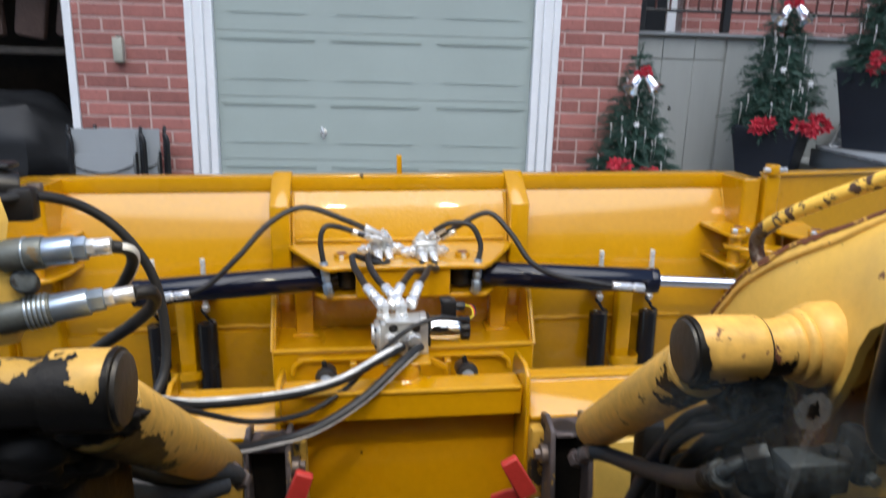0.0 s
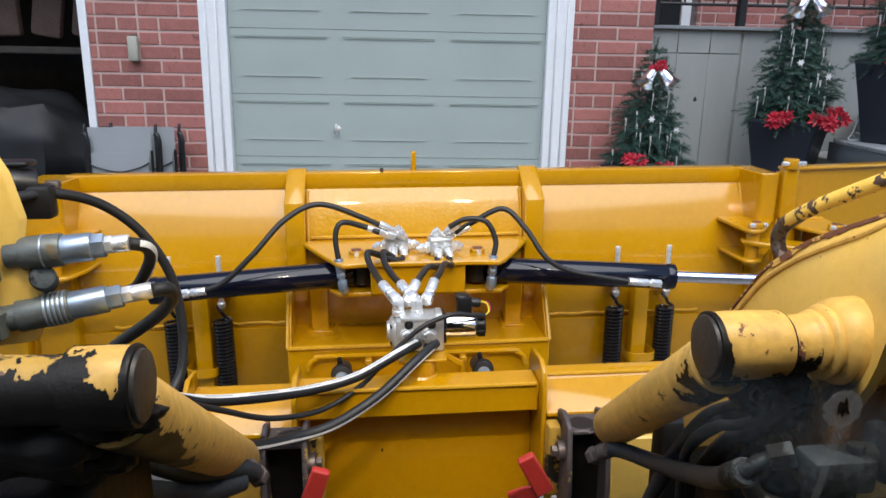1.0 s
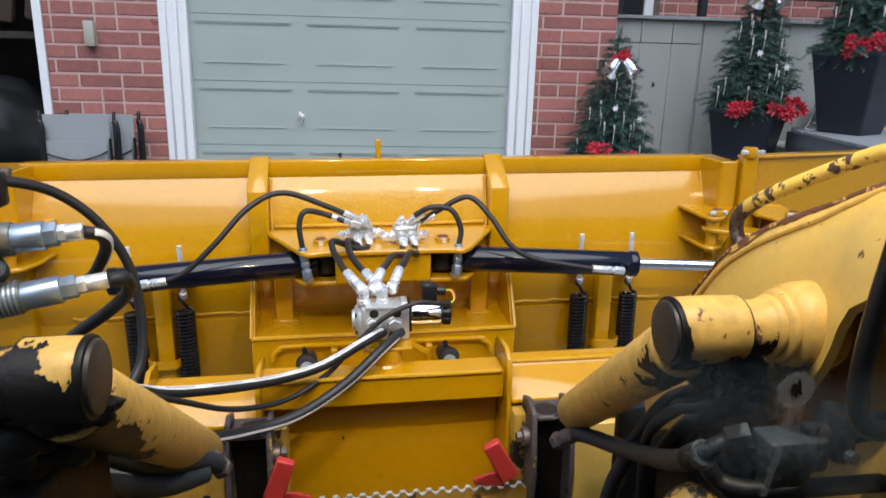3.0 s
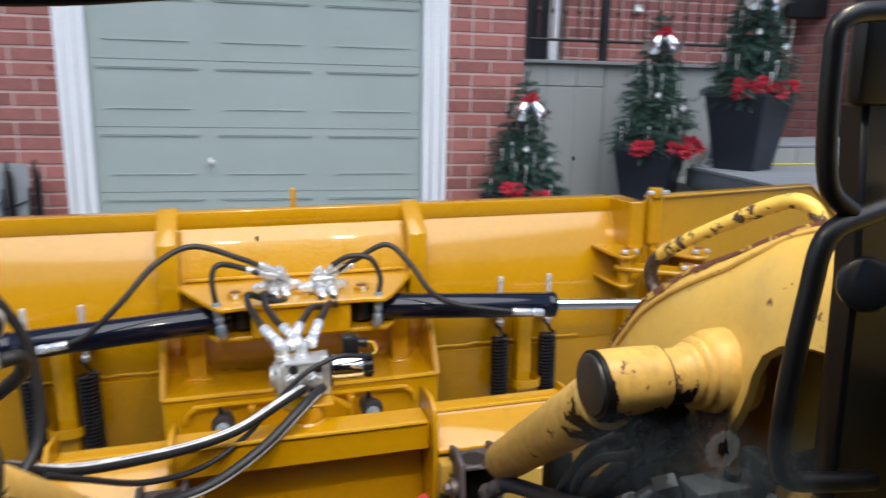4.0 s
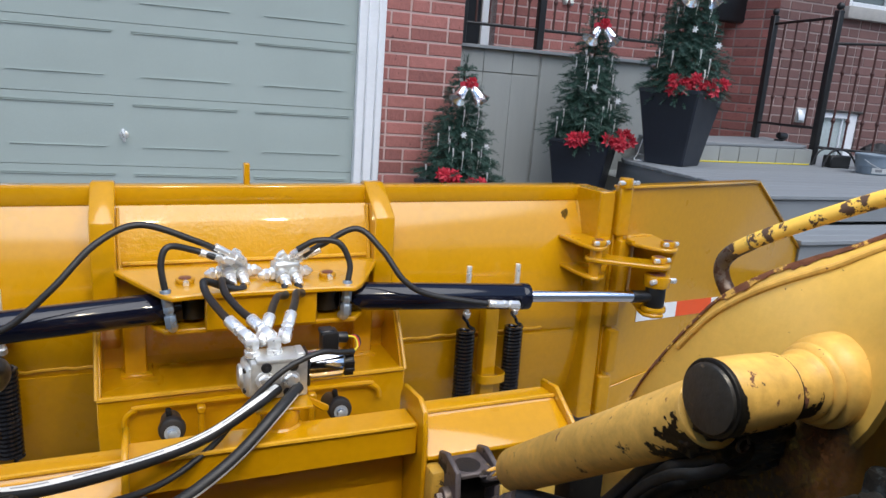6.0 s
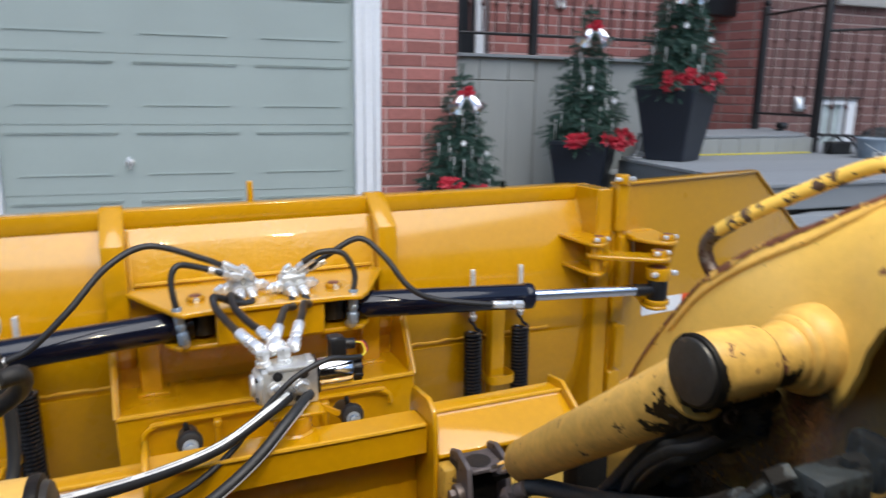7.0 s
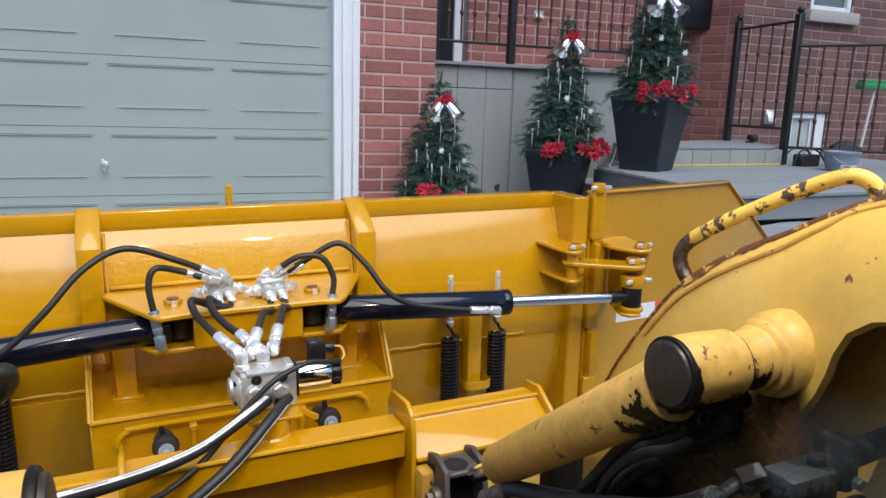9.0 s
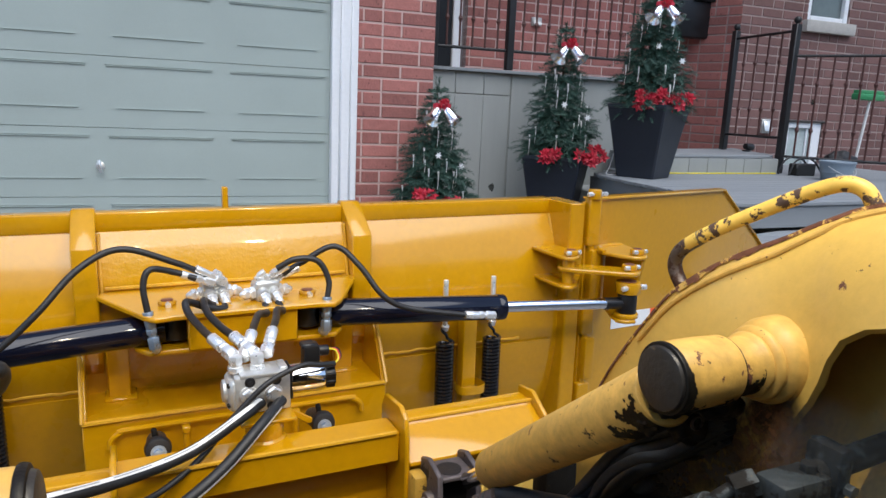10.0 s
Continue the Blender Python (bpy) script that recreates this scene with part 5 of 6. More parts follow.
    bm = loft([[o(x, yb + r * math.cos(2 * math.pi * k / 48), zb + r * math.sin(2 * math.pi * k / 48)) for k in range(48)]
               for x, r in ((0.268, R - 0.002), (0.272, R), (0.29, R + 0.0006), (0.32, R + 0.0004), (xe - 0.010, R - 0.0008), (xe - 0.004, R - 0.0004), (xe - 0.001, R - 0.0018), (xe, R - 0.004))])
    boss = part("cross_tube", bm, ARM_WORN, loader, "yellow pivot tube")
    flare = [(xe - 0.004, R - 0.0070), (xe + 0.016, R - 0.0068), (xe + 0.032, R - 0.0060), (0.389, R - 0.0050), (0.392, R - 0.0022), (0.396, R - 0.0008), (0.400, R - 0.0030), (0.403, R + 0.0030), (0.408, R + 0.0055), (0.413, R + 0.0026), (0.418, R + 0.0092), (0.43, R + 0.013), (0.47 + arm_out, R + 0.015)]
    ring = [(math.cos(2 * math.pi * k / 56), math.sin(2 * math.pi * k / 56)) for k in range(56)]
    part("tube_sleeve", loft([[o(x, yb + r * c, zb + r * d_) for c, d_ in ring] for x, r in flare]), ARM_FILTHY if dirty else ARM_WORN, boss, "sleeve welded to the arm", smooth=60)
    part("seam_ring", tube([o(xe + 0.0006 + 0.0008 * noise.noise(Vector((k * 0.7, s, 0))), yb + (R - 0.0036) * math.cos(2 * math.pi * k / 48), zb + (R - 0.0036) * math.sin(2 * math.pi * k / 48)) for k in range(49)], lambda u: 0.0013 + 0.0009 * noise.noise(Vector((u * 30, s, 1))), 6, 1, smooth_path=False), GREASE_AND_SHADE, boss, "dark crease where sleeve and tube meet")
    bm = cyl(o(0.258, yb, zb), o(0.269, yb, zb), R - 0.003, seg=48, bevel=0.004)
    part("end_cap", bm, CAPM, boss, "worn black end cap")
    part("grease_collar", smear(o(0.266, yb, zb), o(0.279, yb, zb), R + 0.0016, 1.0, 21, 0.75, 60, fade=1.6, nu=40), GREASE_AND_SHADE, boss, "ragged black grease round the cap")
    part("cap_ring", cyl(o(0.263, yb, zb), o(0.2705, yb, zb), R + 0.0012, seg=48, bevel=0.002), GREASE_AND_SHADE, boss)
    # tilt cylinder
    a, b = Vector(o(0.30, -1.335, 0.935)), Vector(cyl_end)
    d = (b - a).normalized()
    bm = cyl(a + d * 0.02, b, 0.042, seg=40, bevel=0.005)
    tc = part("tilt_cylinder", bm, ARM_WORN, loader, "yellow tilt cylinder barrel")
    part("gland", cyl(b - d * 0.012, b + d * 0.014, 0.036, seg=32, bevel=0.006), ARM_DIRTY, tc)
    part("rod", cyl(b, b + d * 0.16, 0.02, seg=24), CHROME, tc)
    # grease on the pivots and barrels, plus painted underside shade on the left barrel
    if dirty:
        part("grease_film", smear(o(0.2705, yb, zb), o(0.322, yb, zb), R + 0.0012, 0.58, 3, 0.9, 34, fade=-1.1), GREASE_AND_SHADE, boss, "black film over the yellow paint, mostly grease")
        part("grease_film", smear(o(0.324, yb, zb), o(0.39, yb, zb), R - 0.0052, 0.86, 4, 0.9, 24), GREASE_AND_SHADE, boss, "black film over the yellow paint, mostly grease")
        # black film painted on for this barrel's soft underside shade
        part("grease_film", smear(a + d * 0.02, a + d * 0.30, 0.0424, 0.30, 5, 0.4, 26, fade=0.6), GREASE_AND_SHADE, tc, "black film over the yellow paint, mostly grease")
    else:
        part("grease_film", smear(o(0.2705, yb, zb), o(0.353, yb, zb), R + 0.0012, 0.16, 8, 0.7, 34), GREASE_AND_SHADE, boss, "black film over the yellow paint, mostly grease")
        part("grease_film", smear(o(0.354, yb, zb), o(0.392, yb, zb), R - 0.0052, 0.46, 9, 0.8, 40), GREASE_AND_SHADE, boss, "black film over the yellow paint, mostly grease")
        part("grease_film", smear(a + d * 0.025, a + d * 0.20, 0.0424, 0.44, 11, 0.9, 34, fade=1.5), GREASE_AND_SHADE, tc, "black film over the yellow paint, mostly grease")
    part("paint_rim", smear(o(xe - 0.002, yb, zb), o(xe + 0.012, yb, zb), R - 0.0060, 0.75, 14, 1.0, 45, nu=34), GREASE_AND_SHADE if dirty else RUST, boss)
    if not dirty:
        # one greasy patch, two that only darken the low edge, one rusty
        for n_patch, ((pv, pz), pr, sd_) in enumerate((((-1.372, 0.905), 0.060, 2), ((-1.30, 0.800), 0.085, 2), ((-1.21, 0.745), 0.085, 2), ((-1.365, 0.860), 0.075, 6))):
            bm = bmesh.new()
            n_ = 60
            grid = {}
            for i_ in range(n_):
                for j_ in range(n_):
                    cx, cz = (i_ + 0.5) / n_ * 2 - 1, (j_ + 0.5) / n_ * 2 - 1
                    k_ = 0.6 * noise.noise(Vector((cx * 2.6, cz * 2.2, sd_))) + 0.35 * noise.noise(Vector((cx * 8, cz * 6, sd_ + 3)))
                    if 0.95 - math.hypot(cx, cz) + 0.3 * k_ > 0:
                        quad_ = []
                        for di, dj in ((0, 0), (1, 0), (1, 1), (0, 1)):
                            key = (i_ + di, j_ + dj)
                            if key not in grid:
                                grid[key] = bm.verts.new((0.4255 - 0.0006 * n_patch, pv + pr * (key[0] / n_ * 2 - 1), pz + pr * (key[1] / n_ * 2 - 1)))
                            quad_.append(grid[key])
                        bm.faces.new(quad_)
            part("arm_film", bm, SOFT_DARK if sd_ == 2 else SOOT, arm, "soft film of grease, rust and dark tone on the arm")
    # quick-attach coupler bracket
    for x in (0.302, 0.395):
        poly = [q(x, -0.60, 0.475), q(x, -0.66, 0.46), q(x, -0.68, 0.30), q(x, -0.64, 0.05), q(x, -0.56, 0.05), q(x, -0.56, 0.46)]
        part("coupler_plate", prism(poly, (s * 0.012, 0, 0), 0.003), WORN_PLATE, loader, "worn steel coupler plate with yellow paint left")
    br_ = part("coupler_bridge", box(q(0.314, -0.660, 0.440), q(0.394, -0.575, 0.452), 0.003), WORN_PLATE, loader, "worn steel bridge with a pin hole")
    # black disc laid on top, its colour standing in for the hole's dark
    part("pin_hole", cyl(q(0.345, -0.622, 0.4515), q(0.345, -0.622, 0.4535), 0.029, seg=28), RUBBER, br_)
    # black box painted in for the shade between the open coupler plates
    part("coupler_core", box(q(0.314, -0.62, 0.06), q(0.394, -0.58, 0.44)), GREASE_AND_SHADE, loader)
    part("coupler_face", box(q(0.41, -0.665, 0.05), q(0.57, -0.645, 0.43), 0.004), ARM_DIRTY if dirty else ARM, loader, "yellow coupler plate")
    bm = hexnut(q(0.272, -0.63, 0.385), q(0.300, -0.63, 0.385), 0.014)
    cyl(q(0.285, -0.63, 0.385), q(0.312, -0.63, 0.385), 0.024, seg=20, bevel=0.004, bm=bm)
    part("coupler_bolt", bm, BARE, loader, "greasy coupler bolt")
    part("coupler_block", box(q(0.272, -0.60, 0.24), q(0.310, -0.55, 0.43), 0.010, 2), ARM_DIRTY, loader)
    # red lever
    p0, p1 = (Vector((0.243, -0.700, 0.322)), Vector((0.191, -0.706, 0.420))) if s > 0 else (Vector((-0.303, -0.700, 0.310)), Vector((-0.267, -0.706, 0.414)))
    ax_ = (p1 - p0).normalized()
    sd = ax_.cross(Vector((0, 1, 0))).normalized() * 0.0225
    dp = Vector((0, 0.011, 0))
    lev = part("latch_lever", loft([[p0 + ax_ * k * (p1 - p0).length + sd * w_ - dp, p0 + ax_ * k * (p1 - p0).length - sd * w_ - dp,
                                     p0 + ax_ * k * (p1 - p0).length - sd * w_ + dp, p0 + ax_ * k * (p1 - p0).length + sd * w_ + dp]
                                    for k, w_ in ((0.0, 0.92), (0.04, 1.0), (0.5, 0.96), (0.96, 0.9), (1.0, 0.82))]), RED, loader, "red rubber-gripped latch lever")
    md = lev.modifiers.new("round", "BEVEL")
    md.width, md.segments = 0.007, 3
    foot = [p0 + Vector((-s * 0.015, 0.006, 0.012)), p0 + Vector((-s * 0.045, 0.016, 0.004)), p0 + Vector((-s * 0.085, 0.022, -0.014)), p0 + Vector((-s * 0.080, 0.022, -0.030)), p0 + Vector((-s * 0.01, 0.006, -0.028))]
    part("lever_foot", prism(foot, (0, 0.008, 0), 0.002), RED, lev, "flat red foot of the lever")
    return arm


arm_right = arm_side(1, 0.0, 0.0, 0.0, 0.0, (0.348, -0.825, 0.556), False)
arm_left = arm_side(-1, -0.087, -0.148, 0.047, 0.30, (-0.415, -0.84, 0.53), True)
# serrated step between the coupler plates
for z, y in ((0.265, -0.66), (0.212, -0.685)):
    prof_pts = []
    n = 20
    for k in range(n):
        x = -0.335 + 0.63 * k / n
        prof_pts += [(x, y, z + 0.001), (x + 0.005, y, z + 0.0045), (x + 0.008, y, z + 0.0115), (x + 0.0185, y, z + 0.0120), (x + 0.0215, y, z + 0.0050), (x + 0.027, y, z + 0.0008)]
    prof_pts += [(0.295, y, z), (0.295, y, z - 0.05), (-0.335, y, z - 0.05)]
    part("grip_step", prism(prof_pts, (0, 0.005, 0)), STEPM, loader, "serrated steel step edge")
    teeth = [(px_, y - 0.0015, pz) for px_, _, pz in prof_pts[:-3]]
    part("tooth_edge", loft([[(p[0], p[1], p[2] - 0.0022), (p[0], p[1], p[2] + 0.0015), (p[0], p[1] + 0.009, p[2] + 0.0015), (p[0], p[1] + 0.009, p[2] - 0.0022)] for p in teeth]), TOOTH, loader, "worn bright edge of the step teeth")
part("step_plate", box((-0.335, -0.683, 0.10), (0.295, -0.60, 0.205), 0.003), ARM_DIRTY, loader)

# bent guard bar on the right arm
GB = [(0.474, -1.163, 0.989), (0.470, -1.142, 1.014), (0.468, -1.136, 1.036), (0.468, -1.149, 1.058), (0.472, -1.181, 1.082), (0.490, -1.222, 1.110), (0.515, -1.281, 1.146), (0.530, -1.324, 1.169), (0.540, -1.349, 1.176), (0.548, -1.368, 1.168), (0.553, -1.380, 1.146)]
GUARD = mat("chipped_yellow_bar", (0.78, 0.52, 0.10), 0.45, var=0.15, scale=6, fine=60, bump=0.15, spot=(0.075, 0.045, 0.035), spot_scale=48, spot_at=0.545, spot_rough=0.7)
part("guard_bar", tube(GB, 0.0105, 14, 8), GUARD, loader, "bent steel guard bar with chipped yellow paint")
part("guard_bar_bare", tube(GB[:5], 0.0108, 14, 8), BARE, loader, "worn bare end of the guard bar")

# ---- planters and decorated trees ----


def planter(m, label):
    """A tall square tapered pot with a rolled rim."""
    p = thing("planter", label, "planter", "dark planters on the steps", m=m)
    h, b, t = 0.56, 0.155, 0.235

    def sq(r, z):
        c = 0.012
        return [(-r + c, -r, z), (r - c, -r, z), (r, -r + c, z), (r, r - c, z), (r - c, r, z), (-r + c, r, z), (-r, r - c, z), (-r, -r + c, z)]
    part("pot", loft([sq(b - 0.006, 0), sq(b, 0.006), sq((b + t) / 2, h / 2), sq(t, h - 0.03), sq(t + 0.004, h - 0.028), sq(t + 0.004, h - 0.004), sq(t - 0.004, h), sq(t - 0.02, h), sq(t - 0.03, h - 0.06)]), PLANTER, p, smooth=20)
    part("soil", loft([sq(t - 0.032, h - 0.09), sq(t - 0.032, h - 0.05)]), WOOD, p)
    return p


def lumps(center, size, seed, rough_=1.0):
    """A caked lump of grease."""
    bm = bmesh.new()
    bmesh.ops.create_icosphere(bm, subdivisions=4, radius=1.0)
    for v in bm.verts:
        k = 1 + rough_ * 0.30 * noise.noise(v.co * 2.2 + Vector((seed, 0, 0))) + rough_ * 0.12 * noise.noise(v.co * 7 + Vector((0, seed, 0)))
        v.co = Vector((center[0] + v.co.x * size[0] * k, center[1] + v.co.y * size[1] * k, center[2] + v.co.z * size[2] * k))
    return bm


def bell(bm, top, axis, size):
    """A bell turned from a profile, hung from top along axis."""
    prof_b = [(0.08, 0.0), (0.20, 0.04), (0.27, 0.18), (0.30, 0.45), (0.35, 0.70), (0.44, 0.90), (0.50, 1.0), (0.47, 1.0), (0.40, 0.90), (0.30, 0.68), (0.12, 0.55)]
    q = Vector(axis).normalized().to_track_quat("Z", "Y").to_matrix()
    rows = []
    for r, z in prof_b:
        rows.append([Vector(top) + q @ Vector((r * size * math.cos(a), r * size * math.sin(a), z * size)) for a in [2 * math.pi * k / 18 for k in range(18)]])
    loft(rows, bm=bm)


def petals(bm, c, facing, size, rng):
    """One poinsettia: two rings of pointed petals."""
    q = Vector(facing).normalized().to_track_quat("Z", "Y").to_matrix()
    for ring, (n, s, lift) in enumerate(((7, 1.0, 0.15), (5, 0.62, 0.45))):
        for k in range(n):
            a = 2 * math.pi * k / n + ring * 0.4 + rng.uniform(-.2, .2)
            d = Vector((math.cos(a), math.sin(a), lift + rng.uniform(-.15, .15)))
            w = Vector((-math.sin(a), math.cos(a), 0)) * 0.26 * s * size
            base, mid, tip = Vector((0, 0, 0)), d * 0.55 * s * size, Vector((d.x, d.y, d.z * 0.5)) * s * size * rng.uniform(.85, 1.1)
            v = [bm.verts.new(Vector(c) + q @ p) for p in (base, mid + w + Vector((0, 0, .01)), tip, mid - w + Vector((0, 0, .01)), mid)]
            bm.faces.new((v[0], v[1], v[4]))
            bm.faces.new((v[1], v[2], v[4]))
            bm.faces.new((v[2], v[3], v[4]))
            bm.faces.new((v[3], v[0], v[4]))


def star(bm, c, size):
    pts = []
    for k in range(12):
        r = size if k % 2 == 0 else size * 0.45
        a = math.pi * k / 6
        pts.append((c[0] + r * math.cos(a), c[1], c[2] + r * math.sin(a)))
    prism(pts, (0, 0.006, 0), bm=bm)


def needles(height, radius, seed):
    """A conical crown of drooping twigs set with short needles."""
    rng = random.Random(seed)
    verts, faces = [], []

    def quad(p, d, w):
        i = len(verts)
        verts.extend((p - w, p + w, p + d + w * 0.3, p + d - w * 0.3))
        faces.append((i, i + 1, i + 2, i + 3))

    def twig(p0, d, length, droop):
        n = max(4, int(length / 0.011))
        p = Vector(p0)
        step = d.normalized() * (length / n)
        side = step.cross(Vector((0, 0, 1))).normalized()
        for k in range(n):
            p = p + step + Vector((0, 0, -droop * k / n * length / n))
            for j in range(4):
                a = rng.uniform(0, 2 * math.pi)
                o_ = (side * math.cos(a) + side.cross(step).normalized() * math.sin(a))
                dd = (o_ * 0.85 + step.normalized() * 0.7).normalized() * rng.uniform(0.018, 0.032)
                quad(p, dd, dd.cross(step).normalized() * 0.0022)
    z = 0.0
    while z < height * 0.97:
        f = 1 - z / height
        r = radius * (0.10 + 0.90 * f ** 0.9)
        n = max(4, int(6 + 13 * f))
        for k in range(n):
            a = 2 * math.pi * (k + rng.uniform(-.35, .35)) / n + z * 17
            L = r * rng.uniform(0.72, 1.12)
            d = Vector((math.cos(a), math.sin(a), rng.uniform(-0.05, 0.35) + 0.5 * (1 - f)))
            p0 = Vector((0, 0, z + rng.uniform(-.015, .015)))
            twig(p0, d, L, 0.9)
            for b in range(int(2 + 4 * f)):
                t = rng.uniform(0.35, 0.9)
                aa = a + rng.choice((-1, 1)) * rng.uniform(0.45, 0.9)
                twig(p0 + d.normalized() * L * t, Vector((math.cos(aa), math.sin(aa), rng.uniform(-.1, .35))), L * 0.32 + 0.03, 0.6)
        z += 0.052
    for k in range(3):
        twig(Vector((0, 0, height * 0.93)), Vector((rng.uniform(-.2, .2), rng.uniform(-.2, .2), 1)), 0.10, 0)
    me = bpy.data.meshes.new("crown")
    me.from_pydata([tuple(v) for v in verts], [], faces)
    me.materials.append(NEEDLE)
    return me


def fir(m, height, radius, seed, flowers, label, bells_at=0.80):
    """An artificial fir with bells, bow, icicles, stars and poinsettias; its front faces -y."""
    rng = random.Random(seed)
    t = thing("decorated_tree", label, "christmas tree", "decorated trees in planters", m=m)
    crown = new("crown", needles(height, radius, seed))
    crown.parent = t
    part("trunk", cyl((0, 0, -0.05), (0, 0, height * 0.95), 0.016, 0.006, 10), WOOD, t)
    zb = height * bells_at
    rb = radius * (0.12 + 0.9 * (1 - bells_at)) + 0.035
    for s in (-1, 1):
        bm = bmesh.new()
        bell(bm, (s * 0.028, -rb - 0.015, zb + 0.085), (s * 0.52, -0.40, -0.76), 0.128)
        part("bell", bm, SILVER, t, "silver foil bell")
    bm = bmesh.new()
    for s in (-1, 1):
        loft([[(s * 0.0, -rb, zb + 0.085), (s * 0.0, -rb, zb + 0.105), (0, -rb - 0.01, zb + 0.105), (0, -rb - 0.01, zb + 0.085)],
              [(s * 0.035, -rb - 0.02, zb + 0.075), (s * 0.04, -rb - 0.02, zb + 0.125), (s * 0.04, -rb - 0.035, zb + 0.125), (s * 0.035, -rb - 0.035, zb + 0.075)],
              [(s * 0.065, -rb - 0.01, zb + 0.085), (s * 0.066, -rb - 0.01, zb + 0.115), (s * 0.066, -rb - 0.02, zb + 0.115), (s * 0.065, -rb - 0.02, zb + 0.085)]], bm=bm)
    petals(bm, (0, -rb - 0.03, zb + 0.125), (0, -1, 0.4), 0.036, rng)
    petals(bm, (0.03, -rb - 0.02, zb + 0.135), (0.5, -1, 0.5), 0.030, rng)
    part("bow", bm, POIN, t, "red fabric bow")
    for k in range(15):
        a = -math.pi / 2 + (k - 7) * 0.19 + rng.uniform(-.1, .1)
        z = height * rng.uniform(0.12, 0.78)
        r = radius * (0.10 + 0.9 * (1 - z / height) ** 0.9) * 1.0
        x, y = r * math.cos(a), r * math.sin(a)
        bm = tube([(x, y, z), (x + 0.003, y - 0.002, z - 0.05), (x - 0.002, y, z - rng.uniform(.11, .17))], lambda u: 0.0075 * (1 - 0.8 * u), 6, 4)
        part("icicle", bm, ICE, t, "silver icicle ornament")
    for x, zf in ((-0.02, 0.42), (0.17, 0.33)):
        r = radius * (0.10 + 0.9 * (1 - zf) ** 0.9)
        bm = bmesh.new()
        star(bm, (x * radius / 0.3, -math.sqrt(max(0.0, (r * 1.02) ** 2 - x * x)) - 0.01, zf * height), 0.028)
        part("star", bm, SNOWW, t, "white star ornament")
    for x, y, z, n in flowers:
        bm = bmesh.new()
        for k in range(n + 4):
            petals(bm, (x + rng.uniform(-.06, .06), y + rng.uniform(-.025, .025), z + rng.uniform(-.05, .045)), (rng.uniform(-.7, .7), -1, rng.uniform(-.2, .7)), rng.uniform(0.042, 0.064), rng)
        part("poinsettia", bm, POIN, t, "red fabric poinsettias")
    return t


TREES = [((1.93, 5.62), 0.0, 0.93, 0.30, 24), ((2.99, 5.60), 0.36, 1.05, 0.32, 31), ((3.53, 5.18), DZ + 0.001, 1.10, 0.31, 47)]
FLOWERS = [[(-0.14, -0.27, 0.06, 4), (0.1, -0.28, 0.03, 4)],
           [(-0.12, -0.30, 0.03, 5), (0.16, -0.29, 0.01, 6), (0.27, -0.18, 0.07, 4)],
           [(-0.10, -0.22, 0.065, 6), (0.0, -0.25, 0.07, 6), (0.11, -0.22, 0.06, 6), (0.20, -0.15, 0.065, 6)]]
for k, ((x, y), z, h, r, seed) in enumerate(TREES):
    ang = (40, 48, 28)[k]
    planter(pose(x, y, z, 0, 0, ang), "dark tapered square planter with a small decorated tree")
    zt = z + 0.53
    fir(pose(x, y, zt, 0, 0, (-8, -18, -25)[k]), h - 0.02, r, seed, FLOWERS[k], "small green tree with silver bells and red poinsettias", (0.70, 0.76, 0.60)[k])

# ---- small things on the porch ----
mb = thing("mailbox", "black metal mailbox on the brick wall", "mailbox")
part("body", box((5.365, 7.250, 2.160), (5.93, 7.38, 2.62), 0.02, 3), BLACK_SATIN, mb)
part("lid", box((5.60, 7.20, 2.56), (5.93, 7.40, 2.66), 0.015, 2), BLACK_SATIN, mb)
for x, y, z, w, h in ((3.80, 7.59, 2.21, 0.06, 0.045), (6.505, 6.885, 1.215, 0.075, 0.08)):
    o = thing("outlet_cover", "small grey outlet cover on the brick wall", "outlet cover")
    part("plate", box((x - w, y - 0.02, z - h), (x + w, y + 0.01, z + h), 0.006), ALLOY, o)
    part("flap", prism([(x - w * 0.8, y - 0.022, z + h * 0.8), (x + w * 0.8, y - 0.022, z + h * 0.8), (x + w * 0.8, y - 0.05, z - h * 0.7), (x - w * 0.8, y - 0.05, z - h * 0.7)], (0, 0.012, 0), 0.003), ALLOY, o)
bk = thing("bucket", "grey-blue bucket with a paper label on the deck", "bucket")
BX, BY = 5.43, 5.00


def ring_b(r, z, a0=0.0, a1=2 * math.pi, n=32):
    return [(BX + r * math.cos(a0 + (a1 - a0) * k / n), BY + r * math.sin(a0 + (a1 - a0) * k / n), z) for k in range(n)]


part("pail", loft([ring_b(r * 0.72, DZ + z * 1.15) for r, z in ((0.150, 0.001), (0.158, 0.004), (0.176, 0.055), (0.180, 0.057), (0.182, 0.065), (0.180, 0.070), (0.200, 0.128), (0.206, 0.128), (0.207, 0.142), (0.200, 0.146), (0.194, 0.142), (0.150, 0.02))]), BUCKET, bk, smooth=35)
part("label", loft([ring_b(r * 0.72, DZ + z * 1.15, -2.45, -1.1, 14) for r, z in ((0.163, 0.012), (0.1765, 0.052))], closed=False), STRIPE, bk, "pale paper label")
part("print", loft([ring_b(r * 0.72, DZ + z * 1.15, -2.25, -1.75, 8) for r, z in ((0.169, 0.024), (0.1755, 0.044))], closed=False), PRINT, bk, "blue-grey printed bar")
part("bail", tube([(BX + 0.151 * math.cos(a), BY + 0.151 * math.sin(a), DZ + 0.125 - 0.075 * math.sin((a + 2.9) / 2.6 * math.pi)) for a in [-2.9 + 0.26 * k for k in range(11)]], 0.003, 6), ALLOY, bk, "thin wire handle")
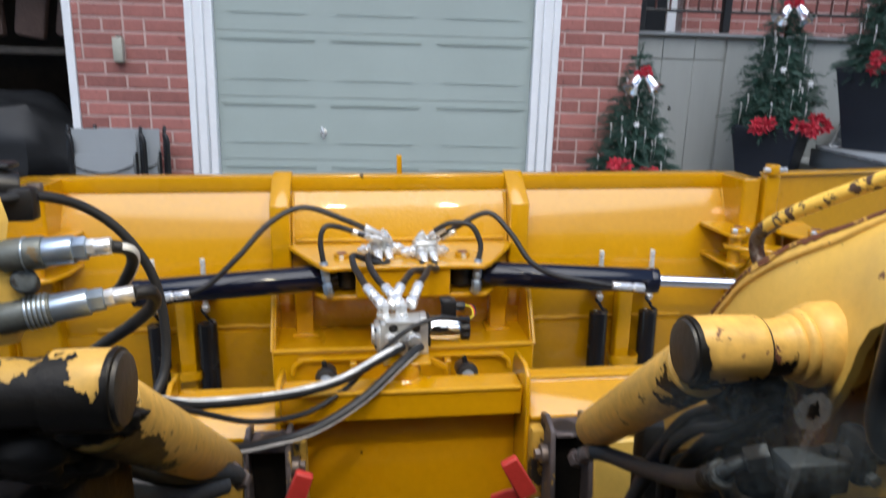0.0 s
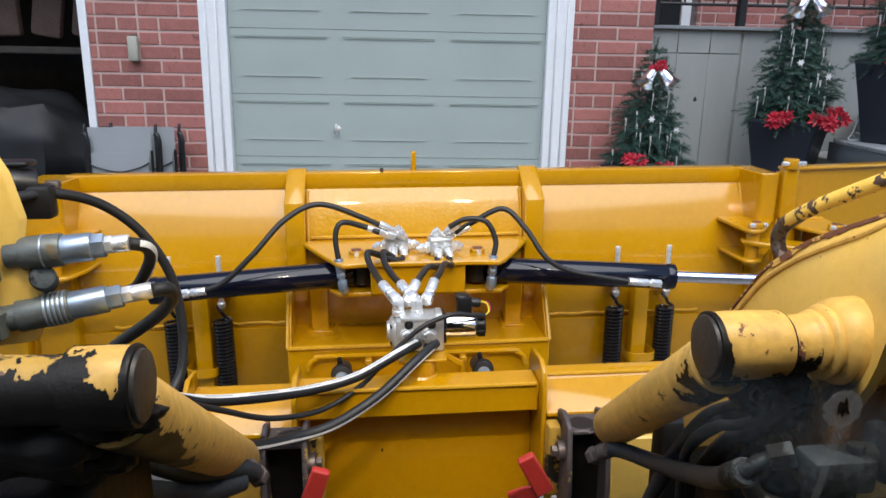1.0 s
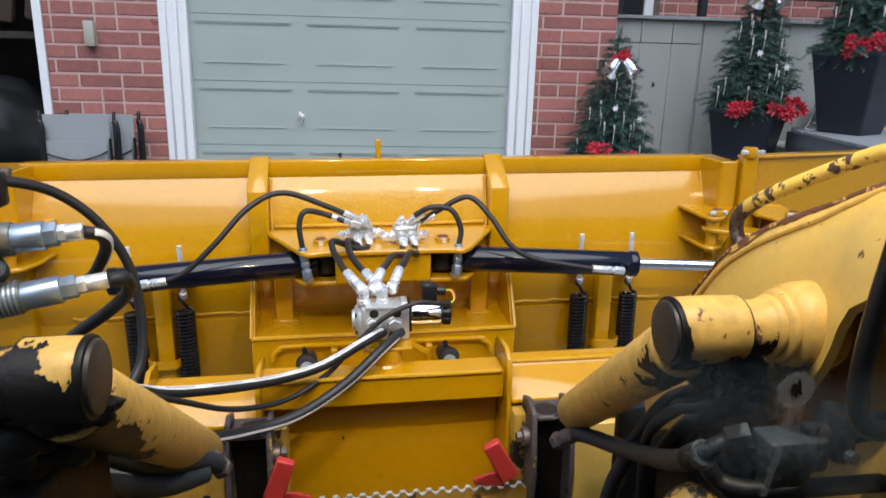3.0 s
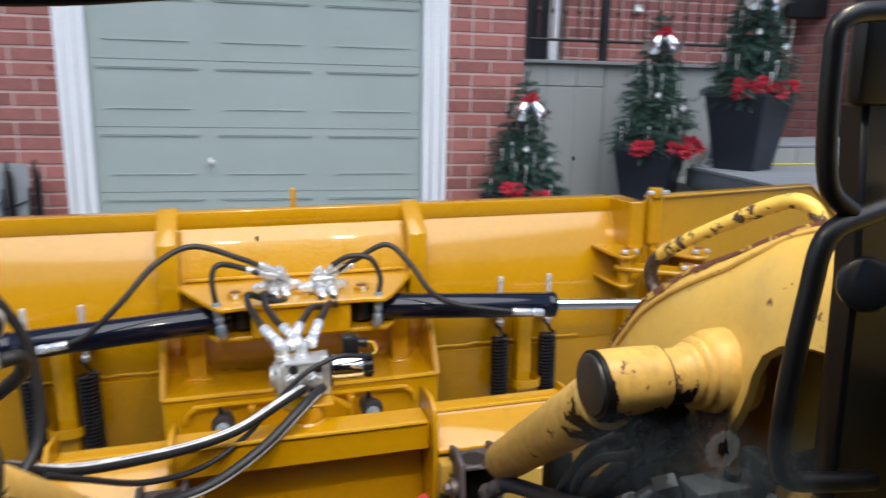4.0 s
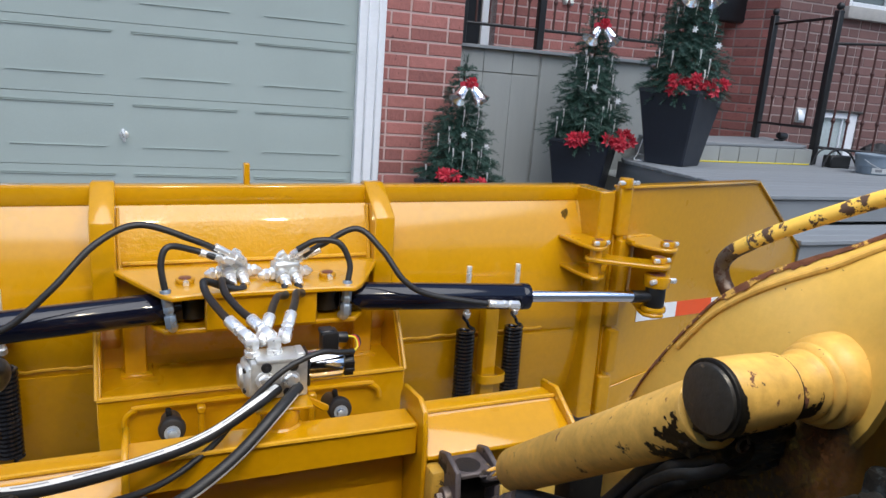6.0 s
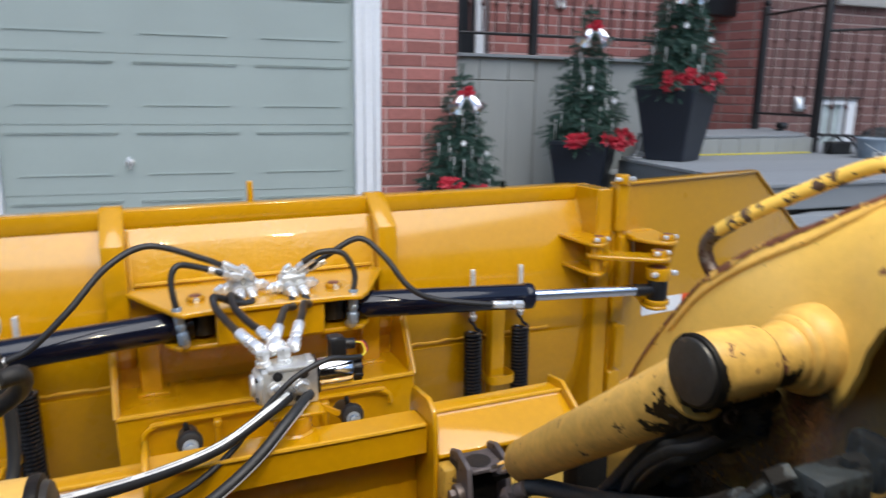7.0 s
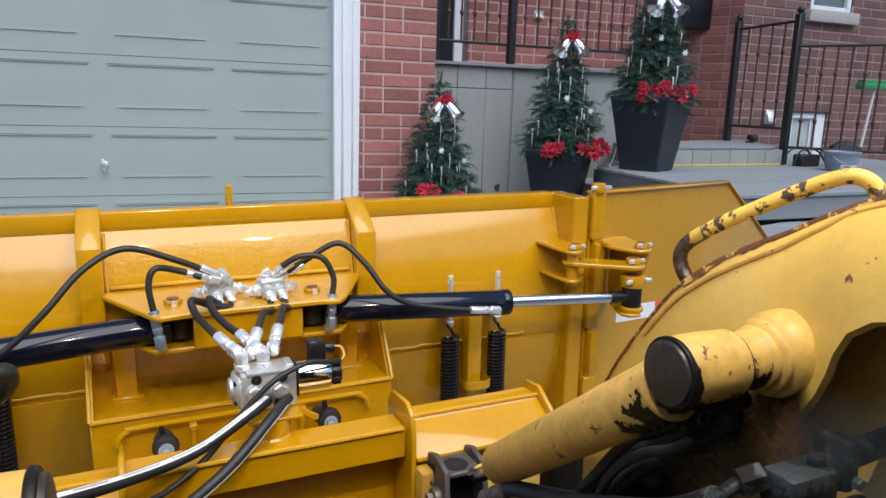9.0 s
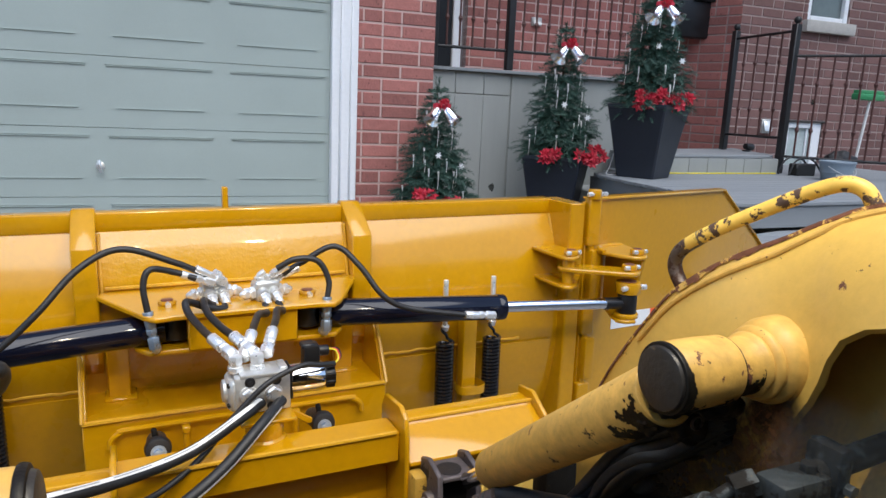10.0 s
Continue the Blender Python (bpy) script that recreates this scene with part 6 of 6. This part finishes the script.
bag = thing("garden_bag", "dark crumpled bag on the deck behind the bucket", "bag")
part("bag", lumps((5.90, 5.36, DZ + 0.115), (0.17, 0.11, 0.12), 5, 0.7), TARP, bag, smooth=40)
lt = thing("spotlight", "small black plastic spotlight on the upper step", "spotlight")
part("base", cyl((5.60, 6.22, 0.957), (5.60, 6.22, 0.972), 0.045, seg=20, bevel=0.003), BLACK_SATIN, lt)
part("lamp_head", cyl((5.56, 6.20, 1.010), (5.665, 6.22, 1.002), 0.030, 0.038, 20, bevel=0.004), BLACK_SATIN, lt)
part("stem", cyl((5.60, 6.22, 0.970), (5.61, 6.21, 0.990), 0.012, seg=10), BLACK_SATIN, lt)
br = thing("push_broom", "push broom with green head leaning on the railing", "broom")
part("handle", cyl((6.089, 5.37, DZ + 0.001), (6.193, 5.38, 1.507), 0.0125, seg=12), STRIPE, br, "white broom handle")
part("head", box((5.992, 5.38 - 0.045, 1.507 - 0.005), (6.338, 5.38 + 0.045, 1.507 + 0.055), 0.012, 2), GREEN, br, "green plastic head")
part("bristles", box((5.992 + 0.01, 5.38 - 0.035, 1.507 + 0.055), (6.338 - 0.01, 5.38 + 0.035, 1.507 + 0.085), 0.004), GREEN, br, "short green bristles")
hs = thing("hose_stand", "black wire stand on the deck", "stand")
for y in (5.36, 5.48):
    part("hoop", tube([(5.28, y, DZ + 0.008), (5.34, y, 0.92), (5.46, y, 0.955), (5.58, y, 0.92), (5.70, y, DZ + 0.008)], 0.009, 8), IRON, hs)
part("tray", box((5.38, 5.37, DZ + 0.001), (5.62, 5.47, DZ + 0.11), 0.01), BLACK_SATIN, hs)

# ---- pavers near the machine ----
drive = thing("driveway", "grey interlocking concrete pavers", "pavers", kind="structure")
pav = to_mesh("paver", box((0.004, 0.004, 0.0), (0.196, 0.096, 0.012), 0.004), PAVER, None)
rng = random.Random(8)
for i in range(16):
    for j in range(16):
        ob = new("paver", pav)
        ob.parent = drive
        ob.location = (0.9 + 0.2 * i - 0.1 * (j % 2), 1.75 + 0.1 * j, rng.uniform(0.0005, 0.003))

# ---- couplers, hoses and cab of the loader ----

# coupler plate at the left arm
poly = [(-0.640, -1.27, 1.235), (-0.585, -1.262, 1.215), (-0.563, -1.258, 1.165), (-0.553, -1.256, 1.11), (-0.560, -1.256, 1.08), (-0.548, -1.255, 1.03), (-0.545, -1.255, 0.985), (-0.560, -1.256, 0.955), (-0.66, -1.27, 0.95)]
cp = part("coupler_plate", prism(poly, (0.006, 0.012, 0), 0.002), ARM, loader, "yellow bracket that holds the quick couplers")
for x, y, z, r in ((-0.592, -1.262, 1.118, 0.016), (-0.600, -1.262, 1.053, 0.028), (-0.602, -1.262, 0.985, 0.030)):
    part("nut", hexnut((x, y - 0.002, z), (x - 0.002, y - 0.022, z), r), OLDZINC, cp)


def coupler(p0, p1, r, ribs):
    """A quick coupler: dull sleeve, bright body with rings, hex and crimped hose end."""
    p0, p1 = Vector(p0), Vector(p1)
    d = p1 - p0
    c = part("quick_coupler", cyl(p0, p0 + d * 0.28, r * 0.82, seg=28, bevel=0.002), OLDZINC, loader, "zinc-plated hydraulic quick coupler")
    part("sleeve", cyl(p0 + d * 0.12, p0 + d * 0.46, r, seg=32, bevel=0.003), OLDZINC, c, "dull knurled sleeve")
    body = part("body", cyl(p0 + d * 0.44, p0 + d * 0.70, r * 0.86, seg=32, bevel=0.002), BLUEZINC, c, "bright blue-zinc coupler body")
    for k in range(ribs):
        part("ring", cyl(p0 + d * (0.30 + 0.03 * k), p0 + d * (0.317 + 0.03 * k), r * 1.05, seg=32, bevel=0.001), BLUEZINC, c)
    part("hex", hexnut(p0 + d * 0.66, p0 + d * 0.80, r * 0.74), BLUEZINC, c)
    bm = hexnut(p0 + d * 0.80, p0 + d * 0.87, r * 0.55)
    cyl(p0 + d * 0.86, p1, r * 0.52, seg=18, bevel=0.001, bm=bm)
    part("crimp", bm, ZINC, c)
    return c


coupler((-0.576, -1.250, 1.065), (-0.437, -1.235, 1.074), 0.0205, 1)
coupler((-0.592, -1.260, 0.987), (-0.421, -1.220, 1.007), 0.0205, 5)
part("knob", cyl((-0.549, -1.220, 1.021), (-0.534, -1.260, 1.040), 0.015, seg=20, bevel=0.004), VALVE, cp)
hose([(-0.439, -1.235, 1.073), (-0.424, -1.220, 1.065), (-0.428, -1.190, 1.043), (-0.448, -1.160, 1.011), (-0.470, -1.140, 0.985), (-0.506, -1.120, 0.967)], 0.0082, loader, stripe=(1, -0.6, 0.3), span=(0.1, 0.9))
hose([(-0.423, -1.220, 1.006), (-0.407, -1.200, 1.001), (-0.418, -1.160, 0.969), (-0.466, -1.100, 0.921), (-0.528, -1.050, 0.872), (-0.595, -1.000, 0.817)], 0.0095, loader)
hose([(-0.653, -1.050, 1.099), (-0.619, -1.000, 1.095), (-0.574, -0.950, 1.068), (-0.528, -0.920, 1.016), (-0.493, -0.900, 0.938), (-0.480, -0.900, 0.854), (-0.479, -0.920, 0.776), (-0.492, -0.950, 0.737), (-0.516, -1.000, 0.710)], 0.0082, loader)
# black electric socket above the couplers
so = part("socket", cyl((-0.699, -1.030, 1.117), (-0.644, -1.000, 1.109), 0.024, seg=24, bevel=0.003), BLACK_SATIN, loader, "black electrical socket")
part("socket_body", box((-0.739, -1.000, 1.060), (-0.614, -1.030, 1.112), 0.008, 2), BLACK_SATIN, so)
part("socket_lid", box((-0.709, -1.020, 1.137), (-0.645, -0.980, 1.147), 0.006, 2), BLACK_SATIN, so)
part("socket_latch", box((-0.635, -1.000, 1.100), (-0.613, -0.985, 1.114), 0.004, 2), BARE, so)
# greasy hose and valve by the right pivot
hose([(0.306, -0.870, 0.524), (0.336, -0.900, 0.545), (0.355, -1.020, 0.591), (0.346, -1.180, 0.669), (0.314, -1.320, 0.753), (0.296, -1.400, 0.813)], 0.0155, loader, HOSE_GREY, label="thick dusty hydraulic hose")
fitting("hose_end", (0.298, -0.850, 0.502), (0.319, -0.890, 0.540), 0.015, loader, WORN_PLATE)
part("crimp", cyl((0.298, -1.375, 0.792), (0.297, -1.410, 0.822), 0.0165, seg=18, bevel=0.002), VALVE, loader)
part("elbow", tube([(0.295, -1.410, 0.821), (0.305, -1.415, 0.835), (0.321, -1.420, 0.845)], 0.0085, 14, 6), VALVE, loader)
part("hex_nut", hexnut((0.317, -1.420, 0.844), (0.342, -1.430, 0.854), 0.017), VALVE, loader)
vb = part("valve_block", box((0.342, -1.470, 0.822), (0.418, -1.425, 0.864), 0.006, 2), VALVE, loader, "grimy grey steel valve block")
part("valve_foot", box((0.352, -1.458, 0.796), (0.408, -1.43, 0.824), 0.004), VALVE, vb)
part("valve_neck", cyl((0.41, -1.445, 0.855), (0.43, -1.445, 0.857), 0.015, seg=20), VALVE, vb)
part("clamp", box((0.425, -1.470, 0.828), (0.452, -1.42, 0.892), 0.010, 2), VALVE, vb, "blue-grey pipe clamp")
part("clamp_bolt", hexnut((0.438, -1.472, 0.846), (0.438, -1.482, 0.846), 0.008), OLDZINC, vb)
part("pipe", cyl((0.45, -1.447, 0.862), (0.68, -1.44, 0.875), 0.016, seg=24), VALVE, vb)
for k, (x, y) in enumerate(((0.402, -1.448),)):
    part("valve_plug", hexnut((x, y, 0.863), (x, y, 0.874 + 0.004 * k), 0.010), VALVE, vb)
hose([(0.331, -1.360, 0.774), (0.350, -1.360, 0.747), (0.378, -1.380, 0.744), (0.417, -1.400, 0.753), (0.469, -1.420, 0.767), (0.537, -1.420, 0.766)], 0.012, loader, RUBBER)
part("side_cover", lumps((0.302, -1.400, 0.716), (0.050, 0.04, 0.050), 9, 0.2), ARM_FILTHY, loader, "rounded grimy yellow cover", smooth=180)
# black blocks added to fill the darkness under the pivots
part("pump_cover", box((0.40, -1.36, 0.36), (0.74, -1.06, 0.66), 0.05, 3), GREASE_AND_SHADE, loader, "added black block that stands in for the dark below the pivot")
part("pump_cover", box((-0.85, -1.46, 0.40), (-0.44, -1.22, 0.86), 0.03, 3), GREASE_AND_SHADE, loader, "added black block that stands in for the dark below the pivot")
# bundle of hoses from under the pivot down to the coupler
for r, pts in ((0.0135, ((0.40, -1.33, 0.875), (0.395, -1.220, 0.785), (0.382, -1.180, 0.755), (0.375, -1.120, 0.693), (0.369, -1.060, 0.607), (0.365, -1.000, 0.503), (0.369, -0.950, 0.391))),
               (0.0135, ((0.41, -1.32, 0.86), (0.428, -1.200, 0.749), (0.416, -1.160, 0.714), (0.419, -1.100, 0.645), (0.421, -1.040, 0.550), (0.423, -0.980, 0.396))),
               (0.012, ((0.42, -1.31, 0.84), (0.458, -1.180, 0.711), (0.446, -1.140, 0.667), (0.446, -1.080, 0.586), (0.447, -1.020, 0.486), (0.454, -0.980, 0.380))),
               (0.009, ((0.385, -1.34, 0.885), (0.386, -1.200, 0.794), (0.369, -1.160, 0.755), (0.361, -1.100, 0.670), (0.373, -1.000, 0.539), (0.393, -0.940, 0.382))),
               (0.008, ((0.40, -1.33, 0.87), (0.380, -1.260, 0.798), (0.363, -1.200, 0.759), (0.357, -1.140, 0.688), (0.391, -1.060, 0.542), (0.429, -1.000, 0.397)))):
    hose(pts, r, loader, HOSE_GREY, label="dusty hydraulic hose")
part("clip_ring", tube([(0.348 + 0.009 * math.cos(a), -1.33, 0.879 + 0.009 * math.sin(a)) for a in (0, 1, 2, 3, 4, 5, 6)], 0.0022, 6, 4), BARE, loader)


# grease under the pivot tubes
for c, sz, k in (((0.305, -1.335, 0.915), (0.035, 0.022, 0.016), 1), ((0.372, -1.338, 0.905), (0.034, 0.022, 0.020), 2), ((0.36, -1.30, 0.87), (0.032, 0.024, 0.034), 5), ((0.41, -1.29, 0.86), (0.03, 0.024, 0.04), 7),
                 ((0.29, -1.31, 0.895), (0.02, 0.02, 0.03), 8),
                 ((-0.395, -1.475, 0.962), (0.05, 0.03, 0.022), 3), ((-0.50, -1.46, 0.945), (0.10, 0.05, 0.05), 4), ((-0.44, -1.41, 0.90), (0.05, 0.04, 0.04), 6)):
    part("caked_grease", lumps(c, sz, k), GREASE_AND_SHADE, loader, "black caked grease", smooth=180)
# black panels added to fill the dark space behind the hoses
part("front_panel", box((0.42, -0.90, 0.04), (0.80, -0.84, 0.60), 0.02, 2), GREASE_AND_SHADE, loader, "added black panel that stands in for the dark behind the hoses")
part("front_panel", box((-0.95, -0.92, 0.04), (-0.53, -0.86, 0.50), 0.02, 2), GREASE_AND_SHADE, loader, "added black panel that stands in for the dark behind the hoses")
# whitish splash and dark chip low on the cab glass
def blot(c, rx, rz, n, rough_, seed):
    rg2 = random.Random(seed)
    return prism([(c[0] + rx * (1 + rough_ * rg2.uniform(-1, 1)) * math.cos(2 * math.pi * k / n), c[1], c[2] + rz * (1 + rough_ * rg2.uniform(-1, 1)) * math.sin(2 * math.pi * k / n)) for k in range(n)], (0, 0.0008, 0))


part("glass_splash", blot((0.227, -1.647, 1.030), 0.0155, 0.0155, 40, 0.10, 1), SPLASH, loader, "faint whitish splash on the cab glass")
part("glass_splash", prism([(0.223, -1.647, 1.016), (0.231, -1.647, 1.016), (0.224, -1.647, 0.981), (0.215, -1.647, 0.934), (0.209, -1.647, 0.934), (0.218, -1.647, 0.981)], (0, 0.0008, 0)), STREAK, loader, "faint whitish splash on the cab glass")
part("glass_chip", blot((0.227, -1.6482, 1.031), 0.0046, 0.0075, 15, 0.6, 3), GREASE_AND_SHADE, loader, "dark chip in the cab glass")
for x, z, rx, rz, k in ((0.205, 1.000, 0.085, 0.075, 12), (0.130, 1.035, 0.060, 0.045, 13), (0.285, 0.975, 0.060, 0.080, 14)):
    part("glass_haze", blot((x, -1.6468 + 0.0003 * k - 0.004, z), rx, rz, 36, 0.1, k), HAZE, loader, "faint milky smear on the cab glass")
for x, z, rx, rz, k in ((-0.128, 1.222, 0.0011, 0.0016, 5), (0.084, 1.2675, 0.0010, 0.0015, 6), (-0.132, 1.014, 0.0009, 0.0014, 9)):
    part("glass_speck", blot((x, -1.647, z), rx, rz, 11, 0.5, k), SPECK, loader, "dark speck of dirt on the cab glass")
# left side hoses
hose([(-0.542, -1.250, 0.797), (-0.512, -1.180, 0.767), (-0.490, -1.120, 0.705), (-0.443, -1.060, 0.642), (-0.384, -1.000, 0.608), (-0.364, -0.960, 0.574)], 0.018, loader, HOSE_GREY, label="thick dusty hydraulic hose")
hose([(-0.563, -1.300, 0.789), (-0.540, -1.220, 0.736), (-0.488, -1.140, 0.663), (-0.428, -1.060, 0.602), (-0.376, -1.000, 0.583)], 0.018, loader, HOSE_GREY, label="thick dusty hydraulic hose")
hose([(-0.581, -1.350, 0.859), (-0.555, -1.320, 0.829), (-0.539, -1.280, 0.783), (-0.537, -1.220, 0.700)], 0.014, loader, RUBBER)
fitting("hose_end", (-0.358, -0.930, 0.543), (-0.373, -0.960, 0.586), 0.016, loader, WORN_PLATE)
# body front below the arms and the undercarriage cover
part("body_front", box((-0.62, -1.25, 0.10), (0.66, -1.12, 0.50), 0.02, 2), ARM_DIRTY, loader, "grimy yellow front of the loader body")
part("belly_plate", box((-0.62, -1.20, 0.06), (0.66, -0.75, 0.12), 0.01), GREASE_AND_SHADE, loader, "black belly plate")
part("wiper_arm", tube([(-0.338, -1.630, 1.362), (-0.259, -1.630, 1.362), (-0.216, -1.630, 1.364), (-0.173, -1.630, 1.368)], 0.005, 10, 6), BLACK_SATIN, loader, "black wiper arm at the top of the glass")
# unseen cab floor added to cut light on the arms' undersides
part("floor_pan", box((-0.60, -2.9, 0.35), (0.62, -1.45, 0.62), 0.02), BLACK_SATIN, loader, "unseen black cab floor added to block light")
# cab: unseen roof, back and sides added to block sky; post and grab bars
part("cab_roof", box((-0.66, -3.0, 1.86), (0.60, -1.98, 1.94), 0.03, 2), BLACK_SATIN, loader, "unseen black cab roof added to block sky")
part("cab_back", box((-0.66, -3.02, 0.5), (0.60, -2.95, 1.88), 0.02), BLACK_SATIN, loader, "unseen black cab back added to block sky")
for x in (-0.66, 0.56):
    part("cab_side", box((x, -3.0, 0.5), (x + 0.04, -2.3, 1.88), 0.01), BLACK_SATIN, loader, "unseen black cab side added to block sky")
GRAB1 = [(0.345, -1.630, 1.373), (0.319, -1.630, 1.370), (0.305, -1.630, 1.360), (0.304, -1.630, 1.335), (0.306, -1.630, 1.293), (0.311, -1.630, 1.253), (0.320, -1.630, 1.232), (0.341, -1.630, 1.217)]
GRAB2 = [(0.406, -1.630, 1.227), (0.361, -1.630, 1.215), (0.329, -1.630, 1.205), (0.315, -1.630, 1.188), (0.309, -1.630, 1.150), (0.301, -1.630, 1.091), (0.297, -1.630, 1.041), (0.298, -1.630, 1.006), (0.310, -1.630, 0.982), (0.340, -1.630, 0.974), (0.403, -1.630, 0.966)]
part("grab_bar", tube(GRAB1, 0.0080, 16, 8), BLACK_SATIN, loader, "black bent grab bar")
part("grab_bar", tube(GRAB2, 0.0092, 16, 8), BLACK_SATIN, loader, "black bent grab bar")
part("mirror", box((0.343, -1.620, 1.301), (0.427, -1.600, 1.415), 0.008, 2), BLACK_SATIN, loader, "black mirror shell")
part("pivot_knob", cyl((0.366, -1.630, 1.154), (0.401, -1.600, 1.143), 0.024, seg=28, bevel=0.006), BLACK_SATIN, loader)
part("cab_post", prism([(0.381, -1.610, 0.928), (0.376, -1.610, 1.150), (0.361, -1.610, 1.305), (0.462, -1.610, 1.305), (0.548, -1.610, 0.901)], (0, 0.03, 0), 0.004), BLACK_SATIN, loader, "black cab post")
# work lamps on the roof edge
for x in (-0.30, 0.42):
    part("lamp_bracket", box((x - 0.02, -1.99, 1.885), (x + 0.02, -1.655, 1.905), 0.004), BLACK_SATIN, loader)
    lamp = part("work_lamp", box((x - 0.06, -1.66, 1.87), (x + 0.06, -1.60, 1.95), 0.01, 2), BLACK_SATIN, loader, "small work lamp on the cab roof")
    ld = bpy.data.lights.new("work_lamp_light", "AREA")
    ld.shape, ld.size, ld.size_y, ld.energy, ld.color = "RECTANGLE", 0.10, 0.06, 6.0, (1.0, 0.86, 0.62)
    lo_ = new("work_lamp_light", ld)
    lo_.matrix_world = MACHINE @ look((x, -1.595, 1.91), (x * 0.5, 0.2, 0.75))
